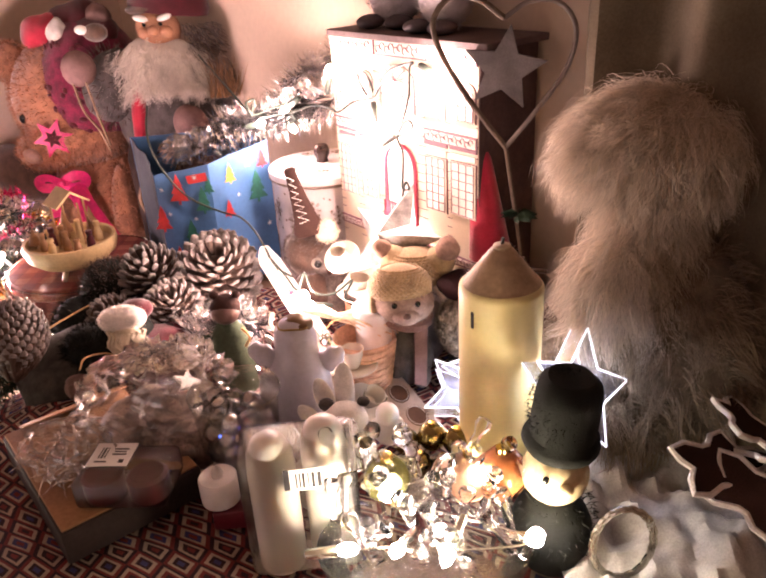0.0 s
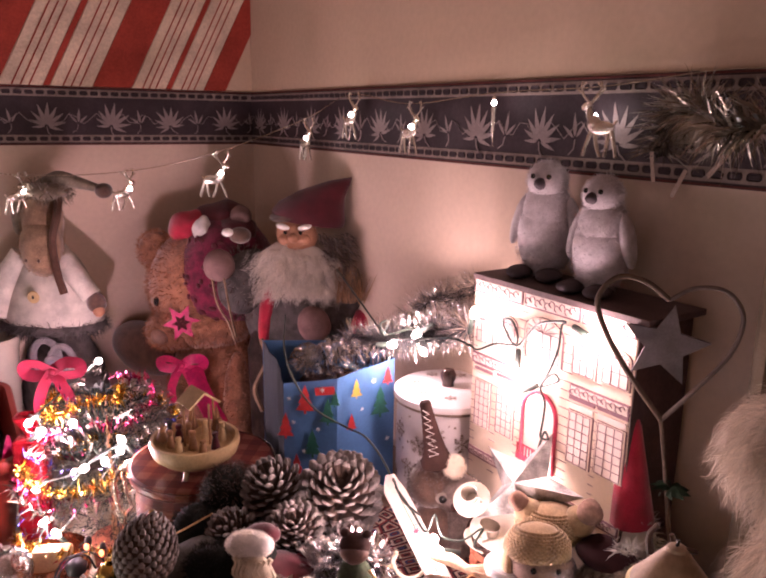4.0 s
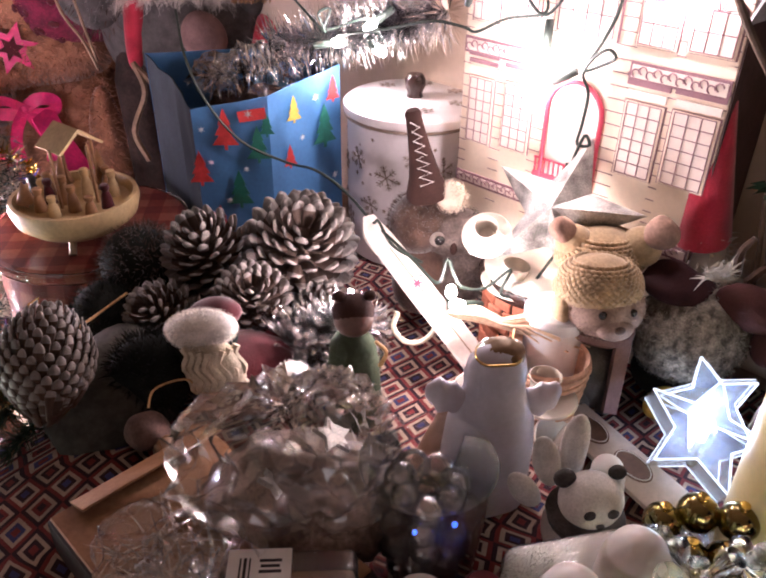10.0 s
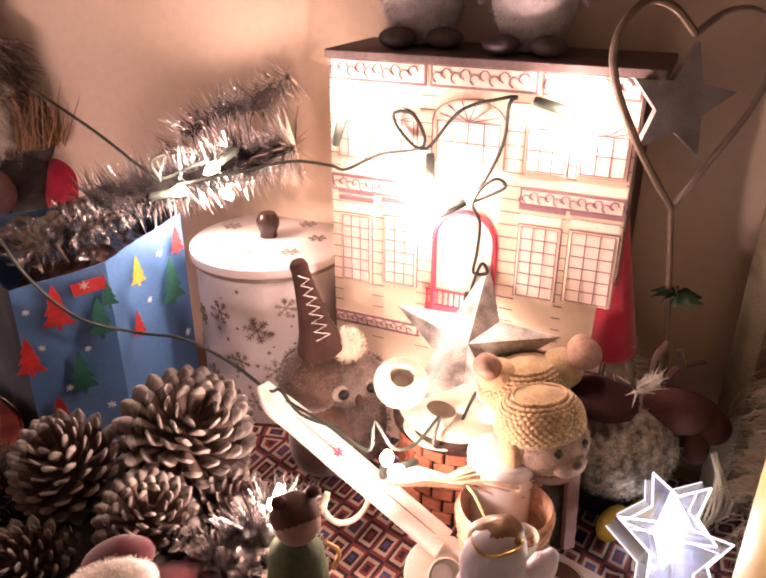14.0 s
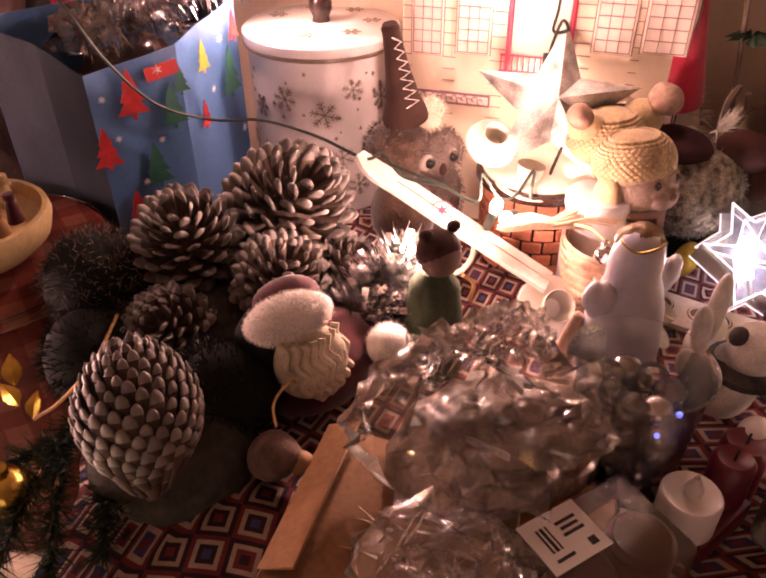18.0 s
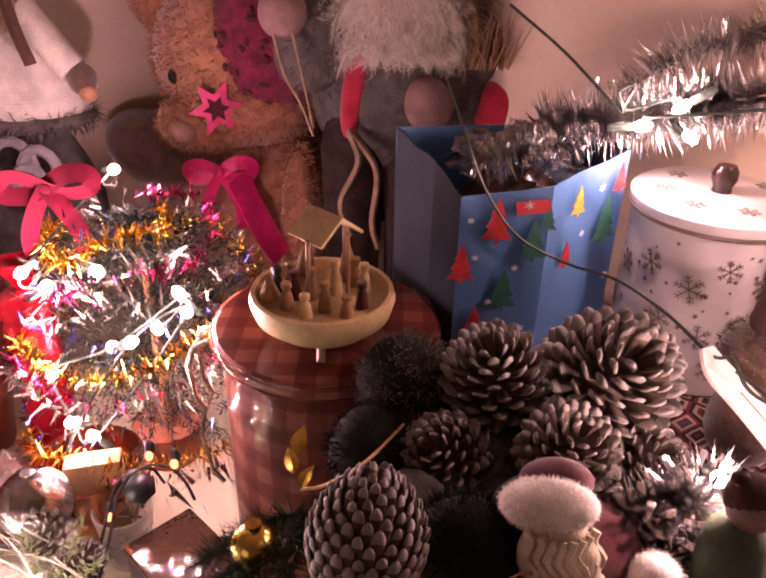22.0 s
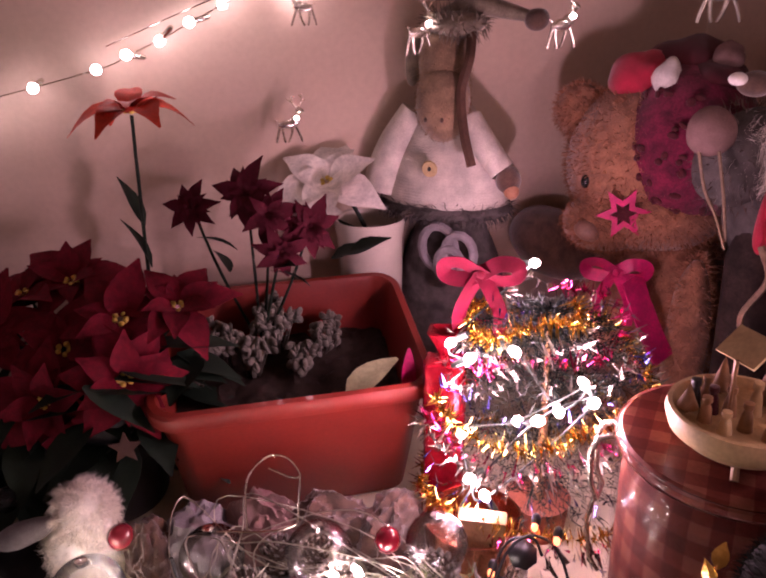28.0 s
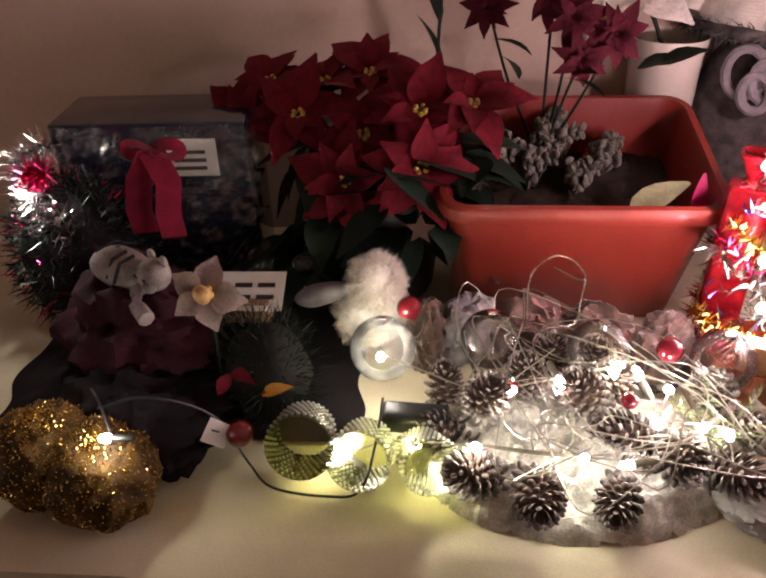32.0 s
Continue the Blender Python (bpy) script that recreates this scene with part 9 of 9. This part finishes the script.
for k, (x, y, z, rx, m, lb) in enumerate(((-1.06, 0.99, 0.80, 0.06, felt_mauve, "dull rose soft bundle behind the heap"), (-0.98, 1.03, 0.80, 0.055, fur_dark, "dark cloth bundle by the trough"), (-1.13, 0.93, 0.795, 0.05, felt_grey, "grey cloth bundle by the trough"), (-0.90, 1.06, 0.80, 0.055, fur_dark, "dark cloth bundle below the trough"), (-1.17, 0.88, 0.78, 0.04, fur_dark, "small dark cloth bundle"))):
    t = thing("cloth_bundle", (x, y, TABLE + 0.004), lb, "cloth bundle", 30 * k, group="cloth bundles")
    part("cloth", at(film(0, 0, 0, rx, rx * 0.75, 0.055, 3.7 * k + 1.3, 56, 36, 0.38), 0, 0, 0.042), m, t)
t = thing("lacquered_box", (-0.657, 0.973, TABLE + 0.006), "flat glossy dark brown lacquered box beside the heap of cones", "box", 46)
part("body", box(0.080, 0.100, 0.054, 0.003), mat("grey_white_box_side", (0.30, 0.29, 0.28), 0.6, scale=20), t)
part("lid", at(box(0.084, 0.104, 0.010, 0.003), 0, 0, 0.0542), mat("brown_lacquer", (0.085, 0.042, 0.024), 0.16, scale=14, vary=0.35, coat=0.7), t)
t = thing("crumpled_tissue", (-0.70, 0.90, TABLE + 0.006), "crumpled white tissue paper beside the box", "tissue paper")
part("tissue", at(film(0, 0, 0, 0.05, 0.035, 0.025, 2.2, 50, 32, 0.5), 0, 0, 0.022), mat("grey_white_tissue", (0.42, 0.41, 0.39), 0.7, vary=0.1), t)
t = thing("frosted_cup", (-0.735, 1.022, TABLE + 0.006), "small frosted white glass cup behind the cones", "glass cup")
part("cup", lathe([(0, 0), (0.022, 0), (0.024, 0.003), (0.033, 0.078), (0.031, 0.079), (0.022, 0.006), (0, 0.005)], 28), frost_glass, t)
t = thing("amber_light_string", (-0.70, 0.99, TABLE + 0.07), "black cable with three small amber bulbs by the jar", "light string")
wpart("cable", tube(curve([(-0.735, 0.93, 0.79), (-0.728, 0.965, 0.825), (-0.722, 0.995, 0.862), (-0.705, 1.02, 0.875), (-0.68, 1.03, 0.868), (-0.665, 1.035, 0.842), (-0.655, 1.03, 0.82)], 6), 0.0018, 6), black_matt, t)
wpart("cable", tube(curve([(-0.74, 0.94, 0.79), (-0.736, 0.975, 0.83), (-0.724, 1.005, 0.87), (-0.700, 1.03, 0.865), (-0.69, 1.04, 0.835)], 6), 0.0018, 6), black_matt, t)
amber = mat("amber_bulb_lit", (1.0, 0.22, 0.06), 0.3, vary=0, bump=0, emit=2.5)
for p in ((-0.740, 1.000, 0.822), (-0.672, 1.030, 0.872), (-0.700, 1.035, 0.878)):
    wpart("socket", egg(p[0], p[1] + 0.006, p[2] + 0.006, 0.006, 0.006, 0.010, 0, u=10, v=8), black_matt, t)
    wpart("bulb", egg(*p, 0.0042, 0.0042, 0.006, 0, u=10, v=8), amber, t)
wpart("clip", at(lathe([(0, 0), (0.016, 0.002), (0.018, 0.010), (0.009, 0.020), (0, 0.022)], 7), -0.708, 1.015, 0.850, 40, 20, 0), black_matt, t)
t = thing("spiky_frost_branch", (-0.77, 0.93, TABLE + 0.03), "frosted green artificial fir sprig", "fir sprig")
sp = []
for k in range(5):
    a = k * 1.2
    for j in range(40):
        p = Vector((-0.77 + 0.055 * math.cos(a) * j / 40, 0.915 + 0.055 * math.sin(a) * j / 40, 0.80 + 0.05 * j / 40))
        sp += [(p, (rnd.gauss(0, 1), rnd.gauss(0, 1), 0.5))] * 3
wpart("needle_mass", strands(sp, 0.02, 0.0016, 0.0, 0.4, 191), mat("frosted_green", (0.24, 0.27, 0.14), 0.7), t)["kind"] = "stuff"
t = thing("small_wood_block", (-0.768, 1.045, TABLE + 0.004), "small pale wooden block with glossy edge", "wooden block", 15)
part("block", at(box(0.06, 0.025, 0.13, 0.002), 0, 0, 0), wood_mid, t)

# ---- far left end: tiger toy, bow, boxes, gold ball ----
t = thing("gold_mesh_ornament", (-1.31, 0.41, TABLE + 0.004), "lumpy gold glitter mesh ornament with one small light", "gold ornament")
gold_lumps = (film(-1.285, 0.425, 0.782, 0.078, 0.062, 0.055, 6.4, 90, 60, 0.14), film(-1.350, 0.395, 0.79, 0.064, 0.062, 0.060, 9.2, 90, 60, 0.14))
rnd = random.Random(196)
grains = [at(box(0.0014, 0.0014, 0.0014), *(w.co + Vector((rnd.uniform(-0.002, 0.002), rnd.uniform(-0.002, 0.002), rnd.uniform(-0.001, 0.002)))), 30 * k, 50 * k, 0) for b in gold_lumps for k, w in enumerate(b.verts) if w.co.z > 0.75 and rnd.random() < 0.6]
wpart("mesh_body", joined(*gold_lumps), glitter_gold, t)
rnd = random.Random(195)
wpart("glitter_grain", joined(*grains), gold, t, smooth=False)["kind"] = "stuff"
t = thing("tiger_toy", (-1.42, 0.60, TABLE + 0.004), "small white striped tiger toy lying on a dark bundle", "plush toy")
wpart("body", egg(-1.455, 0.59, 0.915, 0.05, 0.03, 0.028, 0.003, rot=(0, 8, 20)), felt_dim, t)
wpart("head", egg(-1.395, 0.60, 0.925, 0.024, 0.022, 0.021, 0.002), felt_dim, t)
wpart("muzzle", egg(-1.383, 0.585, 0.918, 0.010, 0.010, 0.008, 0.001), felt_dim, t)
for dx in (-0.008, 0.012):
    wpart("ear", egg(-1.398 + dx * 1.4, 0.61, 0.945, 0.007, 0.004, 0.008, 0.001), felt_dim, t)
    wpart("eye_stripe", egg(-1.395 + dx, 0.579, 0.929, 0.0045, 0.002, 0.002, 0, rot=(0, 20, 0), u=8, v=6), ink, t)
for k in range(4):
    wpart("stripe", tube([(-1.485 + 0.018 * k, 0.562, 0.915), (-1.483 + 0.018 * k, 0.575, 0.94), (-1.48 + 0.018 * k, 0.595, 0.944)], 0.0025, 5), ink, t)
wpart("leg", tube([(-1.42, 0.59, 0.905), (-1.40, 0.57, 0.89), (-1.37, 0.565, 0.885)], 0.011, 8), felt_dim, t)
velvet = mat("black_velvet", (0.010, 0.007, 0.009), 0.95, scale=30, bump=0.5)
t = thing("dark_cloth_heap", (-1.46, 0.60, TABLE + 0.004), "dark maroon cloth heap under the tiger toy", "cloth bundle")
part("cloth", at(film(0, 0, 0, 0.125, 0.095, 0.095, 4.1, 72, 46, 0.42), 0, 0, 0.07), mat("dark_maroon_cloth", (0.035, 0.008, 0.014), 0.95, scale=30, bump=0.5), t)
part("dark_fold", at(film(0, 0, 0, 0.105, 0.095, 0.055, 1.1, 72, 46, 0.45), 0.11, -0.08, 0.035), velvet, t)
# Black sheet added where the white cloth lies out of the light.
t = thing("dark_cover_sheet", (-1.43, 0.66, TABLE + 0.004), "rumpled black velvet sheet added to darken the unlit white cloth", "cloth", 40)
bm = bmesh.new()
bmesh.ops.create_grid(bm, x_segments=50, y_segments=36, size=0.5)
for w in bm.verts:
    x, y = w.co.x, w.co.y
    e = min(1.0, 6 * (0.5 - max(abs(x), abs(y))))
    w.co = Vector((x * 0.50 + 0.02 * noise.noise((x * 4, y * 4, 9)), y * 0.34 + 0.02 * noise.noise((x * 4, y * 4, 2)), 0.003 + e * (0.018 + 0.022 * noise.noise((x * 7, y * 7, 5)))))
part("cloth", bm, velvet, t)
t = thing("red_bow_ribbon", (-1.535, 0.69, TABLE + 0.19), "bright red ribbon bow with long tails", "bow")
wpart("bow_loop", bow(-1.515, 0.70, 1.03, 0.04, 35, False), velvet_red, t)
for k, q in enumerate(((-1.545, 0.68), (-1.50, 0.70))):
    wpart("tail", ribbon([Vector(p) for p in ((-1.52, 0.70, 1.03), (q[0] + 0.01, q[1], 0.99), (q[0], q[1] - 0.005, 0.94), (q[0] - 0.004, q[1], 0.90))], 0.036, 0.002), velvet_red, t)
t = thing("dark_gift_box", (-1.66, 0.80, TABLE + 0.004), "dark blue film-wrapped box with a white card", "gift box", 42)
part("box", box(0.30, 0.14, 0.30, 0.004), mat("dark_blue_gloss", (0.012, 0.016, 0.035), 0.15, coat=0.6), t)
bm = bmesh.new()
bmesh.ops.create_grid(bm, x_segments=44, y_segments=40, size=0.5)
for w in bm.verts:
    x, z = w.co.x, w.co.y
    w.co = Vector((x * 0.34, -0.086 + 0.012 * noise.noise((x * 9, z * 9, 1)) + 0.010 * noise.noise((x * 22, z * 17, 4)), 0.155 + z * 0.29))
part("film_wrap", bm, bottle_clear, t, "crinkled clear film", smooth=False).visible_shadow = False
part("card", at(box(0.085, 0.001, 0.06), 0.06, -0.072, 0.215), paper_white, t, smooth=False)
for k in range(3):
    part("print_bar", at(box(0.05, 0.0006, 0.006), 0.06, -0.0729, 0.225 + 0.013 * k), ink, t, smooth=False)
t = thing("printed_card", (-1.40, 0.735, TABLE + 0.06), "white printed card lying under a silk flower", "card", 40)
part("card", at(box(0.12, 0.07, 0.0012), 0, 0, 0.04, 22, 0, 0), paper_white, t, smooth=False)
for k in range(6):
    part("print_bar", at(box(0.026, 0.008, 0.0006), -0.035 + 0.034 * (k % 3), -0.012 + 0.02 * (k // 3), 0.0415 + 0.0081 * (k // 3) - 0.0042, 22, 0, 0), ink, t, smooth=False)
part("card_stand", at(box(0.08, 0.05, 0.036, 0.002), 0, 0.0, 0), card_brown, t)
t = thing("white_silk_blossom", (-1.28, 0.60, TABLE + 0.1), "white silk blossom, dimmed in its colour, with a peach centre on dark leaves", "silk flower")
flower(t, (-1.28, 0.60, 0.945), (0.6, -0.6, 0.5), 5, 0.042, 0.036, petal_dim, rings=1)
wpart("centre", egg(-1.272, 0.592, 0.95, 0.012, 0.010, 0.012, 0.002, 60), raffia, t)
stem(t, [(-1.28, 0.60, 0.94), (-1.29, 0.61, 0.86), (-1.28, 0.60, TABLE + 0.02)], 0.002)
t = thing("dark_fir_clump", (-1.27, 0.66, TABLE + 0.004), "clump of dark artificial fir under the blossom", "fir clump")
sp = []
for k in range(1500):
    v = Vector((rnd.gauss(0, 1), rnd.gauss(0, 1), abs(rnd.gauss(0, 1)))).normalized()
    sp.append((Vector((-1.27, 0.665, TABLE + 0.03)) + Vector((v.x * 0.085, v.y * 0.075, v.z * 0.13)) * rnd.random() ** 0.4, v))
wpart("needle_mass", strands(sp, 0.026, 0.0016, 0.1, 0.5, 197), needle_dark, t)["kind"] = "stuff"
wpart("dark_core", egg(-1.27, 0.665, 0.79, 0.06, 0.055, 0.07, 0.01), felt_black, t)
for k, (x, y, z) in enumerate(((-1.225, 0.585, 0.865), (-1.195, 0.60, 0.835), (-1.24, 0.57, 0.83))):
    wpart("gold_leaf", at(petal(0.04, 0.018, 0.3, 0.3), x, y, z, 20, -10, 60 * k), gold if k == 1 else leaf_red, t)
t = thing("left_tinsel_heap", (-1.62, 0.60, TABLE + 0.004), "heap of silver and red tinsel with one lit bulb", "tinsel")
wpart("dark_core", egg(-1.66, 0.62, 0.85, 0.09, 0.08, 0.11, 0.02), velvet, t)
wpart("dark_foil", strands(shell_spots(0.10, 0.09, 0.12, 1800, 202, (-1.66, 0.62, 0.85)), 0.03, 0.0035, 0.2, 0.8, 203, 2), mat("dark_green_foil", (0.03, 0.05, 0.04), 0.3, metal=0.6), t)["kind"] = "stuff"
wpart("red_foil", strands(shell_spots(0.105, 0.095, 0.12, 260, 204, (-1.66, 0.62, 0.85)), 0.03, 0.004, 0.2, 0.8, 205, 2), tinsel_pink, t)["kind"] = "stuff"
wpart("tinsel_fringe", strands(tinsel([(-1.60, 0.60, 0.90), (-1.64, 0.57, 0.95), (-1.69, 0.58, 1.0), (-1.66, 0.62, 1.03)], 1, 900, seed=198), 0.035, 0.003, 0.1, 0.4, 199, 2), tinsel_silver, t)["kind"] = "stuff"
wpart("red_tinsel", strands(tinsel([(-1.64, 0.57, 1.0), (-1.61, 0.585, 1.01)], 1, 260, seed=200), 0.035, 0.004, 0.1, 0.4, 201, 2), tinsel_pink, t)["kind"] = "stuff"

# ---- light strings ----
def bulb_at(t, p, aim, m, r, socket):
    d = Vector(aim).normalized()
    x = d.orthogonal().normalized()
    q = Matrix((x, d.cross(x), d)).transposed().to_4x4()
    q.translation = Vector(p) - Vector(t.location)
    s = part("socket", lathe([(0, -0.030), (0.0035, -0.030), (0.0042, -0.026), (0.0046, -0.006), (0.0036, -0.003), (0, -0.003)], 10), socket, t)
    s.matrix_basis = q
    part("bulb", lathe([(0, -0.004), (r * 0.7, -0.003), (r, 0.003), (r * 0.75, 0.010), (0, 0.014)], 12), m, s)


def string(name, label, cable, bulbs, m, watts, colour, wire=None, r=0.0055, out=(-0.5, -0.75, 0.1), rw=0.0016):
    t = thing(name, cable[0], label, "light string")
    wpart("cable", tube(curve(cable, 6), rw, 6), wire or wire_green, t)
    rnd = random.Random(len(cable))
    for p, e, *aim in bulbs:
        way = (rnd.uniform(-1, 1), rnd.uniform(-1, 0.2), rnd.uniform(-0.6, 0.8))
        bulb_at(t, p, aim[0] if aim else way, m, r, wire or wire_green)
        if e:
            glow(name + "_glow", Vector(p) + Vector(out) * 0.017, watts * e, colour)
    return t


def swag(pts, loop=0.02):
    """A cable through points with a small slack loop at each."""
    out = []
    for k, p in enumerate(pts):
        p = Vector(p)
        out.append(p)
        if k % 2 == 0 and 0 < k < len(pts) - 1:
            out += [p + Vector((-0.006, -0.006, loop)), p + Vector((0.008, -0.008, loop * 1.3)), p + Vector((0.004, -0.004, 0.002))]
    return out


HOUSE_BULBS = [((-0.080, 0.985, 1.320), 1.5, (0.1, -0.2, 0.6)), ((-0.022, 0.928, 1.262), 1.7, (0.0, -0.1, -1)), ((-0.018, 0.924, 1.236), 0.5, (-0.7, 0.5, -0.5)), ((0.052, 0.842, 1.337), 1.5, (0.55, -0.8, -0.2)),
               ((0.003, 0.895, 1.136), 0.35, (-0.1, -0.2, -1)), ((-0.005, 0.835, 1.094), 0.5, (0.3, -0.3, -0.9))]
string("house_light_string", "dark green light string with lit warm bulbs draped over the house",
       [(-0.205, 1.125, 1.235), (-0.15, 1.09, 1.25), (-0.11, 1.045, 1.267), (-0.083, 1.012, 1.268), (-0.072, 1.0, 1.266), (-0.049, 0.974, 1.284), (-0.023, 0.941, 1.296), (-0.029, 0.949, 1.322), (-0.041, 0.963, 1.322), (-0.037, 0.958, 1.307),
        (-0.023, 0.938, 1.294), (-0.002, 0.917, 1.329), (0.021, 0.89, 1.342), (0.028, 0.88, 1.344), (0.024, 0.884, 1.338), (0.022, 0.885, 1.308), (0.015, 0.894, 1.278), (0.006, 0.904, 1.253), (0.017, 0.892, 1.260), (0.025, 0.882, 1.269),
        (0.020, 0.888, 1.275), (0.012, 0.897, 1.266), (0.006, 0.902, 1.250), (0.012, 0.898, 1.233), (0.011, 0.898, 1.205), (0.010, 0.900, 1.185), (0.018, 0.89, 1.187), (0.014, 0.894, 1.195), (0.009, 0.899, 1.172), (0.008, 0.897, 1.160),
        (0.012, 0.885, 1.14), (0.006, 0.865, 1.12), (-0.008, 0.848, 1.108), (-0.03, 0.842, 1.075), (-0.045, 0.83, 1.062), (-0.07, 0.825, 1.068), (-0.06, 0.835, 1.088), (-0.085, 0.83, 1.072), (-0.11, 0.824, 1.08), (-0.12, 0.838, 1.10), (-0.13, 0.83, 1.08), (-0.15, 0.86, 1.09), (-0.175, 0.90, 1.10)], HOUSE_BULBS, bulb_warm, 0.20, WARM, out=(-0.34, -0.38, 0.08))
string("tinsel_light_string", "dark green light string with lit bulbs in the silver tinsel", swag([(-0.32, 1.27, 1.316), (-0.27, 1.20, 1.28), (-0.22, 1.15, 1.235), (-0.17, 1.14, 1.25), (-0.15, 1.14, 1.225)]), [((-0.163, 1.135, 1.246), 1.2), ((-0.156, 1.132, 1.217), 0), ((-0.207, 1.128, 1.226), 1.3)], bulb_warm, 0.28, WARM)
string("bag_light_string", "dark green cable hanging over the gift bag and the cones", [(-0.39, 1.17, 1.255), (-0.375, 1.10, 1.22), (-0.355, 1.08, 1.175), (-0.32, 1.075, 1.13), (-0.27, 1.07, 1.105), (-0.235, 1.03, 1.11), (-0.205, 0.98, 1.105), (-0.182, 0.93, 1.095), (-0.178, 0.905, 1.108), (-0.165, 0.89, 1.088), (-0.14, 0.86, 1.085)], [((-0.119, 0.818, 1.075), 1.4), ((-0.217, 0.812, 1.072), 1.6), ((-0.112, 0.81, 1.068), 0)], bulb_warm, 0.28, WARM, out=(0, -0.6, 0.9))
tb = [(p, 3.6 if k == 0 else 0.3 if p[0] > -0.71 and p[2] < 0.98 else 1.1) for k, p in enumerate(TREE_BULBS)]
string("tree_light_string", "dark light string with lit bulbs round the tinsel tree", [p for p in TREE_BULBS] + [(-0.80, 1.05, 0.86), (-0.78, 1.03, 0.80), (-0.72, 1.04, 0.78)], tb, bulb_warm, 0.30, (1.0, 0.70, 0.66), r=0.0065, out=(0.1, -1.0, 0.3))
string("wall_light_string", "string of small white lights rising along the wall", [(-1.62, 1.05, 1.32), (-1.454, 1.186, 1.367), (-1.414, 1.217, 1.387), (-1.373, 1.249, 1.408), (-1.335, 1.279, 1.432), (-1.295, 1.31, 1.457), (-1.264, 1.335, 1.491), (-1.20, 1.385, 1.53)], [((-1.60, 1.07, 1.325), 1.5), ((-1.527, 1.128, 1.346), 0), ((-1.454, 1.186, 1.367), 0), ((-1.414, 1.217, 1.387), 0.6), ((-1.373, 1.249, 1.408), 0), ((-1.335, 1.279, 1.432), 0), ((-1.295, 1.31, 1.457), 0.6), ((-1.264, 1.335, 1.491), 0), ((-1.211, 1.374, 1.483), 0.6)], mat("small_wall_bulb_lit", (1.0, 0.92, 0.74), 0.3, vary=0, bump=0, emit=8.5), 0.02, WHITE, wire_silver, 0.0085, out=(0.62, -0.78, 0), rw=0.0009)
string("cone_light_string", "silver wire fairy lights glowing among the pine cones", [Vector(p) + Vector((0, 0, 0.004)) for p in LEDS], [(p, 0.5 if k in (0, 2, 4, 6, 8, 10, 11, 13, 14) else 0) for k, p in enumerate(LEDS)], bulb_white, 0.32, LEDC, wire_dull, 0.0055, out=(0.1, -0.6, 0.35), rw=0.0011)
ICE = [(-0.055, 0.425, 1.045), (-0.01, 0.43, 1.04), (0.03, 0.425, 1.04), (0.095, 0.43, 1.045), (-0.02, 0.475, 1.055), (0.055, 0.475, 1.075)]
string("icicle_light_string", "warm fairy lights under the glass icicles", ICE, [(p, 0.8 if k in (0, 2, 3, 4) else 0) for k, p in enumerate(ICE)], bulb_white, 0.14, (1.0, 0.88, 0.55), wire_silver, 0.0055, out=(0.1, -0.6, 1.0), rw=0.001)
string("ornament_light", "single lit bulb lying on the gold ornament", [(-1.33, 0.46, 0.86), (-1.29, 0.45, 0.872), (-1.255, 0.44, 0.85)], [((-1.25, 0.435, 0.852), 1.0)], bulb_white, 0.08, LEDC, black_matt, out=(0.3, -0.6, 0.7), rw=0.0016)
string("left_light", "single lit bulb in the tinsel heap", [(-1.62, 0.60, 0.93), (-1.64, 0.58, 0.965), (-1.64, 0.565, 0.975)], [((-1.64, 0.56, 0.978), 1.0)], bulb_white, 0.25, WHITE, out=(0.6, -0.7, 0.2))
